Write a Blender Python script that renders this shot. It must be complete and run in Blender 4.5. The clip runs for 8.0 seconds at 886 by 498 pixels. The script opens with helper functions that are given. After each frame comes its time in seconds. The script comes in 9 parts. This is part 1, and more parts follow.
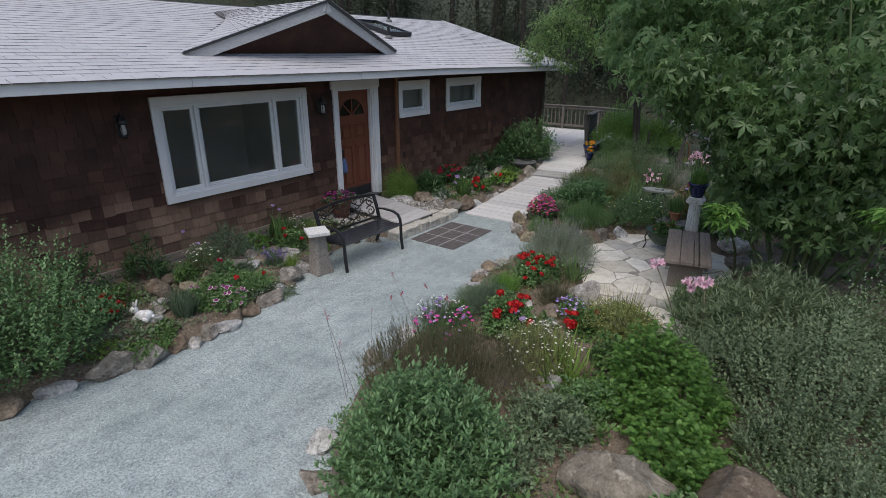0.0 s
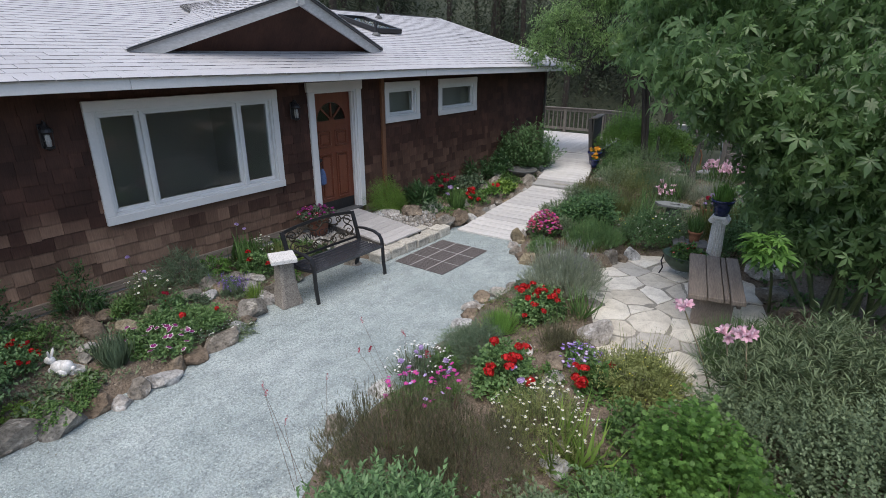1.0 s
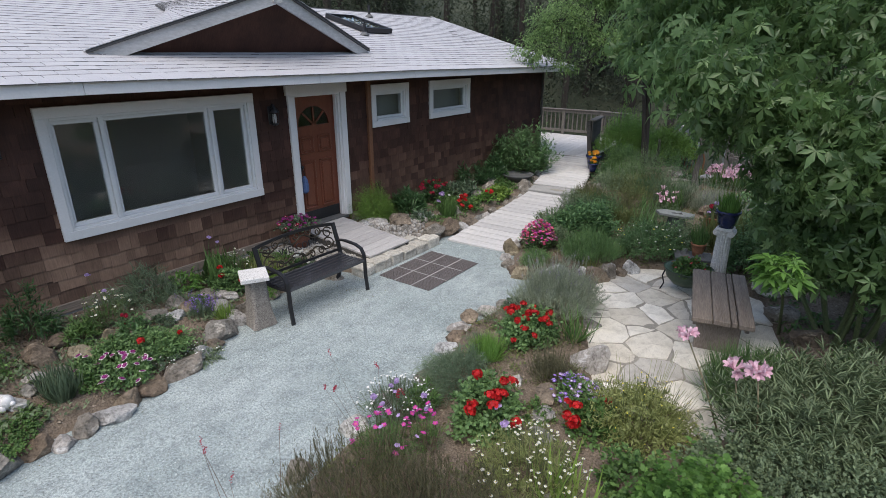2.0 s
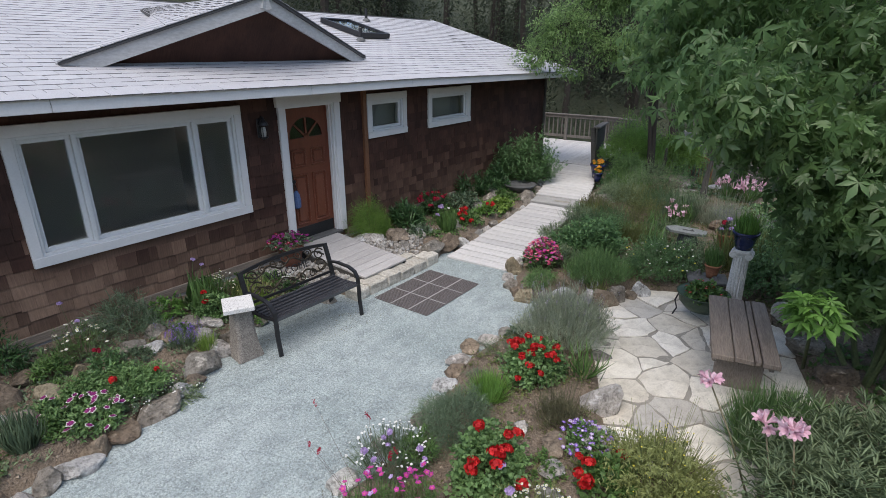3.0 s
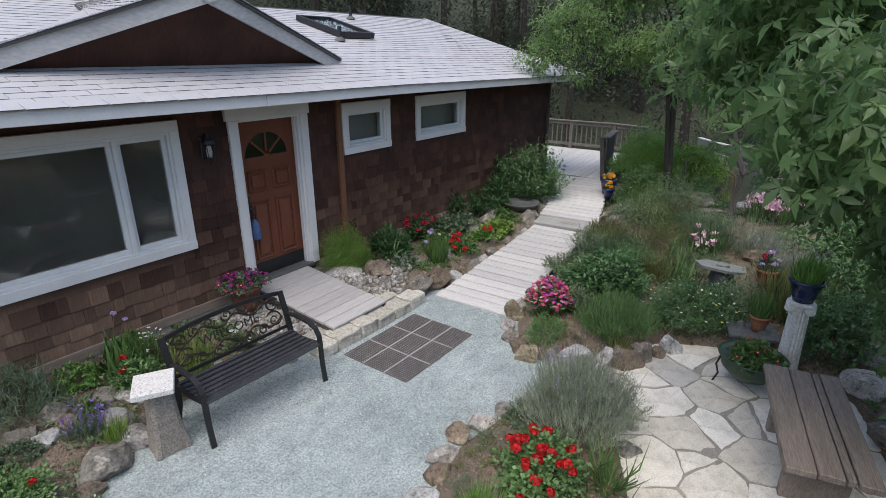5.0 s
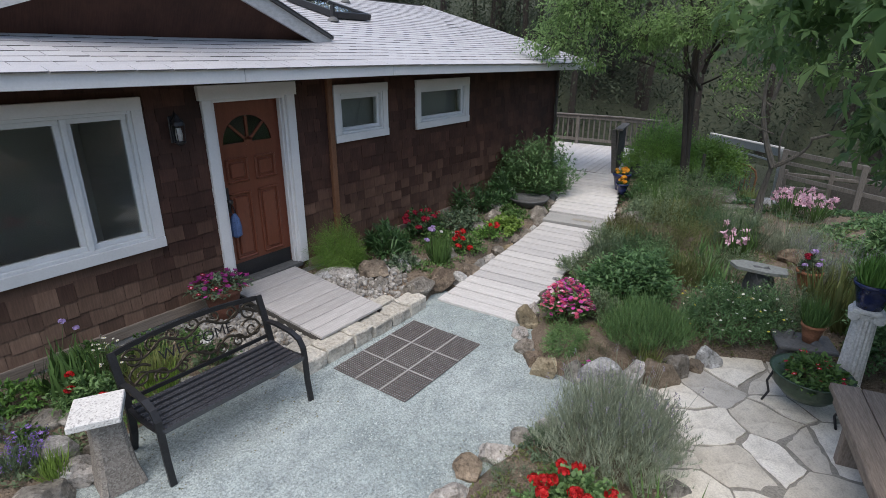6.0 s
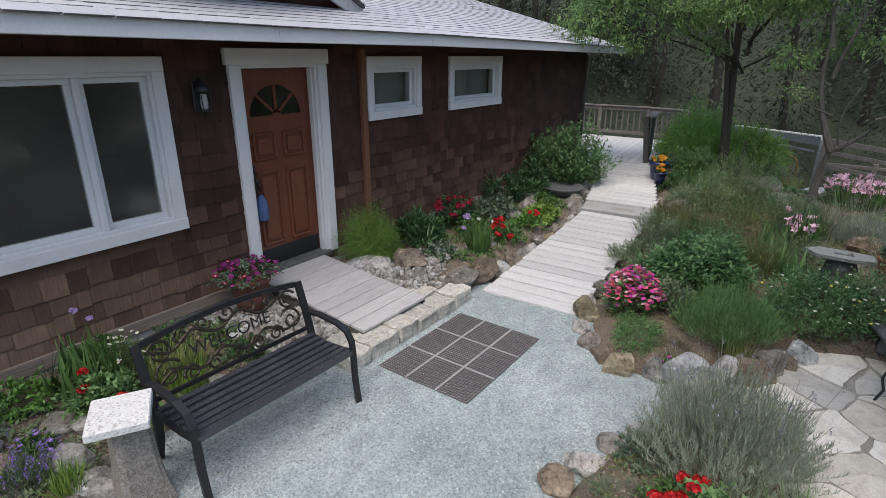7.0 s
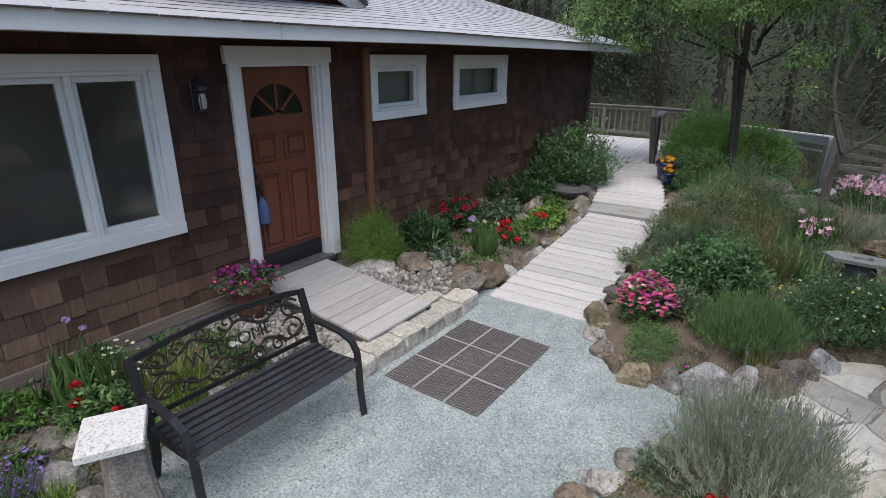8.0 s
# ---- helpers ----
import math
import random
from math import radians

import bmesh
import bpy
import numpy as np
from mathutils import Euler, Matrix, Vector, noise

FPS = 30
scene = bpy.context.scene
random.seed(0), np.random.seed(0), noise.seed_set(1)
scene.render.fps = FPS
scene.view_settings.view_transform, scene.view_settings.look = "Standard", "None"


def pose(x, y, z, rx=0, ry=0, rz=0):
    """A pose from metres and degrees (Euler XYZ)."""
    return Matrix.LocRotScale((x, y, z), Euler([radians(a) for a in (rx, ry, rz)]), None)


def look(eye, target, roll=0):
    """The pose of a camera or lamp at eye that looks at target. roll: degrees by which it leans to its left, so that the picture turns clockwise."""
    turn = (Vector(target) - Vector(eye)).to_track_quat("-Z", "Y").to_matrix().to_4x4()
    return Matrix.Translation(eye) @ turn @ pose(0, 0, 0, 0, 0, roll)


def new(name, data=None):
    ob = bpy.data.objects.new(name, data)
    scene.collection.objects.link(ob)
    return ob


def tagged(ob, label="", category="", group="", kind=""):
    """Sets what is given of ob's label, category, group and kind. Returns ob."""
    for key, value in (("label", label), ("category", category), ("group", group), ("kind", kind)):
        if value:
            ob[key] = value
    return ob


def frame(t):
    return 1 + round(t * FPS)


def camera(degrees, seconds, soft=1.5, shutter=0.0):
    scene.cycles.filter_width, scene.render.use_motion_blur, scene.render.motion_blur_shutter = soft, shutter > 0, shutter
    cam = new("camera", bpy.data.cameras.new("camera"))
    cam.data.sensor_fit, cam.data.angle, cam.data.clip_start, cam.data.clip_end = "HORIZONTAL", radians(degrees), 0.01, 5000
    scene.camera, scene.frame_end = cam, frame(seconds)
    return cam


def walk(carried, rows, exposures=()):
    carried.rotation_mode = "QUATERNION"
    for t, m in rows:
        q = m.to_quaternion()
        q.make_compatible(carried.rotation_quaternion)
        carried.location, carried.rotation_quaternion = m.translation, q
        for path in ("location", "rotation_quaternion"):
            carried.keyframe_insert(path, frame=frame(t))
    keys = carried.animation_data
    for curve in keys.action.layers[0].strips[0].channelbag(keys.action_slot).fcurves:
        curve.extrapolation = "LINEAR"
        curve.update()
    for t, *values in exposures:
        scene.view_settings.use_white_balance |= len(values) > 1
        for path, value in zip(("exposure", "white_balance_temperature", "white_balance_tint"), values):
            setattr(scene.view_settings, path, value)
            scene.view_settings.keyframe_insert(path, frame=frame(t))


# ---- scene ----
cam = camera(79.2, 8.0, soft=0.5)
PATH = [
    (0, (-0.041, 0.088, 2.983), (-1.151, 1.6, 2.29), 0.0),
    (0.5, (-0.312, 0.584, 2.964), (-1.422, 2.097, 2.271), 0.1),
    (1, (-0.559, 1.074, 2.945), (-1.669, 2.587, 2.253), 0.1),
    (1.5, (-0.632, 1.38, 2.934), (-1.745, 2.891, 2.241), 0.0),
    (3, (-0.982, 2.0, 3.084), (-2.095, 3.51, 2.389), -0.0),
    (3.5, (-1.156, 2.243, 3.104), (-2.27, 3.752, 2.41), -0.0),
    (4, (-1.317, 2.513, 3.116), (-2.433, 4.021, 2.421), -0.1),
    (4.5, (-1.501, 2.843, 3.128), (-2.617, 4.35, 2.433), -0.1),
    (5.8, (-2.006, 3.698, 2.882), (-3.12, 5.211, 2.197), 0.1),
    (6, (-2.133, 3.749, 2.803), (-3.244, 5.263, 2.114), 0.1),
    (6.5, (-2.515, 3.798, 2.559), (-3.622, 5.316, 1.874), 0.2),
    (7, (-2.835, 3.835, 2.446), (-3.941, 5.355, 1.763), 0.2),
    (7.5, (-2.974, 3.887, 2.423), (-4.079, 5.408, 1.74), 0.2),
    (8, (-2.99, 3.935, 2.432), (-4.095, 5.455, 1.748), 0.2),
]
walk(cam, [(t, look(eye, target, roll)) for t, eye, target, roll in PATH], exposures=[(0.0, 0.48, 7080, 11), (0.4, 0.74, 7080, 11), (1.0, 0.85, 7080, 11), (8.0, 0.88, 7080, 11)])

# ---- world, sun, exposure ----
world = bpy.data.worlds.new("overcast_sky")
scene.world = world
world.use_nodes = True
wn = world.node_tree
wn.nodes.clear()
sky = wn.nodes.new("ShaderNodeTexSky")
sky.sky_type = "NISHITA"
sky.sun_disc = False
sky.sun_elevation, sky.sun_rotation = radians(64), radians(163)
sky.air_density, sky.dust_density, sky.ozone_density = 1.0, 1.5, 1.5
sky_bg = wn.nodes.new("ShaderNodeBackground")
sky_bg.inputs["Strength"].default_value = 0.15
sky_out = wn.nodes.new("ShaderNodeOutputWorld")
wn.links.new(sky.outputs[0], sky_bg.inputs["Color"])
wn.links.new(sky_bg.outputs[0], sky_out.inputs["Surface"])

sun_data = bpy.data.lights.new("sun", "SUN")
sun_data.energy, sun_data.angle, sun_data.color = 1.3, radians(55), (1.0, 0.98, 0.95)
sun = new("sun", sun_data)
sun.matrix_world = look((2.2, -7, 15), (0, 0, 0))


# ---- materials ----
def mat_base(name):
    m = bpy.data.materials.new(name)
    m.use_nodes = True
    nt = m.node_tree
    nt.nodes.clear()
    out = nt.nodes.new("ShaderNodeOutputMaterial")
    b = nt.nodes.new("ShaderNodeBsdfPrincipled")
    nt.links.new(b.outputs[0], out.inputs["Surface"])
    return m, nt, b, out


def ramp(nt, fac, stops):
    r = nt.nodes.new("ShaderNodeValToRGB")
    e = r.color_ramp.elements
    while len(e) < len(stops):
        e.new(0.5)
    for el, (p, c) in zip(e, stops):
        el.position, el.color = p, (*c, 1)
    nt.links.new(fac, r.inputs["Fac"])
    return r.outputs["Color"]


def noise_tex(nt, scale, detail=4, rough=0.6, coord=None, stretch=(1, 1, 1)):
    tc = nt.nodes.new("ShaderNodeTexCoord")
    mp = nt.nodes.new("ShaderNodeMapping")
    mp.inputs["Scale"].default_value = stretch
    nt.links.new(tc.outputs["Object"], mp.inputs["Vector"])
    n = nt.nodes.new("ShaderNodeTexNoise")
    n.inputs["Scale"].default_value, n.inputs["Detail"].default_value, n.inputs["Roughness"].default_value = scale, detail, rough
    nt.links.new(mp.outputs[0], n.inputs["Vector"])
    return n.outputs["Fac"]


def mixc(nt, fac, a, b, mode="MIX"):
    m = nt.nodes.new("ShaderNodeMix")
    m.data_type, m.blend_type = "RGBA", mode
    for i, v in ((0, fac), (6, a), (7, b)):
        if isinstance(v, (int, float)):
            m.inputs[i].default_value = v
        elif isinstance(v, tuple):
            m.inputs[i].default_value = (*v, 1)
        else:
            nt.links.new(v, m.inputs[i])
    return m.outputs[2]


def bump(nt, b, height, strength, dist=0.01):
    n = nt.nodes.new("ShaderNodeBump")
    n.inputs["Strength"].default_value, n.inputs["Distance"].default_value = strength, dist
    nt.links.new(height, n.inputs["Height"])
    nt.links.new(n.outputs[0], b.inputs["Normal"])


def rand_piece(nt, island):
    if island:
        return nt.nodes.new("ShaderNodeNewGeometry").outputs["Random Per Island"]
    return nt.nodes.new("ShaderNodeObjectInfo").outputs["Random"]


def surface(name, c1, c2, scale=8, rough=0.7, bumps=0.3, fine=60, spread=0.2, metal=0.0, stretch=(1, 1, 1), pieces=None, tones=None, spec=0.5, dist=0.01, grain=0.5):
    """Two-scale mottled surface; pieces: None, 'object' or 'island' adds a tone for each piece."""
    m, nt, b, _ = mat_base(name)
    n1 = noise_tex(nt, scale, 5, 0.6, stretch=stretch)
    n2 = noise_tex(nt, fine, 3, 0.7, stretch=stretch)
    col = ramp(nt, n1, [(0.3, c1), (0.7, c2)])
    dark = tuple(v * 0.55 for v in c1)
    lite = tuple(min(1, v * 1.3) for v in c2)
    col = mixc(nt, grain, col, ramp(nt, n2, [(0.5 - spread, dark), (0.5 + spread, lite)]))
    if pieces:
        r = rand_piece(nt, pieces == "island")
        col = mixc(nt, 0.85, col, ramp(nt, r, tones), "MULTIPLY")
    nt.links.new(col, b.inputs["Base Color"])
    b.inputs["Roughness"].default_value, b.inputs["Metallic"].default_value = rough, metal
    b.inputs["Specular IOR Level"].default_value = spec
    if bumps:
        bump(nt, b, n2, bumps, dist)
    return m


def leafy(name, c1, c2, rough=0.5, glow=0.3, tip=None):
    """Leaves: a tone for each leaf, and some light through them."""
    m, nt, b, out = mat_base(name)
    r = rand_piece(nt, True)
    mid = tuple((p + q) / 2 for p, q in zip(c1, c2))
    stops = [(0.0, tuple(v * 0.75 for v in c1)), (0.5, mid), (0.85, c2), (1.0, tip or tuple(min(0.85, v * 1.3) for v in c2))]
    col = ramp(nt, r, stops)
    n = noise_tex(nt, 3.0, 3)
    col = mixc(nt, 0.4, col, ramp(nt, n, [(0.3, tuple(v * 0.6 for v in c1)), (0.7, tuple(min(1, v * 1.25) for v in c2))]))
    nt.links.new(col, b.inputs["Base Color"])
    b.inputs["Roughness"].default_value = rough
    b.inputs["Specular IOR Level"].default_value = 0.6 if rough < 0.3 else 0.35
    t = nt.nodes.new("ShaderNodeBsdfTranslucent")
    nt.links.new(col, t.inputs["Color"])
    mx = nt.nodes.new("ShaderNodeMixShader")
    mx.inputs[0].default_value = glow
    nt.links.new(b.outputs[0], mx.inputs[1])
    nt.links.new(t.outputs[0], mx.inputs[2])
    nt.links.new(mx.outputs[0], out.inputs["Surface"])
    return m


def rock_mat(name, c1, c2):
    """Weathered rock: a tone for each stone, dark lichen blots, pale veins and pits."""
    m, nt, b, _ = mat_base(name)
    body, blot, vein, fine = noise_tex(nt, 5, 6, 0.65), noise_tex(nt, 11, 5, 0.7), noise_tex(nt, 7, 7, 0.6, stretch=(1, 1, 2.2)), noise_tex(nt, 42, 4, 0.8)
    col = ramp(nt, body, [(0.3, c1), (0.7, c2)])
    col = mixc(nt, 0.8, col, ramp(nt, rand_piece(nt, False), STONE), "MULTIPLY")
    col = mixc(nt, 0.8, col, ramp(nt, blot, [(0.33, (0.32, 0.3, 0.27)), (0.45, (0.95, 0.95, 0.95)), (1.0, (1, 1, 1))]), "MULTIPLY")
    pale = ramp(nt, vein, [(0.56, (0, 0, 0)), (0.64, (0.6, 0.6, 0.6)), (0.7, (0.1, 0.1, 0.1))])
    col = mixc(nt, pale, col, tuple(min(0.75, v * 1.5) for v in c2))
    col = mixc(nt, 0.7, col, ramp(nt, fine, [(0.34, (0.45, 0.44, 0.42)), (0.52, (1, 1, 1)), (0.68, (1.3, 1.3, 1.28))]), "MULTIPLY")
    nt.links.new(col, b.inputs["Base Color"])
    b.inputs["Roughness"].default_value = 0.9
    bump(nt, b, fine, 0.9, 0.02)
    return m


STONE = [(0.0, (0.62, 0.6, 0.58)), (0.35, (0.95, 0.86, 0.78)), (0.7, (0.8, 0.82, 0.84)), (1.0, (1.2, 1.17, 1.1))]


def gravel_mat():
    """Crushed blue-grey stone: fine dark and pale grit, raked patches and scuffs."""
    m, nt, b, _ = mat_base("gravel")
    broad, patch = noise_tex(nt, 0.9, 4, 0.6), noise_tex(nt, 5.5, 5, 0.7, stretch=(1, 0.55, 1))
    fine, coarse = noise_tex(nt, 120, 3, 0.8), noise_tex(nt, 48, 2, 0.7)
    col = ramp(nt, broad, [(0.3, (0.25, 0.29, 0.29)), (0.7, (0.37, 0.405, 0.405))])
    col = mixc(nt, 0.75, col, ramp(nt, patch, [(0.34, (0.66, 0.7, 0.71)), (0.5, (1.0, 1.03, 1.02)), (0.66, (1.2, 1.23, 1.21))]), "MULTIPLY")
    col = mixc(nt, 0.85, col, ramp(nt, coarse, [(0.36, (0.6, 0.62, 0.63)), (0.5, (1, 1, 1)), (0.64, (1.22, 1.23, 1.23))]), "MULTIPLY")
    col = mixc(nt, 0.8, col, ramp(nt, fine, [(0.36, (0.5, 0.52, 0.53)), (0.5, (1, 1, 1)), (0.64, (1.28, 1.3, 1.29))]), "MULTIPLY")
    nt.links.new(col, b.inputs["Base Color"])
    b.inputs["Roughness"].default_value = 0.95
    bump(nt, b, coarse, 1.0, 0.008)
    return m


def flag_mat():
    """Buff and grey sandstone slabs: a tone for each slab, cloudy stains, pitted grain."""
    m, nt, b, _ = mat_base("flagstone")
    r = rand_piece(nt, False)
    tone = ramp(nt, r, [(0.0, (0.42, 0.405, 0.38)), (0.25, (0.57, 0.53, 0.46)), (0.6, (0.68, 0.645, 0.575)), (1.0, (0.77, 0.74, 0.68))])
    cloud, blot, fine = noise_tex(nt, 3.0, 6, 0.65), noise_tex(nt, 14, 6, 0.75), noise_tex(nt, 75, 3, 0.8)
    col = mixc(nt, 0.8, tone, ramp(nt, cloud, [(0.32, (0.72, 0.70, 0.67)), (0.5, (1, 0.99, 0.97)), (0.68, (1.1, 1.1, 1.1))]), "MULTIPLY")
    col = mixc(nt, 0.7, col, ramp(nt, blot, [(0.32, (0.6, 0.58, 0.56)), (0.46, (1, 1, 1)), (0.7, (1.12, 1.12, 1.1))]), "MULTIPLY")
    col = mixc(nt, 0.55, col, ramp(nt, fine, [(0.36, (0.62, 0.6, 0.58)), (0.52, (1, 1, 1)), (0.68, (1.18, 1.18, 1.16))]), "MULTIPLY")
    nt.links.new(col, b.inputs["Base Color"])
    b.inputs["Roughness"].default_value = 0.8
    bump(nt, b, blot, 0.6, 0.015)
    return m


GREYS = [(0.0, (0.6, 0.6, 0.6)), (0.5, (0.85, 0.84, 0.82)), (1.0, (1, 1, 1))]
M = {}
M["gravel"] = gravel_mat()
M["pebble"] = surface("pebble", (0.34, 0.38, 0.37), (0.54, 0.58, 0.57), 20, 0.9, 0, 90, pieces="island", tones=[(0, (0.3, 0.32, 0.33)), (0.35, (0.58, 0.61, 0.61)), (0.8, (0.78, 0.81, 0.81)), (1, (1.1, 1.12, 1.12))])
M["soil"] = surface("soil", (0.11, 0.08, 0.056), (0.24, 0.185, 0.135), 5, 0.95, 1.0, 70, dist=0.02)
M["clod"] = surface("clod", (0.13, 0.10, 0.075), (0.30, 0.25, 0.2), 6, 0.95, 0, 60, pieces="island", tones=[(0, (0.4, 0.36, 0.33)), (0.6, (0.9, 0.86, 0.8)), (1, (1.3, 1.3, 1.25))])


def ground_mat():
    """Garden soil that gives way to dark leaf litter under the woods beyond the fence."""
    m, nt, b, _ = mat_base("soil_and_litter")
    n1, n2 = noise_tex(nt, 5, 5, 0.6), noise_tex(nt, 70, 3, 0.7)
    soil = ramp(nt, n1, [(0.3, (0.11, 0.08, 0.056)), (0.7, (0.23, 0.175, 0.125))])
    soil = mixc(nt, 0.55, soil, ramp(nt, n2, [(0.36, (0.06, 0.043, 0.03)), (0.64, (0.32, 0.26, 0.2))]))
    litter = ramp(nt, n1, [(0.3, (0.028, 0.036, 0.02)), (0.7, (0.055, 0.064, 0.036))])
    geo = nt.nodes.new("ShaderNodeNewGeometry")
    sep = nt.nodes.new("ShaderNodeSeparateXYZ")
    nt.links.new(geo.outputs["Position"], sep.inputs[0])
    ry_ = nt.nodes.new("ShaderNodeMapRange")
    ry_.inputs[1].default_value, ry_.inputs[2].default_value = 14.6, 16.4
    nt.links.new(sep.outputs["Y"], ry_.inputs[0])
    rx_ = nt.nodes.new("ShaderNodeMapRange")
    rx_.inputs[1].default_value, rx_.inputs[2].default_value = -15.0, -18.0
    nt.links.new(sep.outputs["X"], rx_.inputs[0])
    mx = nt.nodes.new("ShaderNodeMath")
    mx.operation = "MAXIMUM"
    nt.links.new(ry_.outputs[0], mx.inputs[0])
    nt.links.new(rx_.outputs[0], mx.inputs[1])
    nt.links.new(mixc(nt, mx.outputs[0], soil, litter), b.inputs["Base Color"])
    b.inputs["Roughness"].default_value = 0.95
    bump(nt, b, n2, 1.0, 0.02)
    return m


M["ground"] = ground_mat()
M["hill"] = surface("hill", (0.03, 0.038, 0.024), (0.05, 0.06, 0.038), 0.6, 0.95, 0.5, 8)
SH = [(0.0, (0.5, 0.46, 0.45)), (0.35, (0.78, 0.74, 0.72)), (0.75, (1.05, 1.0, 0.96)), (1.0, (1.4, 1.33, 1.28))]


def shake_mat(name, island):
    """Dark red-brown stained cedar that has bleached near the ground, where rain splashes it."""
    m, nt, b, _ = mat_base(name)
    n1 = noise_tex(nt, 2.2, 5, 0.6)
    grain = noise_tex(nt, 9, 5, 0.75, stretch=(1, 7, 0.6))
    col = ramp(nt, n1, [(0.3, (0.041, 0.0205, 0.0158)), (0.7, (0.084, 0.0405, 0.0305))])
    faded = ramp(nt, n1, [(0.3, (0.175, 0.113, 0.081)), (0.7, (0.29, 0.2, 0.148))])
    geo = nt.nodes.new("ShaderNodeNewGeometry")
    sep = nt.nodes.new("ShaderNodeSeparateXYZ")
    nt.links.new(geo.outputs["Position"], sep.inputs[0])
    r = rand_piece(nt, island)
    ad = nt.nodes.new("ShaderNodeMath")
    ad.operation = "MULTIPLY_ADD"
    nt.links.new(r, ad.inputs[0])
    ad.inputs[1].default_value = -0.55
    nt.links.new(sep.outputs["Z"], ad.inputs[2])
    wear = ramp(nt, ad.outputs[0], [(0.0, (1, 1, 1)), (0.3, (0.8, 0.8, 0.8)), (0.9, (0.0, 0.0, 0.0))])
    # towards the door the bleaching drops to about a third
    keep = nt.nodes.new("ShaderNodeMapRange")
    keep.inputs[1].default_value, keep.inputs[2].default_value, keep.inputs[3].default_value, keep.inputs[4].default_value = 3.8, 6.8, 1.0, 0.35
    nt.links.new(sep.outputs["Y"], keep.inputs[0])
    wear = mixc(nt, 1.0, wear, keep.outputs[0], "MULTIPLY")
    col = mixc(nt, wear, col, faded)
    col = mixc(nt, 0.62, col, ramp(nt, r, SH), "MULTIPLY")
    col = mixc(nt, 0.6, col, ramp(nt, grain, [(0.25, (0.4, 0.4, 0.4)), (0.7, (1.3, 1.25, 1.2))]), "MULTIPLY")
    nt.links.new(col, b.inputs["Base Color"])
    b.inputs["Roughness"].default_value = 0.65
    b.inputs["Specular IOR Level"].default_value = 0.25
    bump(nt, b, grain, 0.5, 0.006)
    return m


M["shake"] = shake_mat("cedar_shake", False)
M["shake_joined"] = shake_mat("cedar_shake_joined", True)
M["skirt"] = surface("weathered_board", (0.19, 0.15, 0.115), (0.29, 0.235, 0.19), 3, 0.85, 0.5, 30, stretch=(1, 0.1, 3))
M["concrete"] = surface("concrete", (0.26, 0.26, 0.25), (0.36, 0.355, 0.34), 4, 0.9, 0.4, 80)
M["white"] = surface("white_paint", (0.60, 0.605, 0.605), (0.67, 0.67, 0.67), 2.5, 0.45, 0.08, 50, grain=0.1)
M["weathered_white"] = surface("weathered_white_paint", (0.36, 0.36, 0.355), (0.52, 0.52, 0.515), 3, 0.6, 0.15, 40, stretch=(1, 0.3, 1), grain=0.3)
M["vinyl"] = surface("white_vinyl", (0.58, 0.60, 0.605), (0.65, 0.665, 0.67), 2.5, 0.35, 0.0, 50, grain=0.1)
M["soffit"] = surface("soffit_paint", (0.20, 0.13, 0.10), (0.28, 0.19, 0.15), 2.5, 0.7, 0.1, 50)
ROOFT = [(0.0, (0.9, 0.9, 0.91)), (0.5, (0.95, 0.95, 0.955)), (1.0, (1, 1, 1))]
M["roof"] = surface("roof_shingle", (0.40, 0.40, 0.42), (0.485, 0.485, 0.50), 1.2, 0.85, 0.4, 150, pieces="object", tones=ROOFT, grain=0.35)
M["roof_joined"] = surface("roof_shingle_joined", (0.40, 0.40, 0.42), (0.485, 0.485, 0.50), 1.2, 0.85, 0.4, 150, pieces="island", tones=ROOFT, grain=0.35)
M["felt"] = surface("roof_felt", (0.05, 0.05, 0.05), (0.08, 0.08, 0.08), 5, 0.9, 0.2)
M["door"] = surface("stained_fir", (0.12, 0.035, 0.0195), (0.18, 0.056, 0.031), 3, 0.32, 0.15, 40, stretch=(1, 6, 0.5), grain=0.4)
M["trimwood"] = surface("red_cedar_post", (0.13, 0.055, 0.027), (0.19, 0.085, 0.042), 3, 0.65, 0.3, 40, stretch=(4, 4, 0.5))
M["black"] = surface("black_metal", (0.018, 0.018, 0.02), (0.03, 0.03, 0.033), 8, 0.42, 0.15, 90, metal=0.3)
M["bronze"] = surface("bronze_black_metal", (0.03, 0.025, 0.02), (0.07, 0.058, 0.042), 14, 0.4, 0.2, 90, metal=0.6)
M["plank"] = surface("grey_deck_board", (0.46, 0.445, 0.43), (0.62, 0.605, 0.59), 2.5, 0.8, 0.4, 24, stretch=(0.25, 5, 1), pieces="object", tones=[(0, (0.76, 0.76, 0.77)), (0.5, (0.9, 0.9, 0.9)), (1, (1, 1, 1))])
M["plank_x"] = surface("grey_ramp_board", (0.37, 0.355, 0.345), (0.50, 0.485, 0.475), 2.5, 0.8, 0.35, 24, stretch=(5, 0.25, 1), pieces="object", tones=[(0, (0.82, 0.82, 0.82)), (1, (1, 1, 1))])
M["deckboard"] = surface("bleached_deck_board", (0.56, 0.545, 0.53), (0.70, 0.685, 0.67), 2.5, 0.8, 0.35, 24, stretch=(5, 0.25, 1), pieces="object", tones=[(0, (0.85, 0.85, 0.85)), (1, (1, 1, 1))])
M["railwood"] = surface("grey_rail_wood", (0.10, 0.09, 0.08), (0.18, 0.165, 0.15), 3, 0.85, 0.4, 30, stretch=(2, 2, 0.4))
M["darkwood"] = surface("dark_panel_wood", (0.045, 0.042, 0.038), (0.085, 0.08, 0.072), 3, 0.85, 0.4, 30)
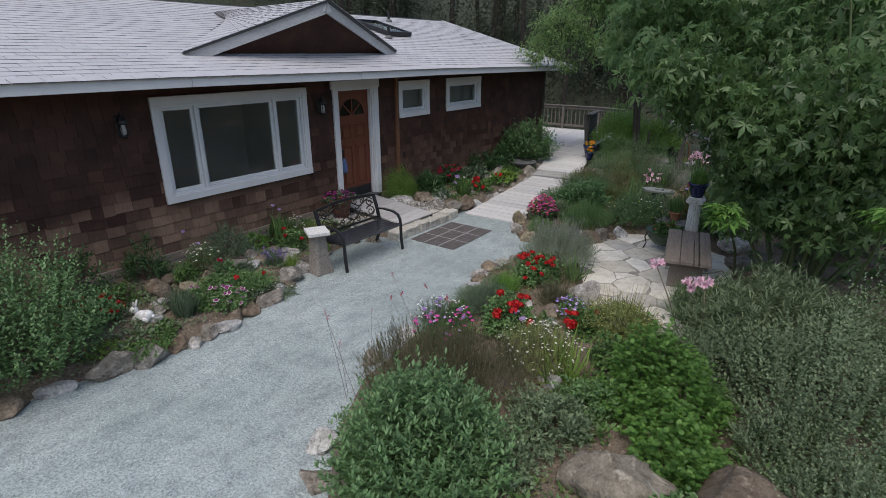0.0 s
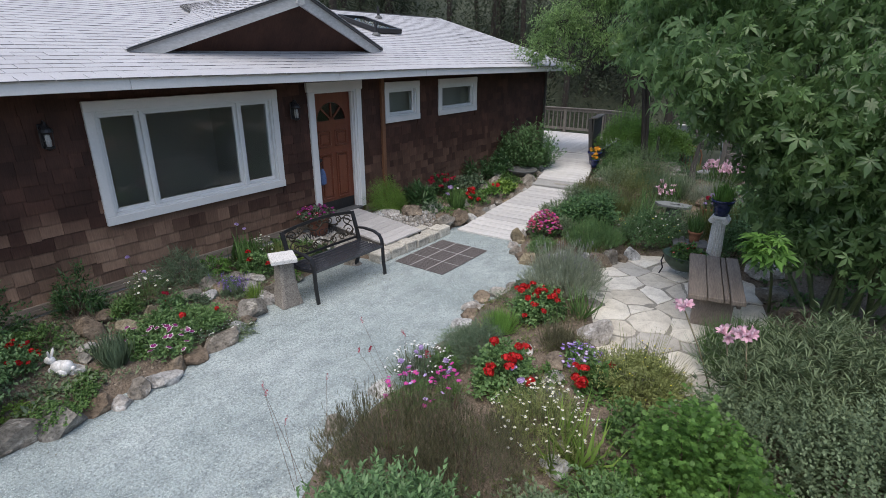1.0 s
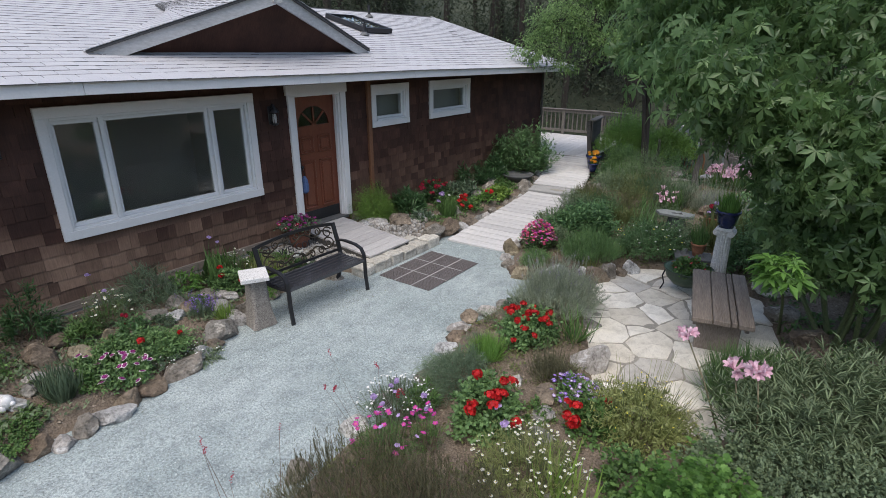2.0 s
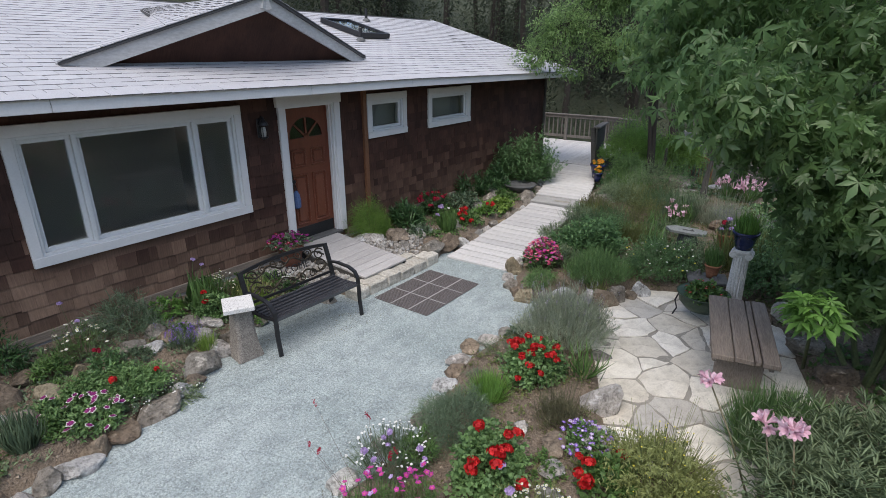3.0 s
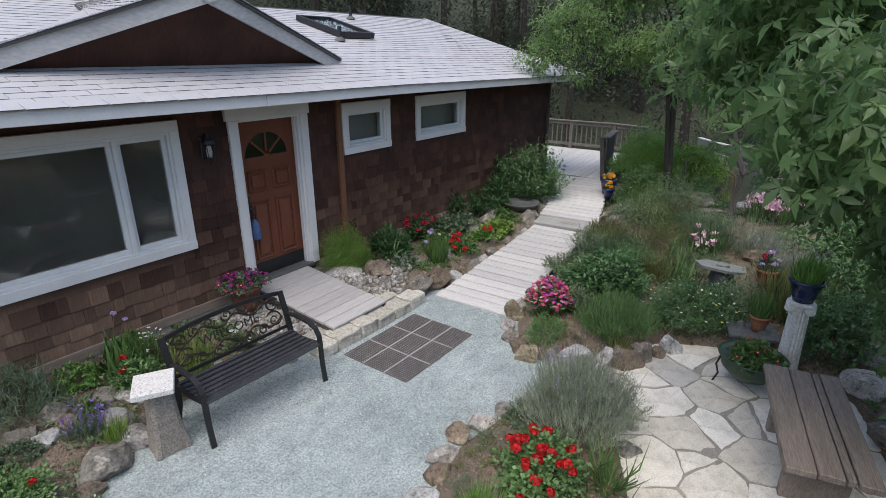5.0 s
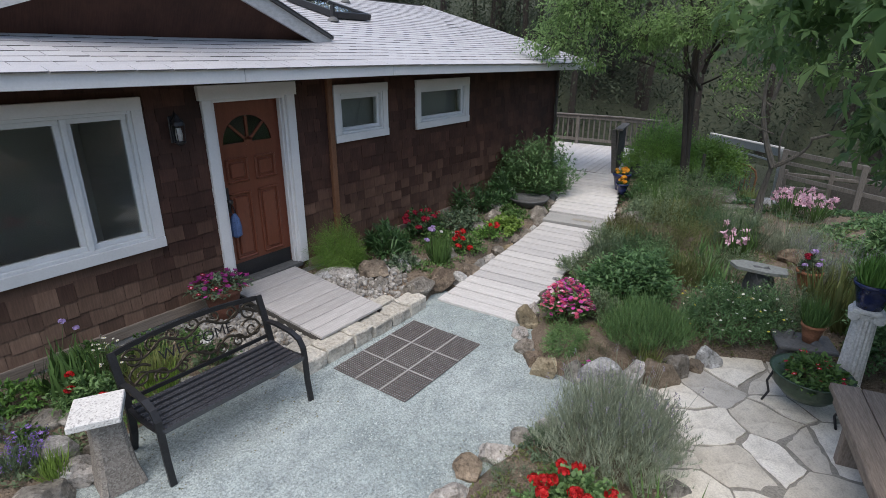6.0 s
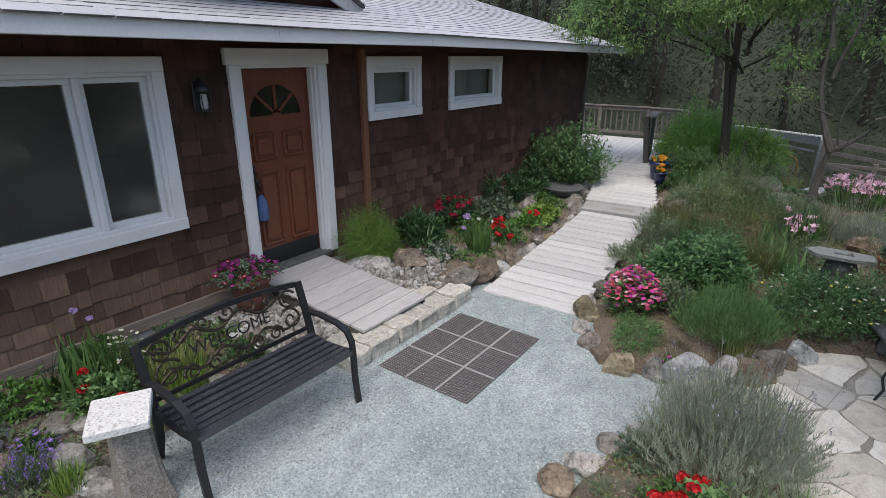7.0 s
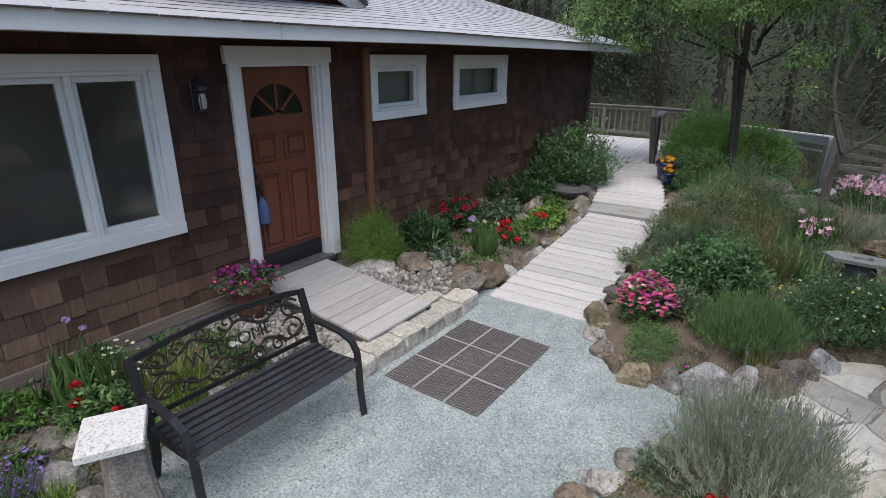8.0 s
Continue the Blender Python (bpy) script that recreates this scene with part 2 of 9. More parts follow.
M["benchwood"] = surface("weathered_bench_wood", (0.15, 0.115, 0.092), (0.27, 0.22, 0.18), 2.5, 0.8, 0.6, 26, stretch=(5, 0.35, 1))
M["slat"] = surface("glossy_black_paint", (0.03, 0.031, 0.036), (0.05, 0.052, 0.06), 8, 0.22, 0.05, 90, spec=0.9)
M["rubber"] = surface("brown_rubber", (0.10, 0.086, 0.083), (0.155, 0.135, 0.13), 8, 0.75, 0.3, 90)
M["rock"] = rock_mat("garden_rock", (0.15, 0.14, 0.122), (0.36, 0.34, 0.305))
M["rock_brown"] = rock_mat("brown_rock", (0.12, 0.09, 0.066), (0.29, 0.235, 0.178))
M["rock_pale"] = rock_mat("pale_rock", (0.30, 0.30, 0.297), (0.62, 0.615, 0.60))
M["rock_gold"] = rock_mat("ochre_rock", (0.20, 0.165, 0.105), (0.43, 0.37, 0.26))
M["boulder"] = rock_mat("buff_boulder", (0.17, 0.15, 0.12), (0.37, 0.335, 0.27))
M["limestone"] = surface("limestone_block", (0.38, 0.355, 0.305), (0.60, 0.575, 0.515), 9, 0.85, 0.8, 36, pieces="object", tones=GREYS, dist=0.014)
M["flag"] = flag_mat()
M["grout"] = surface("sandy_joint", (0.20, 0.185, 0.155), (0.36, 0.335, 0.29), 6, 0.95, 0.9, 60)
M["riverstone"] = surface("river_pebble", (0.25, 0.24, 0.225), (0.40, 0.385, 0.36), 12, 0.7, 0.1, 60, pieces="island", tones=[(0.0, (0.35, 0.33, 0.31)), (0.3, (0.7, 0.66, 0.6)), (0.7, (0.85, 0.86, 0.87)), (1.0, (1.35, 1.33, 1.28))])
M["terracotta"] = surface("terracotta", (0.26, 0.10, 0.05), (0.36, 0.16, 0.085), 5, 0.8, 0.2, 50)
M["old_terracotta"] = surface("aged_terracotta", (0.13, 0.05, 0.032), (0.21, 0.085, 0.055), 5, 0.75, 0.2, 50)
M["bluepot"] = surface("cobalt_glaze", (0.012, 0.016, 0.055), (0.02, 0.03, 0.10), 6, 0.15, 0.05, 40)
M["greenpot"] = surface("green_enamel", (0.025, 0.05, 0.03), (0.05, 0.085, 0.055), 6, 0.4, 0.2, 40)
M["plaster"] = surface("white_plaster", (0.50, 0.485, 0.46), (0.68, 0.665, 0.64), 6, 0.8, 0.3, 40)
M["slate"] = surface("slate", (0.065, 0.067, 0.068), (0.12, 0.122, 0.122), 5, 0.7, 0.3, 30)
M["slate_green"] = surface("green_slate", (0.15, 0.16, 0.148), (0.22, 0.232, 0.215), 5, 0.8, 0.3, 30)
M["rabbit"] = surface("glazed_white", (0.62, 0.61, 0.60), (0.80, 0.79, 0.78), 9, 0.35, 0.1, 30)
M["rust"] = surface("rusty_iron", (0.14, 0.055, 0.025), (0.25, 0.12, 0.06), 9, 0.8, 0.4, 40)
M["galv"] = surface("galvanised_steel", (0.34, 0.36, 0.37), (0.46, 0.48, 0.49), 4, 0.5, 0.1, 40, metal=0.4)
M["bark"] = surface("bark", (0.022, 0.018, 0.015), (0.055, 0.046, 0.038), 7, 0.95, 1.0, 24, stretch=(2, 2, 0.4), dist=0.03)
M["greybark"] = surface("lichened_grey_bark", (0.045, 0.042, 0.037), (0.12, 0.112, 0.098), 7, 0.95, 1.0, 24, stretch=(2, 2, 0.4), dist=0.03)
M["stem"] = surface("green_stem", (0.06, 0.085, 0.03), (0.10, 0.13, 0.05), 8, 0.7, 0, 40)
M["lilystem"] = surface("lily_stem", (0.10, 0.09, 0.05), (0.16, 0.14, 0.08), 8, 0.6, 0, 40)
M["drystem"] = surface("brown_stem", (0.09, 0.06, 0.045), (0.16, 0.11, 0.08), 8, 0.8, 0, 40)
M["room"] = surface("room_paint", (0.66, 0.64, 0.60), (0.74, 0.72, 0.68), 2, 0.8, 0)
M["blind"] = surface("blind", (0.22, 0.235, 0.23), (0.3, 0.31, 0.30), 2, 0.8, 0)
M["blue_cloth"] = surface("blue_cloth", (0.05, 0.09, 0.20), (0.09, 0.15, 0.30), 9, 0.9, 0.2)
M["lampglass"] = surface("frosted_lamp_glass", (0.3, 0.3, 0.29), (0.42, 0.42, 0.4), 9, 0.3, 0)


def aggregate(name, base, chips):
    m, nt, b, _ = mat_base(name)
    tc = nt.nodes.new("ShaderNodeTexCoord")
    v = nt.nodes.new("ShaderNodeTexVoronoi")
    v.inputs["Scale"].default_value = 95
    nt.links.new(tc.outputs["Object"], v.inputs["Vector"])
    sep = nt.nodes.new("ShaderNodeSeparateColor")
    nt.links.new(v.outputs["Color"], sep.inputs[0])
    c = ramp(nt, sep.outputs[0], chips)
    n = noise_tex(nt, 5)
    c = mixc(nt, 0.45, c, ramp(nt, n, [(0.3, tuple(x * 0.7 for x in base)), (0.7, base)]))
    nt.links.new(c, b.inputs["Base Color"])
    b.inputs["Roughness"].default_value = 0.85
    bump(nt, b, v.outputs["Distance"], 0.5, 0.004)
    return m


M["aggregate"] = aggregate("exposed_aggregate", (0.24, 0.215, 0.19), [(0.0, (0.10, 0.085, 0.075)), (0.5, (0.24, 0.21, 0.18)), (1.0, (0.38, 0.35, 0.31))])
M["terrazzo"] = aggregate("pale_terrazzo", (0.62, 0.61, 0.59), [(0.0, (0.22, 0.21, 0.20)), (0.25, (0.6, 0.59, 0.57)), (1.0, (0.78, 0.77, 0.75))])

gm, gnt, gb, _ = mat_base("window_glass")
gb.inputs["Transmission Weight"].default_value, gb.inputs["Roughness"].default_value, gb.inputs["IOR"].default_value = 1.0, 0.0, 1.45
gb.inputs["Base Color"].default_value = (0.86, 0.9, 0.88, 1)
M["glass"] = gm

L = {}
L["bright"] = leafy("bright_leaf", (0.060, 0.145, 0.031), (0.170, 0.340, 0.076))
L["mid"] = leafy("mid_leaf", (0.050, 0.112, 0.032), (0.135, 0.243, 0.072))
L["dark"] = leafy("dark_leaf", (0.027, 0.068, 0.027), (0.076, 0.162, 0.057), 0.4)
L["grey"] = leafy("grey_leaf", (0.23, 0.28, 0.19), (0.44, 0.49, 0.37), 0.7, 0.5)
L["greygreen"] = leafy("grey_green_leaf", (0.068, 0.111, 0.065), (0.170, 0.238, 0.145), 0.55)
L["lime"] = leafy("lime_leaf", (0.10, 0.185, 0.035), (0.25, 0.38, 0.085))
L["fennel"] = leafy("feathery_leaf", (0.095, 0.19, 0.032), (0.21, 0.35, 0.078))
L["olive"] = leafy("olive_leaf", (0.083, 0.098, 0.033), (0.180, 0.210, 0.075))
L["brown"] = leafy("brown_green_leaf", (0.085, 0.09, 0.05), (0.20, 0.19, 0.11), 0.7)
L["straw"] = leafy("straw_leaf", (0.15, 0.18, 0.058), (0.32, 0.36, 0.135))
L["big"] = leafy("large_lobed_leaf", (0.088, 0.17, 0.069), (0.20, 0.33, 0.13), 0.28, 0.66, (0.28, 0.43, 0.18))
L["tree"] = leafy("tree_leaf", (0.10, 0.185, 0.07), (0.28, 0.43, 0.165), 0.5, 0.62)
L["privet"] = leafy("privet_leaf", (0.055, 0.118, 0.046), (0.165, 0.295, 0.122), 0.42)
L["hedge"] = leafy("hedge_leaf", (0.15, 0.30, 0.06), (0.33, 0.55, 0.15), 0.5, 0.6)
L["sage"] = leafy("sage_leaf", (0.08, 0.128, 0.066), (0.22, 0.29, 0.16), 0.55)
L["fern"] = leafy("fern_leaf", (0.065, 0.14, 0.05), (0.19, 0.32, 0.12))
L["deep"] = leafy("deep_green_leaf", (0.05, 0.118, 0.046), (0.135, 0.26, 0.10), 0.45, 0.4, (0.22, 0.37, 0.15))
L["lush"] = leafy("lush_leaf", (0.06, 0.15, 0.035), (0.18, 0.36, 0.085), 0.5, 0.5, (0.26, 0.46, 0.12))
L["heath"] = leafy("heather_leaf", (0.06, 0.07, 0.035), (0.2, 0.19, 0.11), 0.7, 0.35, (0.3, 0.19, 0.16))
L["purple"] = leafy("purple_petal", (0.12, 0.008, 0.09), (0.27, 0.025, 0.17), 0.6, 0.2)
L["far"] = leafy("far_leaf", (0.05, 0.067, 0.042), (0.07, 0.09, 0.056), 0.8, 0.4, (0.075, 0.095, 0.06))
L["red"] = leafy("red_petal", (0.34, 0.004, 0.008), (0.58, 0.018, 0.018), 0.6, 0.2)
L["crimson"] = leafy("crimson_petal", (0.22, 0.004, 0.02), (0.36, 0.012, 0.04), 0.6, 0.2)
L["pink"] = leafy("pink_petal", (0.60, 0.07, 0.17), (0.78, 0.17, 0.27), 0.6, 0.25)
L["coral"] = leafy("coral_petal", (0.66, 0.14, 0.18), (0.8, 0.27, 0.3), 0.6, 0.25)
L["magenta"] = leafy("magenta_petal", (0.45, 0.03, 0.27), (0.62, 0.08, 0.40), 0.6, 0.25)
L["palepink"] = leafy("pale_pink_petal", (0.60, 0.30, 0.42), (0.80, 0.53, 0.61), 0.6, 0.25)
L["white"] = leafy("white_petal", (0.62, 0.62, 0.58), (0.82, 0.82, 0.78), 0.6, 0.25)
L["violet"] = leafy("violet_petal", (0.13, 0.06, 0.36), (0.32, 0.20, 0.58), 0.6, 0.2)
L["lilac"] = leafy("lilac_petal", (0.38, 0.25, 0.55), (0.58, 0.44, 0.70), 0.6, 0.2)
L["greymauve"] = leafy("grey_mauve_petal", (0.20, 0.18, 0.24), (0.34, 0.30, 0.40), 0.6, 0.2)
L["orange"] = leafy("orange_petal", (0.62, 0.22, 0.015), (0.75, 0.36, 0.03), 0.6, 0.2)
L["yellow"] = leafy("yellow_petal", (0.58, 0.48, 0.04), (0.75, 0.66, 0.10), 0.6, 0.2)


# ---- building helpers ----
def link_mesh(name, me, mat, parent=None, label="", m=None):
    if mat and not me.materials:
        me.materials.append(mat)
    ob = new(name, me)
    if parent:
        ob.parent = parent
    if m is not None:
        ob.matrix_basis = m
    if label:
        ob["label"] = label
    return ob


def part(name, bm, mat, parent=None, label="", m=None, smooth=False):
    """Links a bmesh as one mesh object."""
    me = bpy.data.meshes.new(name)
    bmesh.ops.recalc_face_normals(bm, faces=bm.faces)
    bm.to_mesh(me)
    bm.free()
    if smooth:
        me.polygons.foreach_set("use_smooth", [True] * len(me.polygons))
    return link_mesh(name, me, mat, parent, label, m)


def thing(name, x, y, z, label, category, group="", rz=0):
    ob = new(name)
    ob.empty_display_size = 0.1
    ob.matrix_basis = pose(x, y, z, 0, 0, rz)
    return tagged(ob, label, category, group)


def arr_mesh(name, v, f, smooth=False):
    """A mesh from numpy arrays: points (n, 3) and faces (m, k)."""
    me = bpy.data.meshes.new(name)
    f = np.asarray(f, dtype=np.int32)
    n, k = f.shape
    me.vertices.add(len(v))
    me.vertices.foreach_set("co", np.asarray(v, dtype=np.float32).ravel())
    me.loops.add(n * k)
    me.loops.foreach_set("vertex_index", f.ravel())
    me.polygons.add(n)
    me.polygons.foreach_set("loop_start", np.arange(0, n * k, k, dtype=np.int32))
    me.polygons.foreach_set("use_smooth", np.full(n, smooth))
    me.update(calc_edges=True)
    return me


def box(bm, x0, x1, y0, y1, z0, z1, bevel=0.0):
    r = bmesh.ops.create_cube(bm, size=1)
    bmesh.ops.transform(bm, matrix=Matrix.Translation(((x0 + x1) / 2, (y0 + y1) / 2, (z0 + z1) / 2)) @ Matrix.Diagonal((x1 - x0, y1 - y0, z1 - z0, 1)), verts=r["verts"])
    if bevel:
        es = list({e for v in r["verts"] for e in v.link_edges})
        bmesh.ops.bevel(bm, geom=es, offset=bevel, segments=1, affect="EDGES")
    return r


def boxed(*a):
    bm = bmesh.new()
    box(bm, *a)
    return bm


def lathe(profile, seg=24):
    """A turned body from (radius, height) pairs."""
    bm = bmesh.new()
    rings = []
    for r, z in profile:
        rings.append([bm.verts.new((r * math.cos(2 * math.pi * i / seg), r * math.sin(2 * math.pi * i / seg), z)) for i in range(seg)])
    for a, b in zip(rings, rings[1:]):
        for i in range(seg):
            bm.faces.new((a[i], a[(i + 1) % seg], b[(i + 1) % seg], b[i]))
    bm.faces.new(rings[0][::-1])
    bm.faces.new(rings[-1])
    return bm


def tube(bm, pts, rad, seg=6, taper=None):
    """A round bar along points; taper: radius at the far end."""
    pts = [Vector(p) for p in pts]
    rings = []
    for i, p in enumerate(pts):
        d = (pts[min(i + 1, len(pts) - 1)] - pts[max(i - 1, 0)]).normalized()
        s = d.cross(Vector((0.13, 0.31, 0.94)))
        if s.length < 0.05:
            s = d.cross(Vector((1, 0, 0)))
        s.normalize()
        u = s.cross(d)
        r = rad if taper is None else rad + (taper - rad) * i / max(1, len(pts) - 1)
        rings.append([bm.verts.new(p + (s * math.cos(a) + u * math.sin(a)) * r) for a in (2 * math.pi * j / seg for j in range(seg))])
    for a, b in zip(rings, rings[1:]):
        for j in range(seg):
            bm.faces.new((a[j], a[(j + 1) % seg], b[(j + 1) % seg], b[j]))
    bm.faces.new(rings[0][::-1])
    bm.faces.new(rings[-1])


def bar_strip(bm, pts, wide, thick, across):
    """A flat bar along points; across: the direction of its width."""
    pts = [Vector(p) for p in pts]
    w = Vector(across).normalized() * wide / 2
    rings = []
    for i, p in enumerate(pts):
        d = (pts[min(i + 1, len(pts) - 1)] - pts[max(i - 1, 0)]).normalized()
        n = d.cross(w).normalized() * thick / 2
        rings.append([bm.verts.new(p + q) for q in (w + n, w - n, -w - n, -w + n)])
    for a, b in zip(rings, rings[1:]):
        for j in range(4):
            bm.faces.new((a[j], a[(j + 1) % 4], b[(j + 1) % 4], b[j]))
    bm.faces.new(rings[0][::-1])
    bm.faces.new(rings[-1])


def prism(bm, poly, z0, z1, ragged=0.0):
    """A slab over a plan polygon."""
    lo = [bm.verts.new((x, y, z0)) for x, y in poly]
    hi = [bm.verts.new((x, y, z1 + random.uniform(-ragged, ragged))) for x, y in poly]
    n = len(poly)
    for i in range(n):
        bm.faces.new((lo[i], lo[(i + 1) % n], hi[(i + 1) % n], hi[i]))
    bm.faces.new(lo[::-1])
    return bm.faces.new(hi)


# leaf and petal shapes: length 1 along y, face up along z
def shape(pts, faces):
    return np.array(pts, float), np.array(faces, np.int32)


OVAL = shape([(0, 0, 0), (-0.25, 0.38, 0.06), (0, 0.42, -0.02), (0.25, 0.38, 0.06), (0, 1, -0.1)], [(0, 2, 1), (0, 3, 2), (1, 2, 4), (2, 3, 4)])
ROUND = shape([(0, 0, 0), (-0.42, 0.45, 0.08), (0, 0.5, -0.02), (0.42, 0.45, 0.08), (0, 1, -0.08)], [(0, 2, 1), (0, 3, 2), (1, 2, 4), (2, 3, 4)])
LANCE = shape([(0, 0, 0), (-0.1, 0.35, 0.03), (0, 0.4, -0.01), (0.1, 0.35, 0.03), (0, 1, -0.16)], [(0, 2, 1), (0, 3, 2), (1, 2, 4), (2, 3, 4)])
NEEDLE = shape([(-0.03, 0, 0), (0.03, 0, 0), (0.03, 0.5, 0.03), (0, 1, 0)], [(0, 1, 2), (0, 2, 3)])
BLADE = shape([(-0.02, 0, 0), (0.02, 0, 0), (-0.02, 0.5, 0.05), (0.02, 0.5, 0.05), (0, 1, -0.12)], [(0, 1, 3), (0, 3, 2), (2, 3, 4)])
STRAP = shape([(-0.04, 0, 0), (0.04, 0, 0), (-0.045, 0.5, 0.1), (0.045, 0.5, 0.1), (0, 1, -0.25)], [(0, 1, 3), (0, 3, 2), (2, 3, 4)])


# small leaves folded along the midrib
OVAL2 = shape([(0, 0, 0), (-0.26, 0.45, 0.07), (0, 1, -0.05), (0.26, 0.45, 0.07)], [(0, 2, 1), (0, 3, 2)])
ROUND2 = shape([(0, 0, 0), (-0.42, 0.5, 0.09), (0, 1, -0.05), (0.42, 0.5, 0.09)], [(0, 2, 1), (0, 3, 2)])
LANCE2 = shape([(0, 0, 0), (-0.13, 0.42, 0.05), (0, 1, -0.12), (0.13, 0.42, 0.05)], [(0, 2, 1), (0, 3, 2)])


def maple():
    """A leaf cut into seven pointed lobes that join at the base, on a thin stalk."""
    c = (0, 0.3, -0.03)
    rim = []
    for ang, ln in ((-160, 0.3), (-125, 0.4), (-102, 0.32), (-78, 0.52), (-58, 0.34), (-38, 0.6), (-20, 0.4), (0, 0.76), (16, 0.42), (36, 0.64), (56, 0.34), (80, 0.5), (103, 0.3), (128, 0.38), (160, 0.28)):
        a = radians(ang)
        rim.append((math.sin(a) * ln * 0.85, 0.3 + math.cos(a) * ln, -0.3 * ln ** 1.5 if ln > 0.43 or abs(ang) > 115 else 0.05))
    n = len(rim) + 1
    return shape([c] + rim + [(-0.012, -0.35, 0.05), (0.012, -0.35, 0.05)], [(0, i + 2, i + 1) for i in range(len(rim) - 1)] + [(0, n, n + 1)])


def deep_lobed():
    """A large leaf of five long narrow lobes that hang from a thin stalk."""
    pts, faces = [(0, 0.2, 0.0)], []
    for ang, ln, w in ((-112, 0.4, 0.08), (-58, 0.62, 0.115), (0, 0.86, 0.14), (55, 0.64, 0.115), (108, 0.42, 0.08)):
        a = radians(ang)
        dx, dy = math.sin(a), math.cos(a)
        b = len(pts)
        mx, my = dx * ln * 0.5, 0.2 + dy * ln * 0.5
        pts += [(mx - dy * w, my + dx * w, 0.0), (mx, my, -0.05), (mx + dy * w, my - dx * w, 0.0), (dx * ln, 0.2 + dy * ln, -0.24 * ln / 0.8)]
        faces += [(0, b + 1, b), (0, b + 2, b + 1), (b, b + 1, b + 3), (b + 1, b + 2, b + 3)]
    pts += [(-0.01, -0.45, 0.1), (0.01, -0.45, 0.1)]
    faces += [(len(pts) - 2, len(pts) - 1, 0)]
    return shape(pts, faces)


MAPLE = maple()
DEEP = deep_lobed()


def rosette(n, inner, cup):
    """A small open flower of n petals, radius 1, in the plane z = 0, opening upwards."""
    pts, faces = [(0, 0, 0)], []
    for i in range(n):
        a, w = 2 * math.pi * i / n, math.pi / n * 0.95
        b = len(pts)
        pts += [(math.sin(a - w) * 0.75, math.cos(a - w) * 0.75, cup), (math.sin(a) * 1.0, math.cos(a) * 1.0, cup * 1.3), (math.sin(a + w) * 0.75, math.cos(a + w) * 0.75, cup)]
        faces += [(0, b + 1, b), (0, b + 2, b + 1)]
    return shape(pts, faces)


ROSE5 = rosette(5, 0.2, 0.25)
DAISY = rosette(7, 0.2, 0.08)


def unit(v):
    return v / np.maximum(np.linalg.norm(v, axis=-1, keepdims=True), 1e-9)


def leaves(shp, pos, fwd, up, size, wide=1.0):
    """Points and faces of many leaves: place, direction, face and length of each."""
    tv, tf = shp
    fwd = unit(fwd)
    side = unit(np.cross(fwd, up))
    up = np.cross(side, fwd)
    s = np.asarray(size).reshape(-1, 1, 1)
    v = pos[:, None, :] + s * (tv[None, :, 0, None] * wide * side[:, None, :] + tv[None, :, 1, None] * fwd[:, None, :] + tv[None, :, 2, None] * up[:, None, :])
    f = tf[None] + (np.arange(len(pos)) * len(tv))[:, None, None]
    return v.reshape(-1, 3), f.reshape(-1, tf.shape[1])


def merged(*pieces):
    vs, fs, n = [], [], 0
    for v, f in pieces:
        vs.append(v)
        fs.append(f + n)
        n += len(v)
    return np.concatenate(vs), np.concatenate(fs)


def rng(seed):
    return np.random.default_rng(seed)


def mound(seed, radii, n, shp, size, wide=1.0, droop=0.25, hollow=0.45, lumps=7):
    """Leaves set along shoots of uneven length, so that the outline is ragged."""
    r = rng(seed)
    per = 13
    ns = max(6, n // per)
    d = unit(r.normal(size=(ns, 3)))
    d[:, 2] = np.abs(d[:, 2]) * 1.05 - 0.05
    k = unit(r.normal(size=(lumps, 3)))
    k[:, 2] = np.abs(k[:, 2])
    lump = 0.66 + 0.42 * np.max(np.clip(d @ k.T, 0, 1) ** 5, axis=1)
    reach = lump * r.uniform(0.62, 1.16, ns) ** 0.8
    end = d * reach[:, None] * np.array(radii) + np.array([0, 0, 0.08]) * radii[2]
    root = d * np.array([0.3, 0.3, 0.05]) * np.array(radii)
    w = np.repeat(np.arange(ns), per)
    u = (hollow * 0.6 + (1.02 - hollow * 0.6) * r.random(len(w)) ** 0.75)[:, None]
    p = root[w] * (1 - u) + end[w] * u
    p[:, 2] += radii[2] * 0.18 * np.sin(np.pi * u[:, 0])
    p += r.normal(size=p.shape) * size * 0.18
    p[:, 2] = np.maximum(p[:, 2], 0.0)
    q = unit(end - root)[w]
    fwd = unit(q * 0.55 + r.normal(size=p.shape) * 0.55 + np.array([0, 0, 0.22 - droop]))
    up = unit(q * 0.35 + np.array([0, 0, 1.0]) + r.normal(size=p.shape) * 0.4)
    return leaves(shp, p, fwd, up, size * r.uniform(0.55, 1.3, len(p)), wide)


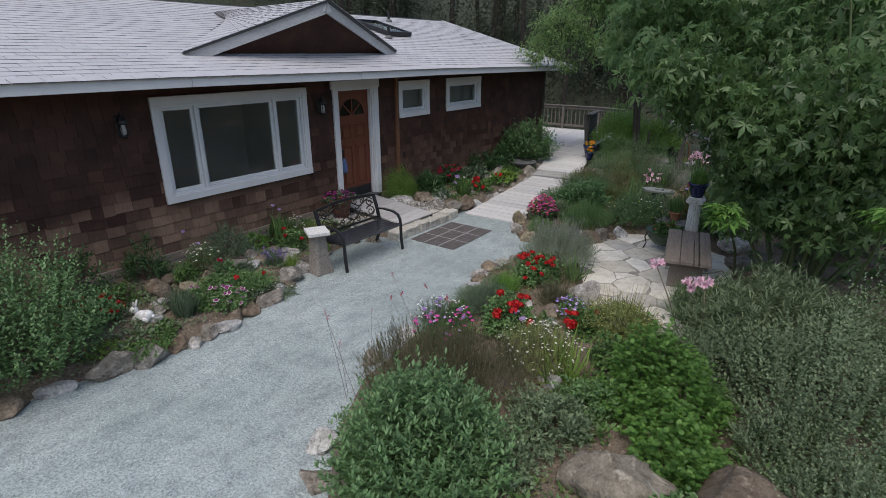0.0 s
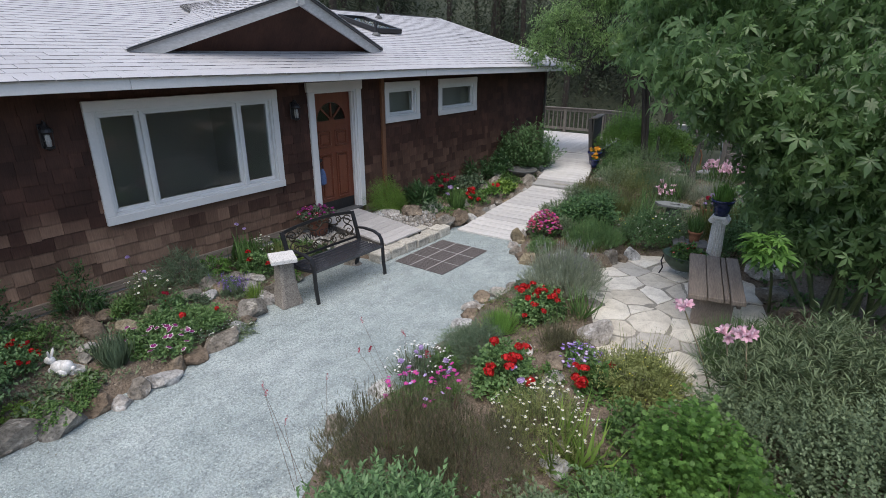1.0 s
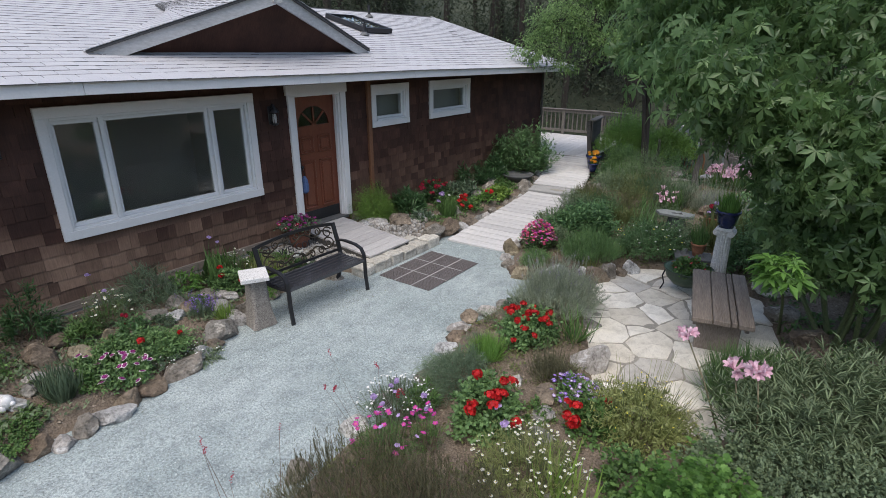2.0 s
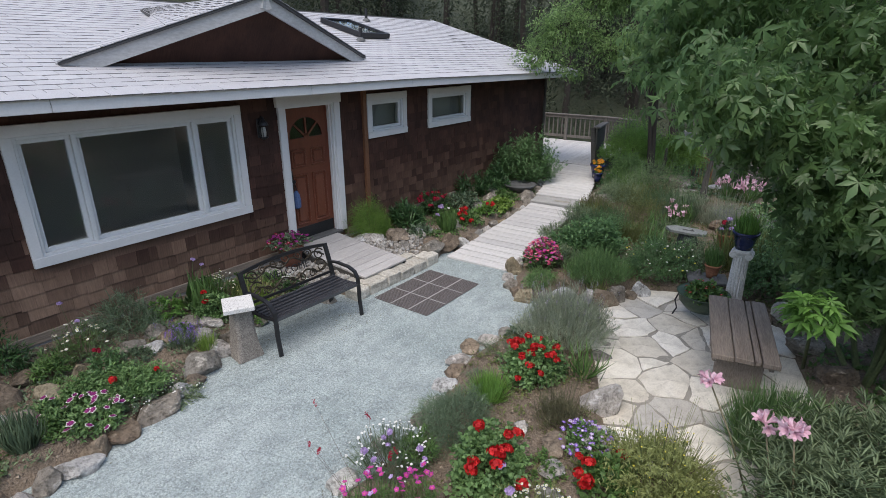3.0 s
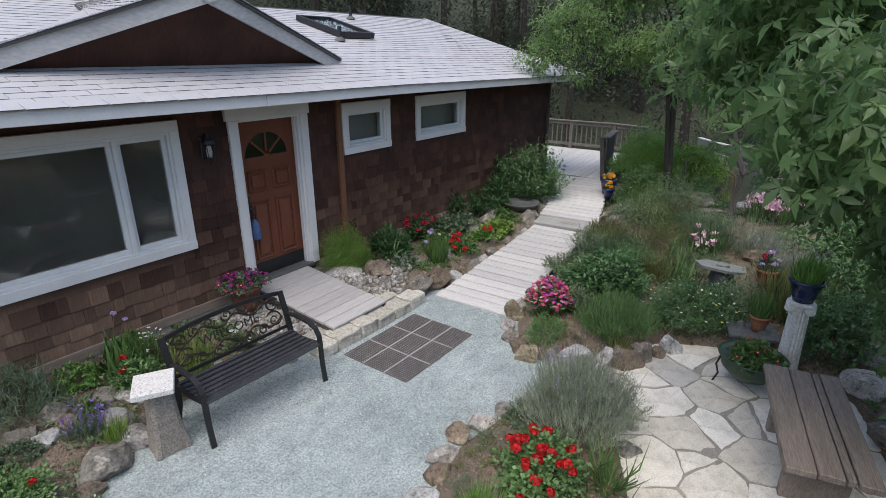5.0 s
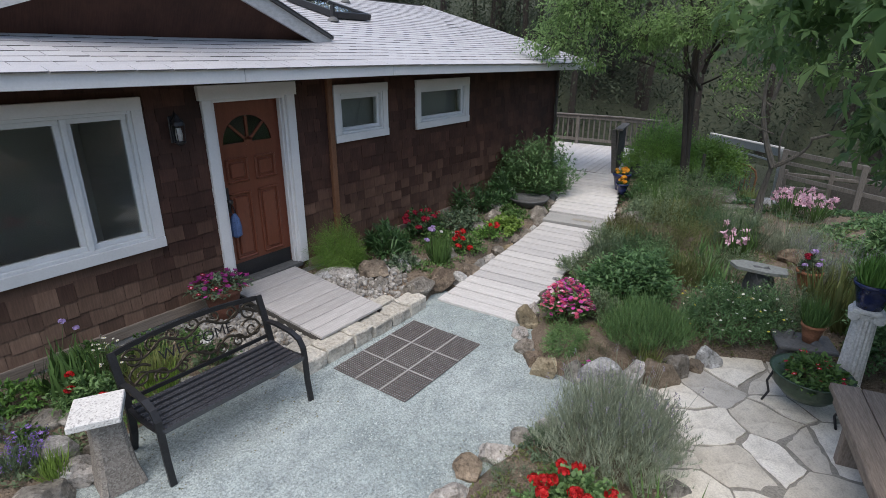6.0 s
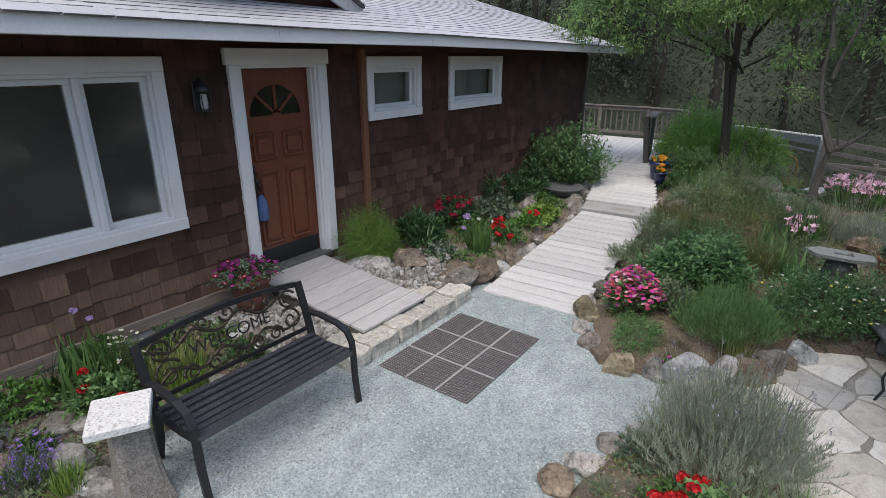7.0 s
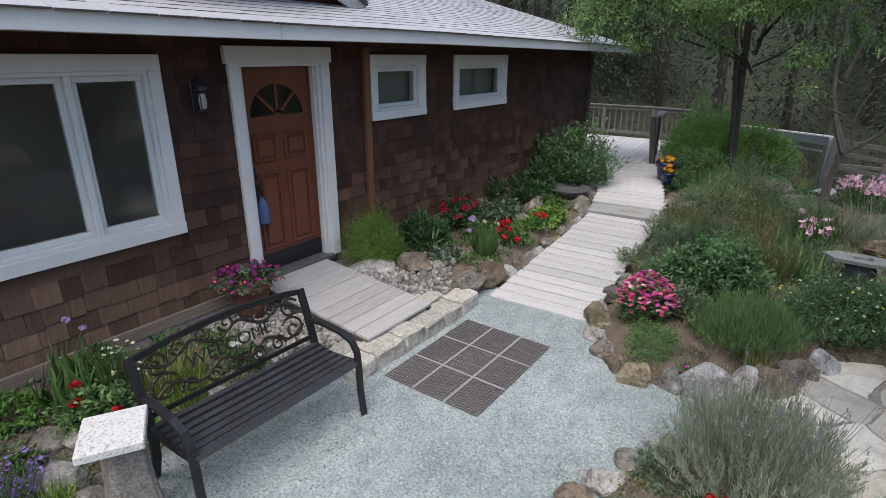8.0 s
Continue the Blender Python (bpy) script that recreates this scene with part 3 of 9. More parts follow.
def shoots(seed, radii, n, shp, size, wide=1.0, per=18, lean=0.3, start=0.35, rise=0.75):
    """Upright leafy shoots under a lumpy dome; leaves stand round each shoot and grow smaller to its tip."""
    r = rng(seed)
    ns = max(6, n // per)
    a, q = r.uniform(0, 2 * np.pi, ns), r.random(ns) ** 0.5
    out = np.stack([np.cos(a), np.sin(a), np.zeros(ns)], 1)
    bx, by = np.cos(a) * q * radii[0], np.sin(a) * q * radii[1]
    lump = 1 + 0.16 * np.sin(6 * bx + 2 * by + seed) * np.sin(5 * by - bx + 2 * seed) + 0.12 * np.sin(13 * bx + seed) * np.sin(12 * by)
    h = radii[2] * (1 - 0.62 * q ** 2.4) * lump * r.uniform(0.78, 1.1, ns)
    foot = out * (q * 0.72)[:, None] * np.array([radii[0], radii[1], 0])
    tip = out * (q * (0.72 + lean * r.uniform(0.4, 1.2, ns)))[:, None] * np.array([radii[0], radii[1], 0]) + r.normal(size=(ns, 3)) * np.array([0.05, 0.05, 0]) * radii[0]
    tip[:, 2] = h
    w = np.repeat(np.arange(ns), per)
    u = start + (1.0 - start) * r.random(len(w)) ** 0.8
    p = foot[w] * (1 - u[:, None]) + tip[w] * u[:, None]
    p[:, 2] = h[w] * u
    b = r.uniform(0, 2 * np.pi, len(w))
    ring = np.stack([np.cos(b), np.sin(b), np.zeros(len(w))], 1)
    up = rise * (0.4 + 1.3 * u ** 3) + r.normal(size=len(w)) * 0.25
    fwd = unit(ring + out[w] * (0.35 * q[w])[:, None] + np.array([0, 0, 1.0]) * up[:, None])
    face = unit(np.array([0, 0, 1.0]) - ring * 0.3 + r.normal(size=(len(w), 3)) * 0.25)
    return leaves(shp, p, fwd, face, size * r.uniform(0.6, 1.25, len(w)) * (1.15 - 0.45 * u), wide)


def tuft(seed, n, length, spread, base=0.08, shp=BLADE, wide=1.0, lean=0.5):
    """Blades from a common foot."""
    r = rng(seed)
    a = r.uniform(0, 2 * np.pi, n)
    q = np.stack([np.cos(a), np.sin(a), np.zeros(n)], 1)
    p = q * (base * r.random(n) ** 0.5)[:, None]
    tilt = r.random(n)[:, None] ** 1.2 * spread
    fwd = unit(q * tilt + np.array([0, 0, 1.0]) + r.normal(size=(n, 3)) * 0.12)
    up = unit(q * -lean + np.array([0, 0, 0.4]) + r.normal(size=(n, 3)) * 0.2)
    return leaves(shp, p, fwd, -up, length * r.uniform(0.55, 1.1, n), wide)


def stalks(seed, n, length, spread, base, rad=0.003):
    """Thin three-sided stems; returns their mesh data and their tips."""
    r = rng(seed)
    a = r.uniform(0, 2 * np.pi, n)
    q = np.stack([np.cos(a), np.sin(a), np.zeros(n)], 1)
    p = q * (base * r.random(n) ** 0.5)[:, None]
    h = length * r.uniform(0.6, 1.1, n)[:, None]
    tip = p + (q * r.random(n)[:, None] * spread + np.array([0, 0, 1.0])) * h
    tri = np.array([(1, 0, 0), (-0.5, 0.87, 0), (-0.5, -0.87, 0)]) * rad
    v = np.concatenate([p[:, None] + tri, tip[:, None] + tri * 0.6], 1)
    t = np.array([(0, 1, 4), (0, 4, 3), (1, 2, 5), (1, 5, 4), (2, 0, 3), (2, 3, 5)])
    f = t[None] + (np.arange(n) * 6)[:, None, None]
    return (v.reshape(-1, 3), f.reshape(-1, 3)), tip


def cluster(seed, n, radius, shp, size, flat=0.6):
    """A flower head made of small flowers facing outwards."""
    r = rng(seed)
    i = np.arange(n) + 0.5
    z, a = 1 - i / n * 1.15, i * 2.39996
    q = np.sqrt(np.clip(1 - z * z, 0, 1))
    d = unit(np.stack([q * np.cos(a), q * np.sin(a), z], 1) + r.normal(size=(n, 3)) * 0.3)
    p = d * np.array([radius, radius * r.uniform(0.7, 1.0), radius * flat]) * r.uniform(0.6, 1.2, (n, 1))
    tang = unit(np.cross(d, r.normal(size=(n, 3))))
    return leaves(shp, p, tang, d, size * r.uniform(0.8, 1.2, n))


def put(name, data, mat, parent, label="", m=None):
    return link_mesh(name, arr_mesh(name, *data, smooth=mat.name.endswith(("leaf", "petal"))), mat, parent, label, m)


# ---- the ground ----
GRAVEL = [(-5.5, -9), (-5.42, 0.9), (-5.25, 2.05), (-5.27, 3.1), (-5.5, 3.9), (-5.72, 4.6), (-6.02, 4.95), (-6.1, 6.3), (-5.68, 6.4), (-5.65, 8.1), (-5.62, 8.5), (-4.55, 8.5),
          (-4.32, 8.06), (-3.92, 7.72), (-3.6, 7.72), (-3.2, 7.9), (-3.15, 7.52), (-3.5, 7.25), (-3.74, 6.74), (-3.8, 6.2), (-3.66, 5.6), (-3.45, 4.9), (-3.5, 4.0), (-3.4, 3.2), (-2.95, 2.4), (-2.5, 1.9), (-2.2, 1.0), (-2.1, -9)]
FLAGS = [(-3.3, 7.85), (-2.75, 8.75), (-2.2, 9.02), (-1.75, 9.0), (-1.2, 8.7), (-0.7, 7.0), (-1.1, 5.8), (-1.9, 5.75), (-2.35, 6.7), (-2.65, 7.3), (-3.15, 7.5)]
WALKWAY = [(-5.66, 8.4), (-4.55, 8.4), (-4.8, 11.9), (-4.75, 12.3), (-5.3, 13.4), (-5.85, 15.1), (-5.85, 18.6), (-9.3, 18.6), (-9.3, 15.0), (-6.85, 15.0), (-6.2, 13.6), (-5.95, 12.2), (-5.82, 11.6)]
HOUSE = [(-15.5, -9), (-7.3, -9), (-7.3, 15.0), (-15.5, 15.0)]


def inside_and_distance(x, y, poly):
    """Signed distance of points to a polygon: negative inside."""
    inside = np.zeros(x.shape, bool)
    dist = np.full(x.shape, 1e9)
    for (x0, y0), (x1, y1) in zip(poly, poly[1:] + poly[:1]):
        ex, ey = x1 - x0, y1 - y0
        t = np.clip(((x - x0) * ex + (y - y0) * ey) / (ex * ex + ey * ey), 0, 1)
        dist = np.minimum(dist, np.hypot(x - x0 - t * ex, y - y0 - t * ey))
        cross = ((y0 > y) != (y1 > y)) & (x < ex * (y - y0) / (ey if ey else 1e-9) + x0)
        inside ^= cross
    return np.where(inside, -dist, dist)


def soil_height(x, y):
    x, y = np.asarray(x, float), np.asarray(y, float)
    d = np.minimum(np.minimum(inside_and_distance(x, y, GRAVEL), inside_and_distance(x, y, FLAGS)), inside_and_distance(x, y, WALKWAY))
    s = np.clip(d / 0.28, 0, 1)
    s = s * s * (3 - 2 * s)
    rise = np.interp(y, [8, 11.6, 15, 17, 19, 30], [0, 0.07, 0.18, 0.2, 0.0, -1.8])
    east = np.interp(x, [-2.5, 0, 4, 12], [0, 0.04, 0.0, -0.5])
    bed = 0.11 + 0.05 * np.clip((d - 0.3) / 1.0, 0, 1) + rise + np.where(y > 6, east, 0)
    wave = 0.022 * np.sin(3.1 * x + 1.7 * y) * np.sin(2.3 * y - x) + 0.01 * np.sin(9 * x + 3 * y) * np.sin(8 * y - 4 * x)
    fall = np.clip((x + 4.1) / 0.8, 0, 1)
    bed = bed + np.interp(y, [14.2, 17, 22, 40], [0, -0.55, -1.3, -1.3]) * fall * fall * (3 - 2 * fall)
    low = -0.05 + np.where(y > 8.4, np.maximum(rise - 0.05, -2) * (inside_and_distance(x, y, WALKWAY) < 0.3), 0)
    return low + (bed + wave - low) * s


def soil_z(x, y):
    return float(soil_height(np.array([x]), np.array([y]))[0])


def sheet(name, xs, ys, height, keep=None):
    X, Y = np.meshgrid(xs, ys, indexing="ij")
    v = np.stack([X, Y, height(X, Y)], -1).reshape(-1, 3)
    nx, ny = X.shape
    i, j = np.meshgrid(np.arange(nx - 1), np.arange(ny - 1), indexing="ij")
    a = (i * ny + j).ravel()
    f = np.stack([a, a + ny, a + ny + 1, a + 1], 1)
    if keep is not None:
        c = v[f].mean(1)
        f = f[keep(c[:, 0], c[:, 1])]
    me = arr_mesh(name, v, f)
    me.polygons.foreach_set("use_smooth", np.ones(len(f), bool))
    return me


def land_height(x, y):
    near = soil_height(x, y)
    r = np.maximum(np.maximum(x - 12, 0), np.maximum(y - 24, 0))
    hill = np.maximum(np.maximum((-16 - x) * 0.5, 0), np.maximum((y - 30) * 0.45, 0))
    hill = np.maximum(hill, np.maximum((x - 16) * 0.35, 0))
    cap = 32 + 3 * np.sin(x * 0.11) + 3 * np.sin(y * 0.13)
    return np.minimum(near - 0.02 * r, 6) + np.minimum(hill, cap)


def axis(stops):
    return np.unique(np.concatenate([np.arange(a, b, s) for a, b, s in stops]))


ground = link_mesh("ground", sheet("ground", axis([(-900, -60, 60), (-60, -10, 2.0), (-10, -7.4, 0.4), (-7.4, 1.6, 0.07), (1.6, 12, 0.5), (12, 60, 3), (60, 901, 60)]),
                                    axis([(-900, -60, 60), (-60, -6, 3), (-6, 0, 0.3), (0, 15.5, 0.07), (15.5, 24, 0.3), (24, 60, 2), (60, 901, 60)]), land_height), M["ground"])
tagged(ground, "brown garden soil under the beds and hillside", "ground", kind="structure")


def gravel_height(x, y):
    return 0.006 * np.sin(2.1 * x + 0.6 * y) * np.sin(1.7 * y) + 0.004 * np.sin(6.1 * x - 2 * y) * np.sin(5 * y)


gravel = link_mesh("gravel_path", sheet("gravel_path", np.arange(-6.6, -1.6, 0.05), np.arange(-9, 8.75, 0.05), gravel_height, lambda x, y: inside_and_distance(x, y, GRAVEL) < 0.3), M["gravel"])
tagged(gravel, "pale grey crushed gravel garden path", "path", kind="structure")


def scatter_in(poly, n, seed, grow=0.0, ymin=-9.0):
    r = rng(seed)
    a = np.array(poly)
    lo, hi = a.min(0), a.max(0)
    lo[1] = max(lo[1], ymin)
    p = r.uniform(lo, hi, size=(n, 2))
    return p[inside_and_distance(p[:, 0], p[:, 1], poly) < grow], r


OCTA = shape([(1, 0, -0.2), (0, 1, -0.2), (-1, 0, -0.2), (0, -1, -0.2), (0.15, 0.1, 0.8)], [(0, 1, 4), (1, 2, 4), (2, 3, 4), (3, 0, 4)])


def grit(name, pts, r, size, z, mat, parent, label):
    n = len(pts)
    fwd = unit(np.concatenate([r.normal(size=(n, 2)), r.normal(size=(n, 1)) * 0.3], 1))
    up = unit(np.array([0, 0, 1.0]) + r.normal(size=(n, 3)) * 0.4)
    p = np.concatenate([pts, z(pts[:, 0], pts[:, 1])[:, None]], 1)
    v, f = leaves(OCTA, p, fwd, up, size * r.uniform(0.4, 1.3, n) ** 1.5, 0.75)
    ob = put(name, (v, f), mat, parent, label)
    ob["kind"] = "stuff"
    return ob


pts, r0 = scatter_in(GRAVEL, 90000, 11, 0.1, 0.0)
grit("loose_gravel", pts, r0, 0.0082, gravel_height, M["pebble"], gravel, "loose chips of crushed stone")
pts, r0 = scatter_in([(-7.3, 0), (-5.2, 0), (-5.2, 14), (-7.3, 14)], 16000, 12)
pts = pts[soil_height(pts[:, 0], pts[:, 1]) > 0.03]
grit("soil_crumbs", pts, r0, 0.02, soil_height, M["clod"], ground, "small stones and clods on the soil")
pts, r0 = scatter_in([(-3.8, 1.5), (0, 1.5), (0, 11), (-3.8, 11)], 22000, 13)
pts = pts[soil_height(pts[:, 0], pts[:, 1]) > 0.03]
grit("soil_clods", pts, r0, 0.016, soil_height, M["clod"], ground, "small stones and clods on the soil")

# ---- the house ----
WALL_X = -7.34
Y0, Y1 = -8.0, 14.97
EAVE_X, EAVE_Z, PITCH = -6.75, 2.68, 0.27
RIDGE_X = -11.5
OPENINGS = {"window_1": (3.62, 6.13, 1.04, 2.39), "door_1": (6.8, 7.83, 0.31, 2.42), "window_2": (8.53, 9.46, 1.75, 2.39), "window_3": (10.16, 11.5, 1.75, 2.39)}


def eave_drop(y):
    return -0.010 * max(0.0, y - 9.0) + 0.022 * min(1.0, max(0.0, (6.9 - y) / 3.0))


bm = bmesh.new()
ys = sorted({Y0, Y1, *(v for o in OPENINGS.values() for v in o[:2])})
zs = sorted({-0.2, 2.72, *(v for o in OPENINGS.values() for v in o[2:])})
for ya, yb in zip(ys, ys[1:]):
    run = None
    for za, zb in zip(zs, zs[1:]):
        hole = any(o[0] - 1e-6 < (ya + yb) / 2 < o[1] and o[2] < (za + zb) / 2 < o[3] for o in OPENINGS.values())
        if not hole:
            box(bm, WALL_X - 0.16, WALL_X, ya, yb, za, zb)
bmesh.ops.remove_doubles(bm, verts=bm.verts, dist=1e-5)
wall_front = tagged(part("wall_front", bm, M["shake"]), "dark brown cedar-shingled house wall", "wall", kind="structure")
bm = bmesh.new()
box(bm, -15.2, WALL_X - 0.16, Y1 - 0.16, Y1, -0.2, 2.6)
a = [bm.verts.new(p) for p in ((-15.2, Y1 - 0.08, 2.6), (WALL_X, Y1 - 0.08, 2.6), (RIDGE_X, Y1 - 0.08, 3.85))]
bm.faces.new(a)
tagged(part("wall_far", bm, M["shake"]), "brown cedar gable wall", "wall", kind="structure")
bm = bmesh.new()
box(bm, -15.2, WALL_X - 0.16, Y0, Y0 + 0.16, -0.2, 2.6)
bm.faces.new([bm.verts.new(p) for p in ((-15.2, Y0 + 0.08, 2.6), (WALL_X, Y0 + 0.08, 2.6), (RIDGE_X, Y0 + 0.08, 3.85))])
tagged(part("wall_near", bm, M["shake"]), "brown cedar gable wall", "wall", kind="structure")
tagged(part("wall_back", boxed(-15.36, -15.2, Y0, Y1, -0.2, 2.72), M["shake"]), "brown cedar back wall", "wall", kind="structure")
tagged(part("wall_inner", boxed(-9.7, -9.6, Y0 + 0.16, Y1 - 0.16, 0.32, 2.55), M["room"]), "plain inner wall of the rooms", "wall", kind="structure")
tagged(part("floor", boxed(-15.2, WALL_X - 0.16, Y0 + 0.16, Y1 - 0.16, 0.1, 0.3), M["trimwood"]), "dim wooden floor inside the house", "floor", kind="structure")
tagged(part("ceiling", boxed(-15.2, WALL_X - 0.16, Y0 + 0.16, Y1 - 0.16, 2.55, 2.6), M["room"]), "plain ceiling inside the house", "ceiling", kind="structure")
for i, yy in enumerate((6.45, 8.0, 9.8)):
    tagged(part("partition", boxed(-9.6, WALL_X - 0.16, yy, yy + 0.1, 0.3, 2.55), M["room"]), "plain partition between rooms", "wall", kind="structure")
tagged(part("foundation", boxed(WALL_X, WALL_X + 0.02, Y0, Y1, -0.2, 0.2), M["concrete"]), "grey concrete foundation edge", "foundation", kind="structure")
bm = bmesh.new()
for ya, yb in ((Y0, 0.5), (0.5, 4.2), (4.2, 6.74), (7.9, 11.2), (11.2, Y1)):
    box(bm, WALL_X, WALL_X + 0.035, ya, yb - 0.006, 0.2, 0.31, 0.005)
tagged(part("skirt_board", bm, M["skirt"]), "weathered grey wooden board along the wall's foot", "trim", kind="structure")

# roof
bm = bmesh.new()
yr0, yr1 = Y0 - 0.5, 15.62
ridge_z = EAVE_Z + PITCH * (EAVE_X - RIDGE_X)


def roof_z(x, y):
    return EAVE_Z + PITCH * (EAVE_X - x) + eave_drop(y) * max(0.0, (x - RIDGE_X) / (EAVE_X - RIDGE_X))


rows = []
for y in (yr0, 3.9, 6.9, 9.0, 12.0, yr1):
    rows.append([bm.verts.new((x, y, roof_z(x, y) - 0.03 - dz)) for x, dz in ((EAVE_X, 0), (RIDGE_X, 0), (RIDGE_X, 0.12), (EAVE_X, 0.05))])
for a, b in zip(rows, rows[1:]):
    for j in range(4):
        bm.faces.new((a[j], a[(j + 1) % 4], b[(j + 1) % 4], b[j]))
bm.faces.new(rows[0]), bm.faces.new(rows[-1][::-1])
for a, b in zip(((-16.3, 2.5), ), ((RIDGE_X, ridge_z - 0.02), )):
    q = [bm.verts.new((a[0], yr0, a[1])), bm.verts.new((b[0], yr0, b[1])), bm.verts.new((b[0], yr1, b[1])), bm.verts.new((a[0], yr1, a[1]))]
    p = [bm.verts.new(v.co - Vector((0, 0, 0.1))) for v in q]
    bm.faces.new(q), bm.faces.new(p[::-1])
    for j in range(4):
        bm.faces.new((q[j], p[j], p[(j + 1) % 4], q[(j + 1) % 4]))
roof = tagged(part("roof", bm, M["felt"]), "low pitched roof of pale grey asphalt shingles", "roof", kind="structure")
bm = bmesh.new()
box(bm, WALL_X, EAVE_X - 0.036, Y0, 15.55, 2.585, 2.605)
for v in bm.verts:
    v.co.z += eave_drop(v.co.y)
tagged(part("soffit", bm, M["soffit"]), "brown boarded underside of the eaves", "soffit", kind="structure")
fas = thing("fascia", 0, 0, 0, "white painted fascia board along the eaves", "trim")
fas["kind"] = "structure"
for ya, yb in ((yr0, 1.0), (1.0, 3.9), (3.9, 6.9), (6.9, 9.0), (9.0, 12.2), (12.2, yr1)):
    bm = boxed(EAVE_X - 0.03, EAVE_X + 0.005, ya, yb - 0.003, 2.535, 2.655, 0.004)
    for v in bm.verts:
        v.co.z += eave_drop(v.co.y)
    part("fascia_board", bm, M["white"], fas)
bm = bmesh.new()
for s in (0,):
    a = Vector((EAVE_X, yr1, roof_z(EAVE_X, yr1)))
    b = Vector((RIDGE_X, yr1, ridge_z))
    bar_strip(bm, [a + Vector((0, 0.01, -0.08)), b + Vector((0, 0.01, -0.08))], 0.13, 0.025, (0, 0, 1))
tagged(part("rake_board", bm, M["white"]), "white painted board along the gable", "trim", kind="structure")

# roof shingles, course by course
TAB = 0.30
EXPOSE = 0.145


def tab_piece(w, l, t):
    """One roof tab: thick at its lower edge."""
    return np.array([(0, 0, 0), (0, w, 0), (-l, w, 0), (-l, 0, 0), (0, 0, t), (0, w, t), (-l, w, t * 0.4), (-l, 0, t * 0.4)]), np.array([(4, 5, 6, 7), (0, 1, 5, 4), (1, 2, 6, 5), (3, 0, 4, 7)])


near_tabs = []
rv, rf, count = [], [], 0
rr = rng(5)
slope = math.atan(PITCH)
ncourse = int(math.hypot(RIDGE_X - EAVE_X, ridge_z - EAVE_Z) / EXPOSE)
for c in range(ncourse):
    s = c * EXPOSE - 0.02
    x = EAVE_X + 0.02 - s * math.cos(slope)
    y = yr0 + (c % 2) * TAB / 2 + rr.uniform(-0.02, 0.02)
    while y < yr1 - 0.02:
        w = min(TAB, yr1 - y) - 0.008
        z = roof_z(min(x, EAVE_X), y + w / 2) - 0.027 + rr.uniform(0, 0.003)
        dormer_gap = -10.0 < x < -7.9 and abs(y + w / 2 - 6.65) < 1.9 * (x + 10.0) / 2.2
        if not dormer_gap:
            if c < 7 and 4.2 < y < 9.2 and len(near_tabs) < 110:
                near_tabs.append((x, y, z, rr.uniform(-0.4, 0.4)))
            else:
                tv, tf = tab_piece(w, EXPOSE + 0.02, 0.009)
                lift = tv[:, 0] * -PITCH
                rv.append(tv + np.array([x, y, z]) + np.stack([0 * lift, 0 * lift, lift], 1))
                rf.append(tf + count)
                count += 8
        y += TAB


def shadow_butts(me, first):
    """The lower edges of the tabs take dark felt, painting in each course's shadow line."""
    me.materials.append(first)
    me.materials.append(M["felt"])
    idx = np.zeros(len(me.polygons), np.int32)
    idx[1::4] = 1
    me.polygons.foreach_set("material_index", idx)
    return me


tabs_me = shadow_butts(arr_mesh("roof_shingles", np.concatenate(rv), np.concatenate(rf)), M["roof_joined"])
link_mesh("roof_shingles", tabs_me, None, roof, "pale grey asphalt shingles")["kind"] = "stuff"
tv, tf = tab_piece(TAB - 0.008, EXPOSE + 0.02, 0.009)
tv[:, 2] += tv[:, 0] * -PITCH
tab_mesh = shadow_butts(arr_mesh("shingle", tv, tf), M["roof"])

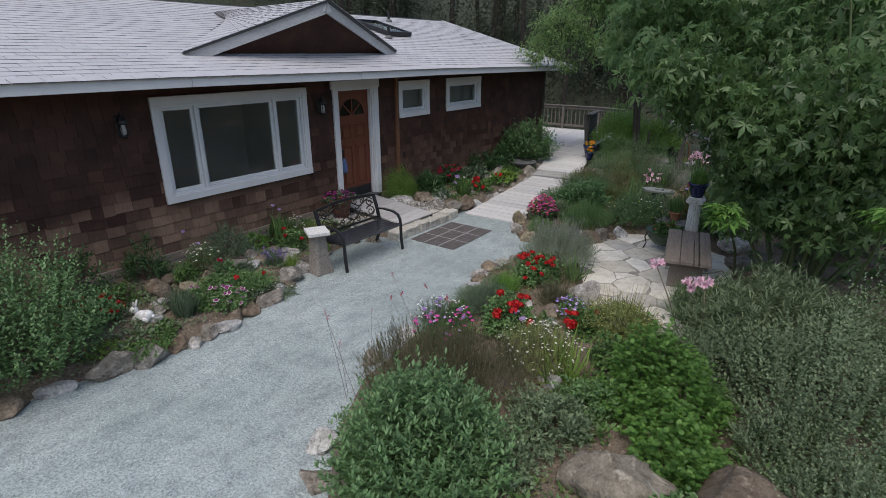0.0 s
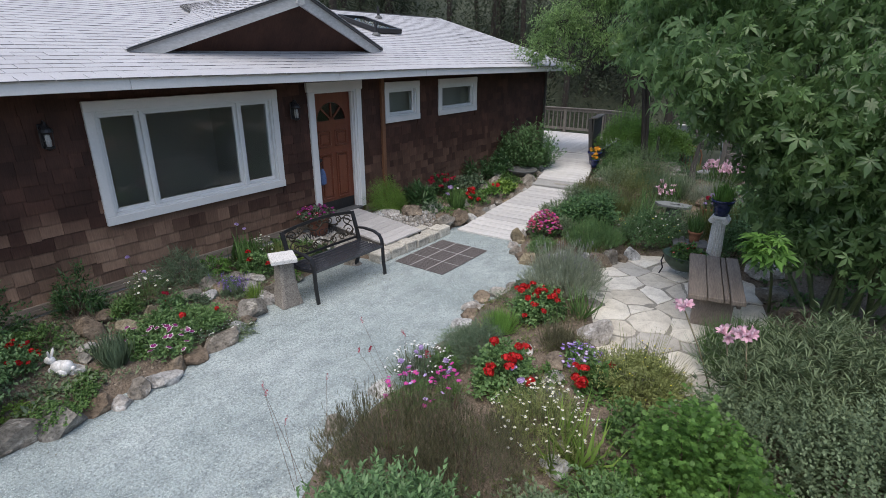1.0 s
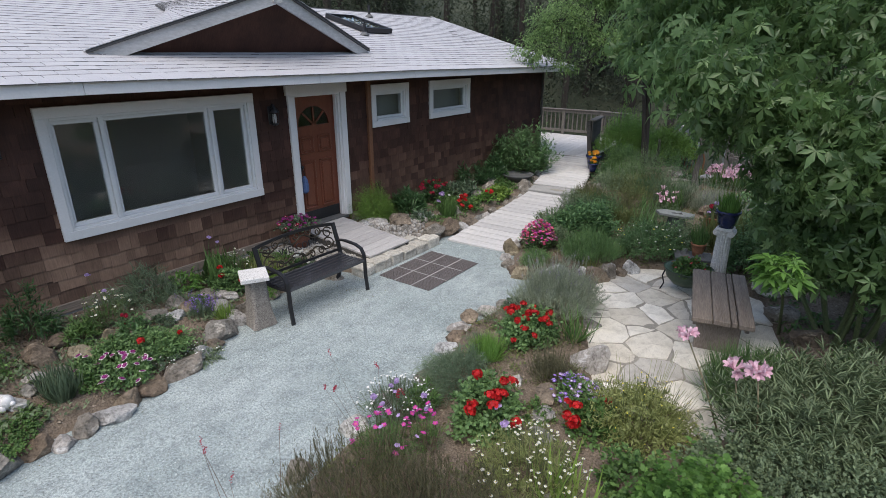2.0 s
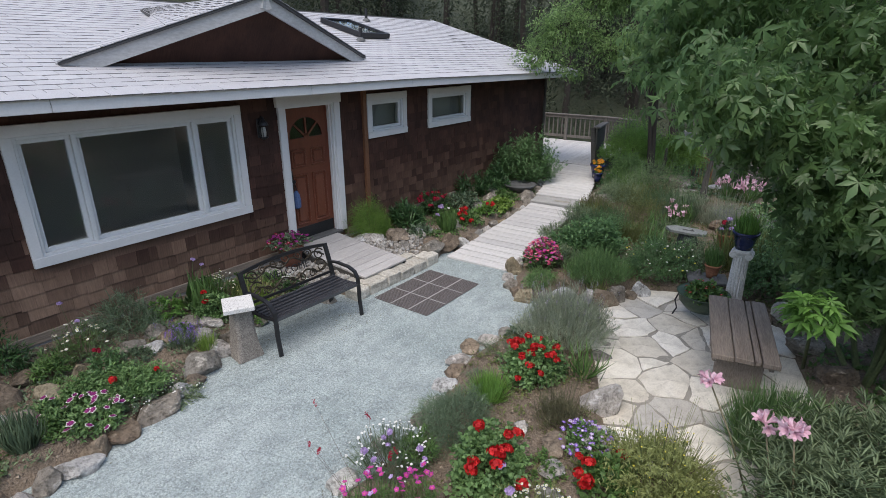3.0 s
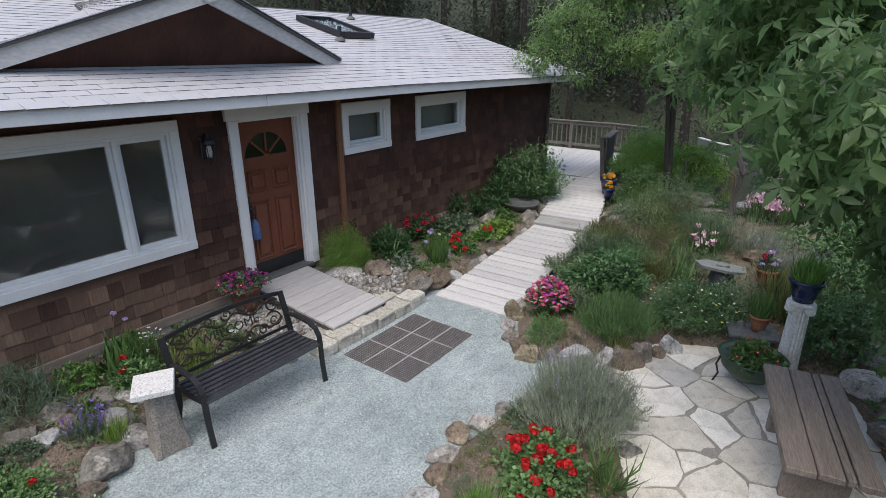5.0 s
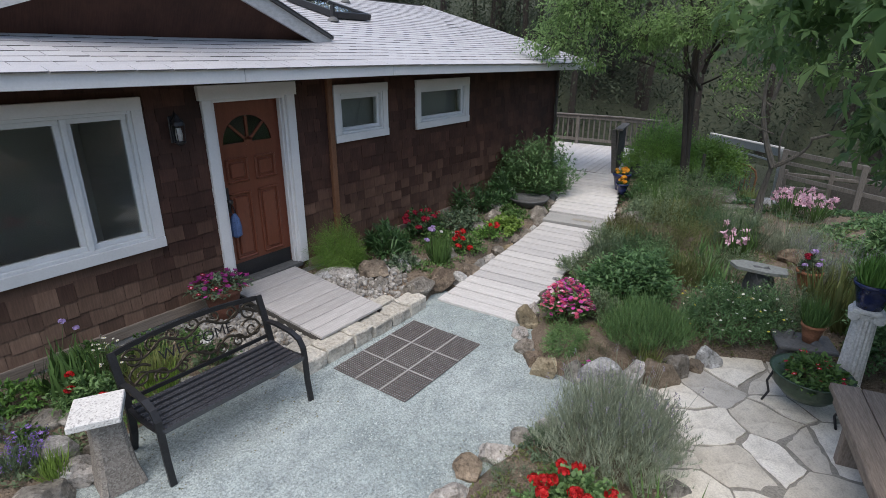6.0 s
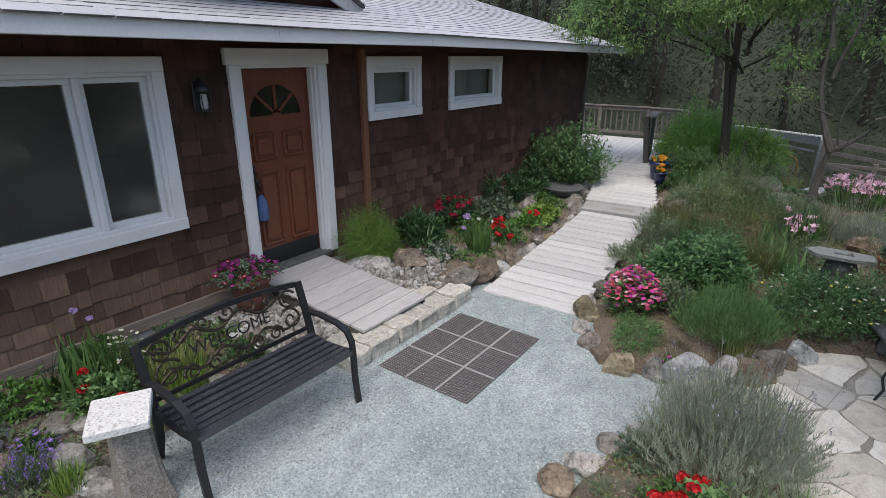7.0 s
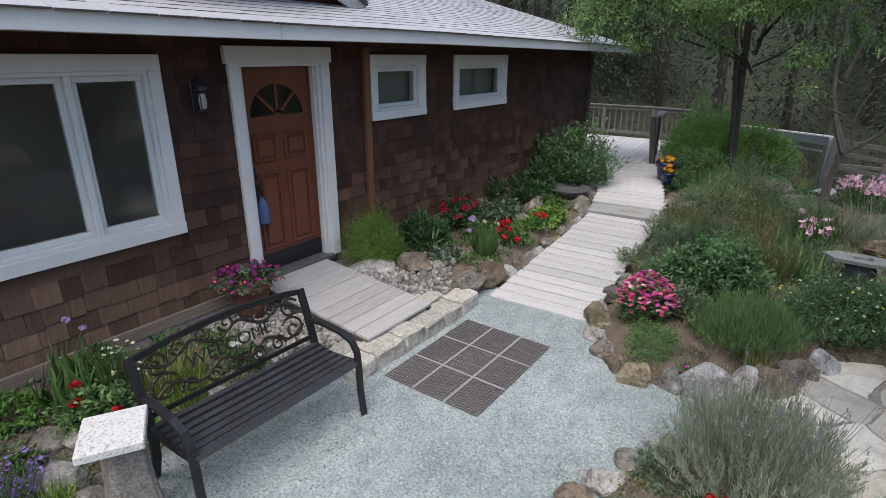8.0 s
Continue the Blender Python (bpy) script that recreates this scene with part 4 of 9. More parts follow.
# the low gable over the window and door
gable = thing("roof_gable", 0, 0, 0, "low gable on the roof with white boards over brown shingles", "dormer")
gable["kind"] = "structure"
GX, GPX = -7.5, -7.2
gl, gr, gp = (-7.75, 4.36, 2.965), (-7.8, 8.98, 2.985), (GPX, 6.65, 3.75)
back = (-10.4, 6.65, 3.7)
bm = bmesh.new()
f0 = [bm.verts.new(p) for p in ((-7.8, 4.45, 2.9), (-7.85, 8.9, 2.9), (-7.36, 6.65, 3.66))]
bm.faces.new(f0)
part("gable_wall", bm, M["shake"], gable, "dark brown shingled gable face")
for nm, foot, sgn in (("left", gl, -1), ("right", gr, 1)):
    bm = bmesh.new()
    a, b = Vector(foot), Vector(gp)
    n = (b - a).cross(Vector((1, 0, 0))).normalized()
    if n.z < 0:
        n = -n
    bar_strip(bm, [a - n * 0.09, b - n * 0.09 + (b - a).normalized() * 0.02], 0.18, 0.035, n)
    part("barge_board", bm, M["weathered_white"], gable, "white painted barge board")
    bm = bmesh.new()
    foot_back = Vector((-9.9, 6.62 - 0.02 * sgn, roof_z(-9.9, 6) + 0.01))
    q = [bm.verts.new(p) for p in (a + Vector((0.05, 0, 0)), b + Vector((0.05, 0, 0.01)), Vector(back), foot_back)]
    p2 = [bm.verts.new(v.co - n * 0.03) for v in q]
    bm.faces.new(q), bm.faces.new(p2[::-1])
    for j in range(4):
        bm.faces.new((q[j], p2[j], p2[(j + 1) % 4], q[(j + 1) % 4]))
    rp = part("gable_roof", bm, M["felt"], gable, "roof slope of the gable")
    gv, gf, cnt = [], [], 0
    A, B = a + Vector((0.06, 0, 0.008)), b + Vector((0.06, 0, 0.018))
    C, D = foot_back + Vector((0, 0, 0.01)), Vector(back) + Vector((0, 0, 0.01))
    nc = 17
    for c in range(nc):
        u0, u1 = c / nc, (c + 1.12) / nc
        l0, l1 = A.lerp(B, u0), C.lerp(D, u0)
        h0, h1 = A.lerp(B, min(u1, 1)), C.lerp(D, min(u1, 1))
        k = max(2, int((l1 - l0).length / TAB))
        off = 0.5 if c % 2 else 0.0
        for i in range(k + 1):
            t0, t1 = max(0, (i - off) / k), min(1, (i + 1 - off) / k - 0.02)
            if t1 <= t0:
                continue
            P = [l0.lerp(l1, t0), l0.lerp(l1, t1), h0.lerp(h1, t1), h0.lerp(h1, t0)]
            Q = [P[0] + n * 0.012, P[1] + n * 0.012, P[2] + n * 0.004, P[3] + n * 0.004]
            gv += [tuple(v) for v in P + Q]
            gf += [(cnt + 4, cnt + 5, cnt + 6, cnt + 7), (cnt, cnt + 1, cnt + 5, cnt + 4), (cnt + 1, cnt + 2, cnt + 6, cnt + 5), (cnt + 3, cnt, cnt + 4, cnt + 7)]
            cnt += 8
    gm_ = shadow_butts(arr_mesh("gable_shingles", np.array(gv), np.array(gf)), M["roof_joined"])
    link_mesh("gable_shingles", gm_, None, gable, "pale grey asphalt shingles")["kind"] = "stuff"

# skylight and vent pipes on the roof
sl = thing("skylight", -9.75, 10.75, roof_z(-9.75, 10.75), "dark framed flat skylight raised on the grey roof", "skylight")
tilt = pose(0, 0, 0, 0, math.degrees(slope), 0)
bm = bmesh.new()
for a in ((-0.62, 0.62, -0.42, -0.36), (-0.62, 0.62, 0.36, 0.42), (-0.62, -0.56, -0.36, 0.36), (0.56, 0.62, -0.36, 0.36)):
    box(bm, a[0], a[1], a[2], a[3], 0, 0.1, 0.006)
part("frame", bm, M["black"], sl, "black metal frame", tilt)
part("pane", boxed(-0.56, 0.56, -0.36, 0.36, 0.06, 0.075), M["glass"], sl, "", tilt)
# white board added below the glass in place of the sky's reflection
part("shade_inside", boxed(-0.56, 0.56, -0.36, 0.36, 0.005, 0.02), M["white"], sl, "pale board added under the pane for the sky's reflection", tilt)
for (x, y, h) in ((-9.0, 10.15, 0.24), (-10.8, 12.2, 0.28)):
    vp = thing("vent_pipe", x, y, roof_z(x, y) - 0.02, "black vent pipe standing on the grey roof", "vent pipe", "roof vents")
    part("pipe", lathe([(0.035, 0), (0.035, h)], 12), M["black"], vp)
    part("flashing", lathe([(0.1, 0.0), (0.09, 0.03), (0.04, 0.07)], 12), M["slate"], vp)


# ---- wall shingles ----
near_shakes, sv, sf, scount = [], [], [], 0
ry = rng(21)


def shake_piece(w, l):
    return np.array([(0, 0, 0), (0, w, 0), (0, w, l), (0, 0, l), (0.014, 0, 0), (0.014, w, 0), (0.003, w, l), (0.003, 0, l)], float), np.array([(4, 5, 6, 7), (1, 0, 4, 5), (1, 5, 6, 2), (0, 3, 7, 4)])


SHAKE_H = 0.145
SHAKE_W = (0.10, 0.14, 0.18, 0.22, 0.27)
for c in range(17):
    z = 0.30 + c * SHAKE_H
    l = min(SHAKE_H + 0.02, 2.6 - z)
    y = Y0 + ry.uniform(0, 0.2)
    while y < Y1 - 0.03:
        k = int(ry.choice(5, p=[0.15, 0.25, 0.25, 0.2, 0.15]))
        w = SHAKE_W[k]
        y2 = min(y + w, Y1)
        zl = z - ry.choice([0, 0, 0.004, 0.008, 0.014, 0.022]) + 0.008 * math.sin(y * 1.9 + c) + 0.004 * math.sin(y * 5.3 + 2 * c)
        spans = [(y, y2 - 0.003)]
        for o in OPENINGS.values():
            if zl + l > o[2] - 0.02 and zl < o[3] + 0.02:
                nxt = []
                for a, b in spans:
                    if b < o[0] or a > o[1]:
                        nxt.append((a, b))
                    else:
                        if a < o[0] - 0.02:
                            nxt.append((a, o[0]))
                        if b > o[1] + 0.02:
                            nxt.append((o[1], b))
                spans = nxt
        for a, b in spans:
            whole = abs((b - a) - (w - 0.003)) < 1e-6
            if whole and c < 6 and 4.4 < y < 6.6 and len(near_shakes) < 120:
                near_shakes.append((k, a, zl, ry.uniform(-1.2, 1.2)))
            elif whole and c < 9 and 8.5 < y < 11.5 and len(near_shakes) < 290:
                near_shakes.append((k, a, zl, ry.uniform(-1.2, 1.2)))
            else:
                tv, tf = shake_piece(b - a, l)
                sv.append(tv + np.array([WALL_X + 0.002, a, zl]))
                sf.append(tf + scount)
                scount += 8
        y = y2
put("wall_shingles", (np.concatenate(sv), np.concatenate(sf)), M["shake_joined"], wall_front, "dark brown cedar shingles, bleached near the ground")["kind"] = "stuff"
# the far gable wall, in the same shingles
sv, sf, scount = [], [], 0


# ---- windows and door ----
def casing(name, y0, y1, z0, z1, wide, head, label, sill=0.0):
    w = thing(name, WALL_X, (y0 + y1) / 2, z0, label, "window")
    w["kind"] = "structure"
    h0, h1 = (y0 - y1) / 2, (y1 - y0) / 2
    hh = z1 - z0
    for nm, a in (("casing_board", (0, 0.045, h0, h0 + wide, wide, hh - head)), ("casing_board", (0, 0.045, h1 - wide, h1, wide, hh - head)), ("casing_head", (0, 0.05, h0, h1, hh - head, hh)), ("window_sill", (0, 0.055, h0, h1, 0, wide))):
        part(nm, boxed(*a, 0.004), M["white"], w, "white painted casing board")
    return w, h0 + wide, h1 - wide, wide, hh - head


def sash(w, a, b, z0, z1, depth=-0.03, rail=0.045):
    s = new("sash")
    s.parent = w
    s["label"] = "white vinyl sash"
    bm = bmesh.new()
    for q in ((a, b, z0, z0 + rail), (a, b, z1 - rail, z1), (a, a + rail, z0 + rail, z1 - rail), (b - rail, b, z0 + rail, z1 - rail)):
        box(bm, depth - 0.03, depth + 0.02, q[0], q[1], q[2], q[3], 0.004)
    part("sash_frame", bm, M["vinyl"], s)
    g = part("pane", boxed(depth - 0.008, depth - 0.002, a + rail, b - rail, z0 + rail, z1 - rail), M["glass"], s, "clear glass pane")
    g.visible_shadow = False


def window(name, y0, y1, z0, z1, bays, label, wide=0.1, head=0.11):
    w, a, b, c, d = casing(name, y0, y1, z0, z1, wide, head, label)
    bm = bmesh.new()
    j = 0.03
    box(bm, -0.13, 0.03, a, a + j, c, d, 0.003), box(bm, -0.13, 0.03, b - j, b, c, d, 0.003)
    box(bm, -0.13, 0.03, a + j, b - j, d - j, d, 0.003), box(bm, -0.13, 0.035, a + j, b - j, c, c + j, 0.003)
    part("window_frame", bm, M["vinyl"], w, "white vinyl frame")
    edges = [a + j] + [q - (y0 + y1) / 2 for q in bays] + [b - j]
    for i, (e0, e1) in enumerate(zip(edges, edges[1:])):
        if i:
            part("mullion", boxed(-0.1, 0.028, e0 - 0.022, e0 + 0.022, c + j, d - j, 0.003), M["vinyl"], w)
        sash(w, e0 + (0.022 if i else 0), e1 - (0.022 if i < len(edges) - 2 else 0), c + j, d - j)
    return w


window("window_1", 3.59, 6.16, 1.0, 2.425, (4.21, 5.515), "large white framed three-part window showing a dark room", 0.1, 0.115)
w2 = window("window_2", 8.49, 9.49, 1.71, 2.425, (), "small white framed window with a grey blind")
w3 = window("window_3", 10.12, 11.53, 1.71, 2.425, (), "wide small white framed window with a grey blind")
for y0, y1 in ((8.56, 9.43), (10.2, 11.45)):
    b = part("window_blind", boxed(WALL_X - 0.2, WALL_X - 0.19, y0, y1, 1.76, 2.38), M["blind"])
    tagged(b, "plain grey blind behind the small window", "blind")

door = thing("door_1", WALL_X, 7.31, 0.31, "varnished brown panelled front door with a fan light", "door")
door["kind"] = "structure"
for nm, a in (("casing_board", (0, 0.05, -0.57, -0.46, 0, 2.04)), ("casing_board", (0, 0.05, 0.46, 0.575, 0, 2.04)), ("casing_head", (0, 0.058, -0.6, 0.6, 2.04, 2.185))):
    part(nm, boxed(*a, 0.005), M["white"], door, "white painted door casing")
for a in ((-0.14, 0.02, -0.46, -0.425, 0, 2.04), (-0.14, 0.02, 0.425, 0.46, 0, 2.04), (-0.14, 0.02, -0.425, 0.425, 2.01, 2.04)):
    part("jamb", boxed(*a, 0.003), M["white"], door, "white painted jamb")
for a in ((-0.06, -0.02, 0.405, 0.425), (-0.06, -0.02, -0.425, -0.405)):
    part("door_stop", boxed(a[0], a[1], a[2], a[3], 0, 2.01, 0.002), M["white"], door)
leaf_x = -0.1
bm = bmesh.new()
box(bm, leaf_x - 0.03, leaf_x, -0.425, 0.425, 0.02, 1.5)
for a in ((-0.425, -0.31, 1.5, 2.01), (0.31, 0.425, 1.5, 2.01)):
    box(bm, leaf_x - 0.03, leaf_x, *a)
arc = [(0.31 * math.cos(math.pi * i / 16), 1.56 + 0.29 * math.sin(math.pi * i / 16)) for i in range(17)]
for (ya, za), (yb, zb) in zip(arc, arc[1:]):
    v = [bm.verts.new((x, y, z)) for x in (leaf_x, leaf_x - 0.03) for y, z in ((ya, za), (yb, zb), (yb, 2.01), (ya, 2.01))]
    bm.faces.new(v[:4]), bm.faces.new(v[4:][::-1]), bm.faces.new((v[0], v[1], v[5], v[4])), bm.faces.new((v[2], v[3], v[7], v[6]))
box(bm, leaf_x - 0.03, leaf_x, -0.31, 0.31, 1.5, 1.56)
slab = part("door_leaf", bm, M["door"], door, "varnished reddish brown wood")
for a in ((-0.32, -0.045, 1.13, 1.4), (0.045, 0.32, 1.13, 1.4), (-0.32, -0.045, 0.24, 1.02), (0.045, 0.32, 0.24, 1.02)):
    bm = bmesh.new()
    y0, y1, z0, z1 = a
    for q in ((y0, y1, z0, z0 + 0.025), (y0, y1, z1 - 0.025, z1), (y0, y0 + 0.025, z0, z1), (y1 - 0.025, y1, z0, z1)):
        box(bm, leaf_x - 0.002, leaf_x + 0.02, *q, 0.008)
    box(bm, leaf_x - 0.002, leaf_x + 0.018, y0 + 0.05, y1 - 0.05, z0 + 0.05, z1 - 0.05, 0.014)
    part("door_panel", bm, M["door"], door, "moulded wooden panel")
g = part("fan_light", lathe([(0.001, 0), (0.31, 0), (0.31, 0.005), (0.001, 0.005)], 32), M["glass"], door, "half-round glass", pose(leaf_x - 0.02, 0, 1.56, 0, 90, 0))
for k in range(1, 4):
    an = math.pi * k / 4
    bm = bmesh.new()
    bar_strip(bm, [(leaf_x - 0.012, 0.03 * math.cos(an), 1.56 + 0.03 * math.sin(an)), (leaf_x - 0.012, 0.3 * math.cos(an), 1.56 + 0.28 * math.sin(an))], 0.028, 0.03, (0, -math.sin(an), math.cos(an)))
    part("glazing_bar", bm, M["door"], door)
part("glazing_hub", lathe([(0.05, -0.015), (0.05, 0.015)], 16), M["door"], door, "", pose(leaf_x - 0.012, 0, 1.57, 0, 90, 0))
part("kick_plate", boxed(leaf_x, leaf_x + 0.006, -0.41, 0.41, 0.02, 0.2), M["black"], door, "dark kick plate")
part("threshold", boxed(-0.14, 0.07, -0.46, 0.46, -0.03, 0.018, 0.004), M["slate"], door, "grey metal threshold")
hd = part("door_handle", lathe([(0.026, 0), (0.026, 0.012), (0.012, 0.02), (0.012, 0.05), (0.028, 0.06), (0.03, 0.08), (0.018, 0.095)], 14), M["black"], door, "dark round knob", pose(leaf_x, -0.36, 0.95, 0, 90, 0))
bm = bmesh.new()
bar_strip(bm, [(leaf_x + 0.02, -0.36, 1.1), (leaf_x + 0.02, -0.36, 0.82)], 0.05, 0.012, (0, 1, 0))
part("handle_plate", bm, M["black"], door, "dark back plate")
bag = thing("cloth_pouch", WALL_X + leaf_x + 0.03, 7.0, 1.13, "small blue cloth pouch hanging on the door knob", "pouch")
part("pouch", lathe([(0.02, -0.02), (0.05, -0.08), (0.065, -0.18), (0.06, -0.27), (0.02, -0.3)], 12), M["blue_cloth"], bag)
bm = bmesh.new()
tube(bm, [(0, -0.02, -0.03), (0.0, -0.05, 0.06), (0, -0.05, 0.12), (0, 0.0, 0.06), (0, 0.02, -0.03)], 0.006)
part("loop", bm, M["black"], bag)

post = tagged(part("corner_trim", boxed(WALL_X, WALL_X + 0.06, 8.385, 8.465, 0.31, 2.5, 0.006), M["trimwood"]), "reddish wooden upright board on the wall", "trim", kind="structure")
bm = bmesh.new()
tube(bm, [(WALL_X + 0.06, Y1 - 0.04, 0.4), (WALL_X + 0.06, Y1 - 0.04, 2.45)], 0.03, 10)
tagged(part("downpipe", bm, M["darkwood"]), "dark downpipe at the house corner", "downpipe", kind="structure")


def lantern(y):
    l = thing("wall_lantern", WALL_X + 0.02, y, 2.1, "black wall lantern with a frosted glass chimney", "wall lamp", "wall lanterns")
    l.matrix_basis = l.matrix_basis @ Matrix.Scale(0.82, 4)
    part("back_plate", boxed(0, 0.02, -0.055, 0.055, -0.15, 0.16, 0.01), M["black"], l)
    part("hood", lathe([(0.085, 0.06), (0.07, 0.1), (0.03, 0.15), (0.012, 0.19)], 14), M["black"], l, "", pose(0.11, 0, 0))
    bm = bmesh.new()
    for k in range(4):
        a = math.pi / 4 + k * math.pi / 2
        tube(bm, [(0.11 + 0.06 * math.cos(a), 0.06 * math.sin(a), -0.13), (0.11 + 0.075 * math.cos(a), 0.075 * math.sin(a), 0.065)], 0.005, 5)
    part("cage", bm, M["black"], l)
    part("chimney", lathe([(0.032, -0.12), (0.04, -0.05), (0.03, 0.03)], 12), M["lampglass"], l, "frosted glass", pose(0.11, 0, 0))
    part("base", lathe([(0.02, -0.17), (0.065, -0.14), (0.065, -0.125)], 12), M["black"], l, "", pose(0.11, 0, 0))
    bm = bmesh.new()
    tube(bm, [(0.01, 0, 0.12), (0.07, 0, 0.2), (0.11, 0, 0.19)], 0.009, 6)
    part("arm", bm, M["black"], l)


lantern(6.43)
lantern(3.18)


# ---- walks and steps ----
def plank_run(name, label, group_y, left, right, zf, mat, width=0.178, gap=0.02, thick=0.035, seed=1, skew=0.0):
    """Boards across a walk from y0 to y1; left and right give the x of both ends at y."""
    r = rng(seed)
    w = thing(name, 0, 0, 0, label, "boardwalk")
    w["kind"] = "structure"
    y0, y1 = group_y
    n = int((y1 - y0) / (width + gap))
    step = (y1 - y0) / n
    for i in range(n):
        ya, yb = y0 + i * step, y0 + (i + 1) * step - gap
        ym = (ya + yb) / 2
        xl, xr = left(ym) + r.uniform(-0.012, 0.012), right(ym) + r.uniform(-0.012, 0.012)
        cx = (xl + xr) / 2
        bm = boxed((xl - xr) / 2, (xr - xl) / 2, -(step - gap) / 2, (step - gap) / 2, -thick, 0, 0.005)
        part("plank", bm, mat, w, "", pose(cx, ym, zf(ym) + r.uniform(-0.003, 0.003), math.degrees(math.atan2(zf(y1) - zf(y0), y1 - y0)), 0, skew + r.uniform(-0.25, 0.25)))
    for f in (0.12, 0.5, 0.88):
        bm = bmesh.new()
        a, b = left(y0) + (right(y0) - left(y0)) * f, left(y1) + (right(y1) - left(y1)) * f
        bar_strip(bm, [(a, y0 + 0.02, zf(y0) - thick - 0.045), (b, y1 - 0.02, zf(y1) - thick - 0.045)], 0.04, 0.09, (1, 0, 0))
        part("joist", bm, M["darkwood"], w)
    return w


def lerp_fn(p, q):
    return lambda y: float(np.interp(y, p, q))


plank_run("boardwalk_near", "weathered pale grey plank walk rising from the gravel", (8.44, 11.62), lerp_fn([8.4, 11.6], [-5.63, -5.8]), lerp_fn([8.4, 11.6], [-4.57, -4.80]), lerp_fn([8.44, 11.6], [0.03, 0.18]), M["plank"], seed=2, skew=3)
plank_run("boardwalk_far", "weathered pale grey plank walk bending to the deck", (12.12, 14.95), lerp_fn([12.1, 13.6, 15], [-5.93, -6.35, -7.2]), lerp_fn([12.1, 13.5, 15], [-4.83, -5.27, -5.76]), lerp_fn([12.1, 14.9], [0.24, 0.36]), M["plank"], seed=3, skew=5)
bm = bmesh.new()
prism(bm, [(-5.86, 11.63), (-4.72, 11.75), (-4.72, 12.2), (-5.95, 12.08)], -0.1, 0.21)
bmesh.ops.bevel(bm, geom=bm.edges[:], offset=0.012, segments=1, affect="EDGES")
step1 = tagged(part("concrete_step", bm, M["concrete"]), "grey concrete slab step between two plank walks", "step", kind="structure")
bm = boxed(-0.16, 0.16, -0.05, 0.05, 0, 0.004)
part("plate", bm, M["grout"], step1, "pale worn plate set in the slab", pose(-5.28, 11.9, 0.211, 0, 0, 6))

deck = thing("deck", 0, 0, 0, "weathered pale grey timber deck beyond the plank walk", "deck")
deck["kind"] = "structure"
rd = rng(8)
for i in range(24):
    c = -9.6 + i * 0.15
    # boards run away from the house corner, slightly slanted
    bm = boxed(-0.07, 0.07, -1.78, 1.78, -0.035, 0, 0.004)
    part("plank", bm, M["deckboard"], deck, "", pose(c + 0.07, 16.76, 0.37 + rd.uniform(-0.002, 0.002), 0, 0, 6))
part("rim_board", boxed(-9.6, -5.95, 14.96, 14.99, 0.2, 0.36), M["railwood"], deck)


def railing(name, a, b, z, top, nbal, label):
    rl = thing(name, (a[0] + b[0]) / 2, (a[1] + b[1]) / 2, z, label, "railing")
    A, B = Vector((*a, 0)), Vector((*b, 0))
    mid = (A + B) / 2
    d = (B - A)
    ang = math.degrees(math.atan2(d.y, d.x))
    ln = d.length
    rot = pose(0, 0, 0, 0, 0, ang)
    part("top_rail", boxed(-ln / 2, ln / 2, -0.06, 0.06, top - 0.035, top, 0.006), M["railwood"], rl, "", rot)
    part("upper_rail", boxed(-ln / 2, ln / 2, -0.02, 0.02, top - 0.125, top - 0.04, 0.004), M["railwood"], rl, "", rot)
    part("lower_rail", boxed(-ln / 2, ln / 2, -0.02, 0.02, 0.1, 0.18, 0.004), M["railwood"], rl, "", rot)
    npost = max(2, int(ln / 1.3) + 1)
    for i in range(npost):
        x = -ln / 2 + ln * i / (npost - 1)
        part("post", boxed(-0.045, 0.045, -0.045, 0.045, 0, top - 0.035, 0.005), M["railwood"], rl, "", rot @ pose(x, 0.0, 0))
    me = None
    for i in range(nbal):
        x = -ln / 2 + ln * (i + 0.5) / nbal
        if me is None:
            ob = part("baluster", boxed(-0.018, 0.018, -0.018, 0.018, 0.12, top - 0.1, 0.003), M["railwood"], rl, "", rot @ pose(x, 0.035, 0))
            me = ob.data
        else:
            link_mesh("baluster", me, None, rl, "", rot @ pose(x, 0.035, 0))
    return rl


railing("deck_railing", (-9.5, 18.45), (-6.9, 18.5), 0.36, 0.83, 17, "weathered grey wooden railing along the deck")
railing("deck_railing", (-6.9, 18.5), (-5.9, 18.2), 0.36, 0.83, 7, "weathered grey wooden railing turning the deck's corner")
pn = thing("deck_screen", -6.02, 15.9, 0.3, "dark weathered board screen beside the deck", "screen", rz=0)
for i in range(9):
    y = -0.72 + i * 0.16
    part("board", boxed(-0.016, 0.016, -0.072, 0.072, 0, 0.98 - 0.006 * i, 0.003), M["darkwood"], pn, "", pose(0.1 - 0.035 * i, y, 0, 0, 0, 14))
bm = bmesh.new()
bar_strip(bm, [(0.13, -0.84, 1.0), (-0.2, 0.66, 0.95)], 0.16, 0.035, (1, 0.2, 0))
part("cap_board", bm, M["railwood"], pn, "grey slanted cap board")
part("post", boxed(-0.05, 0.05, -0.05, 0.05, 0, 0.99, 0.006), M["darkwood"], pn, "", pose(0.12, -0.78, 0, 0, -6, 0))

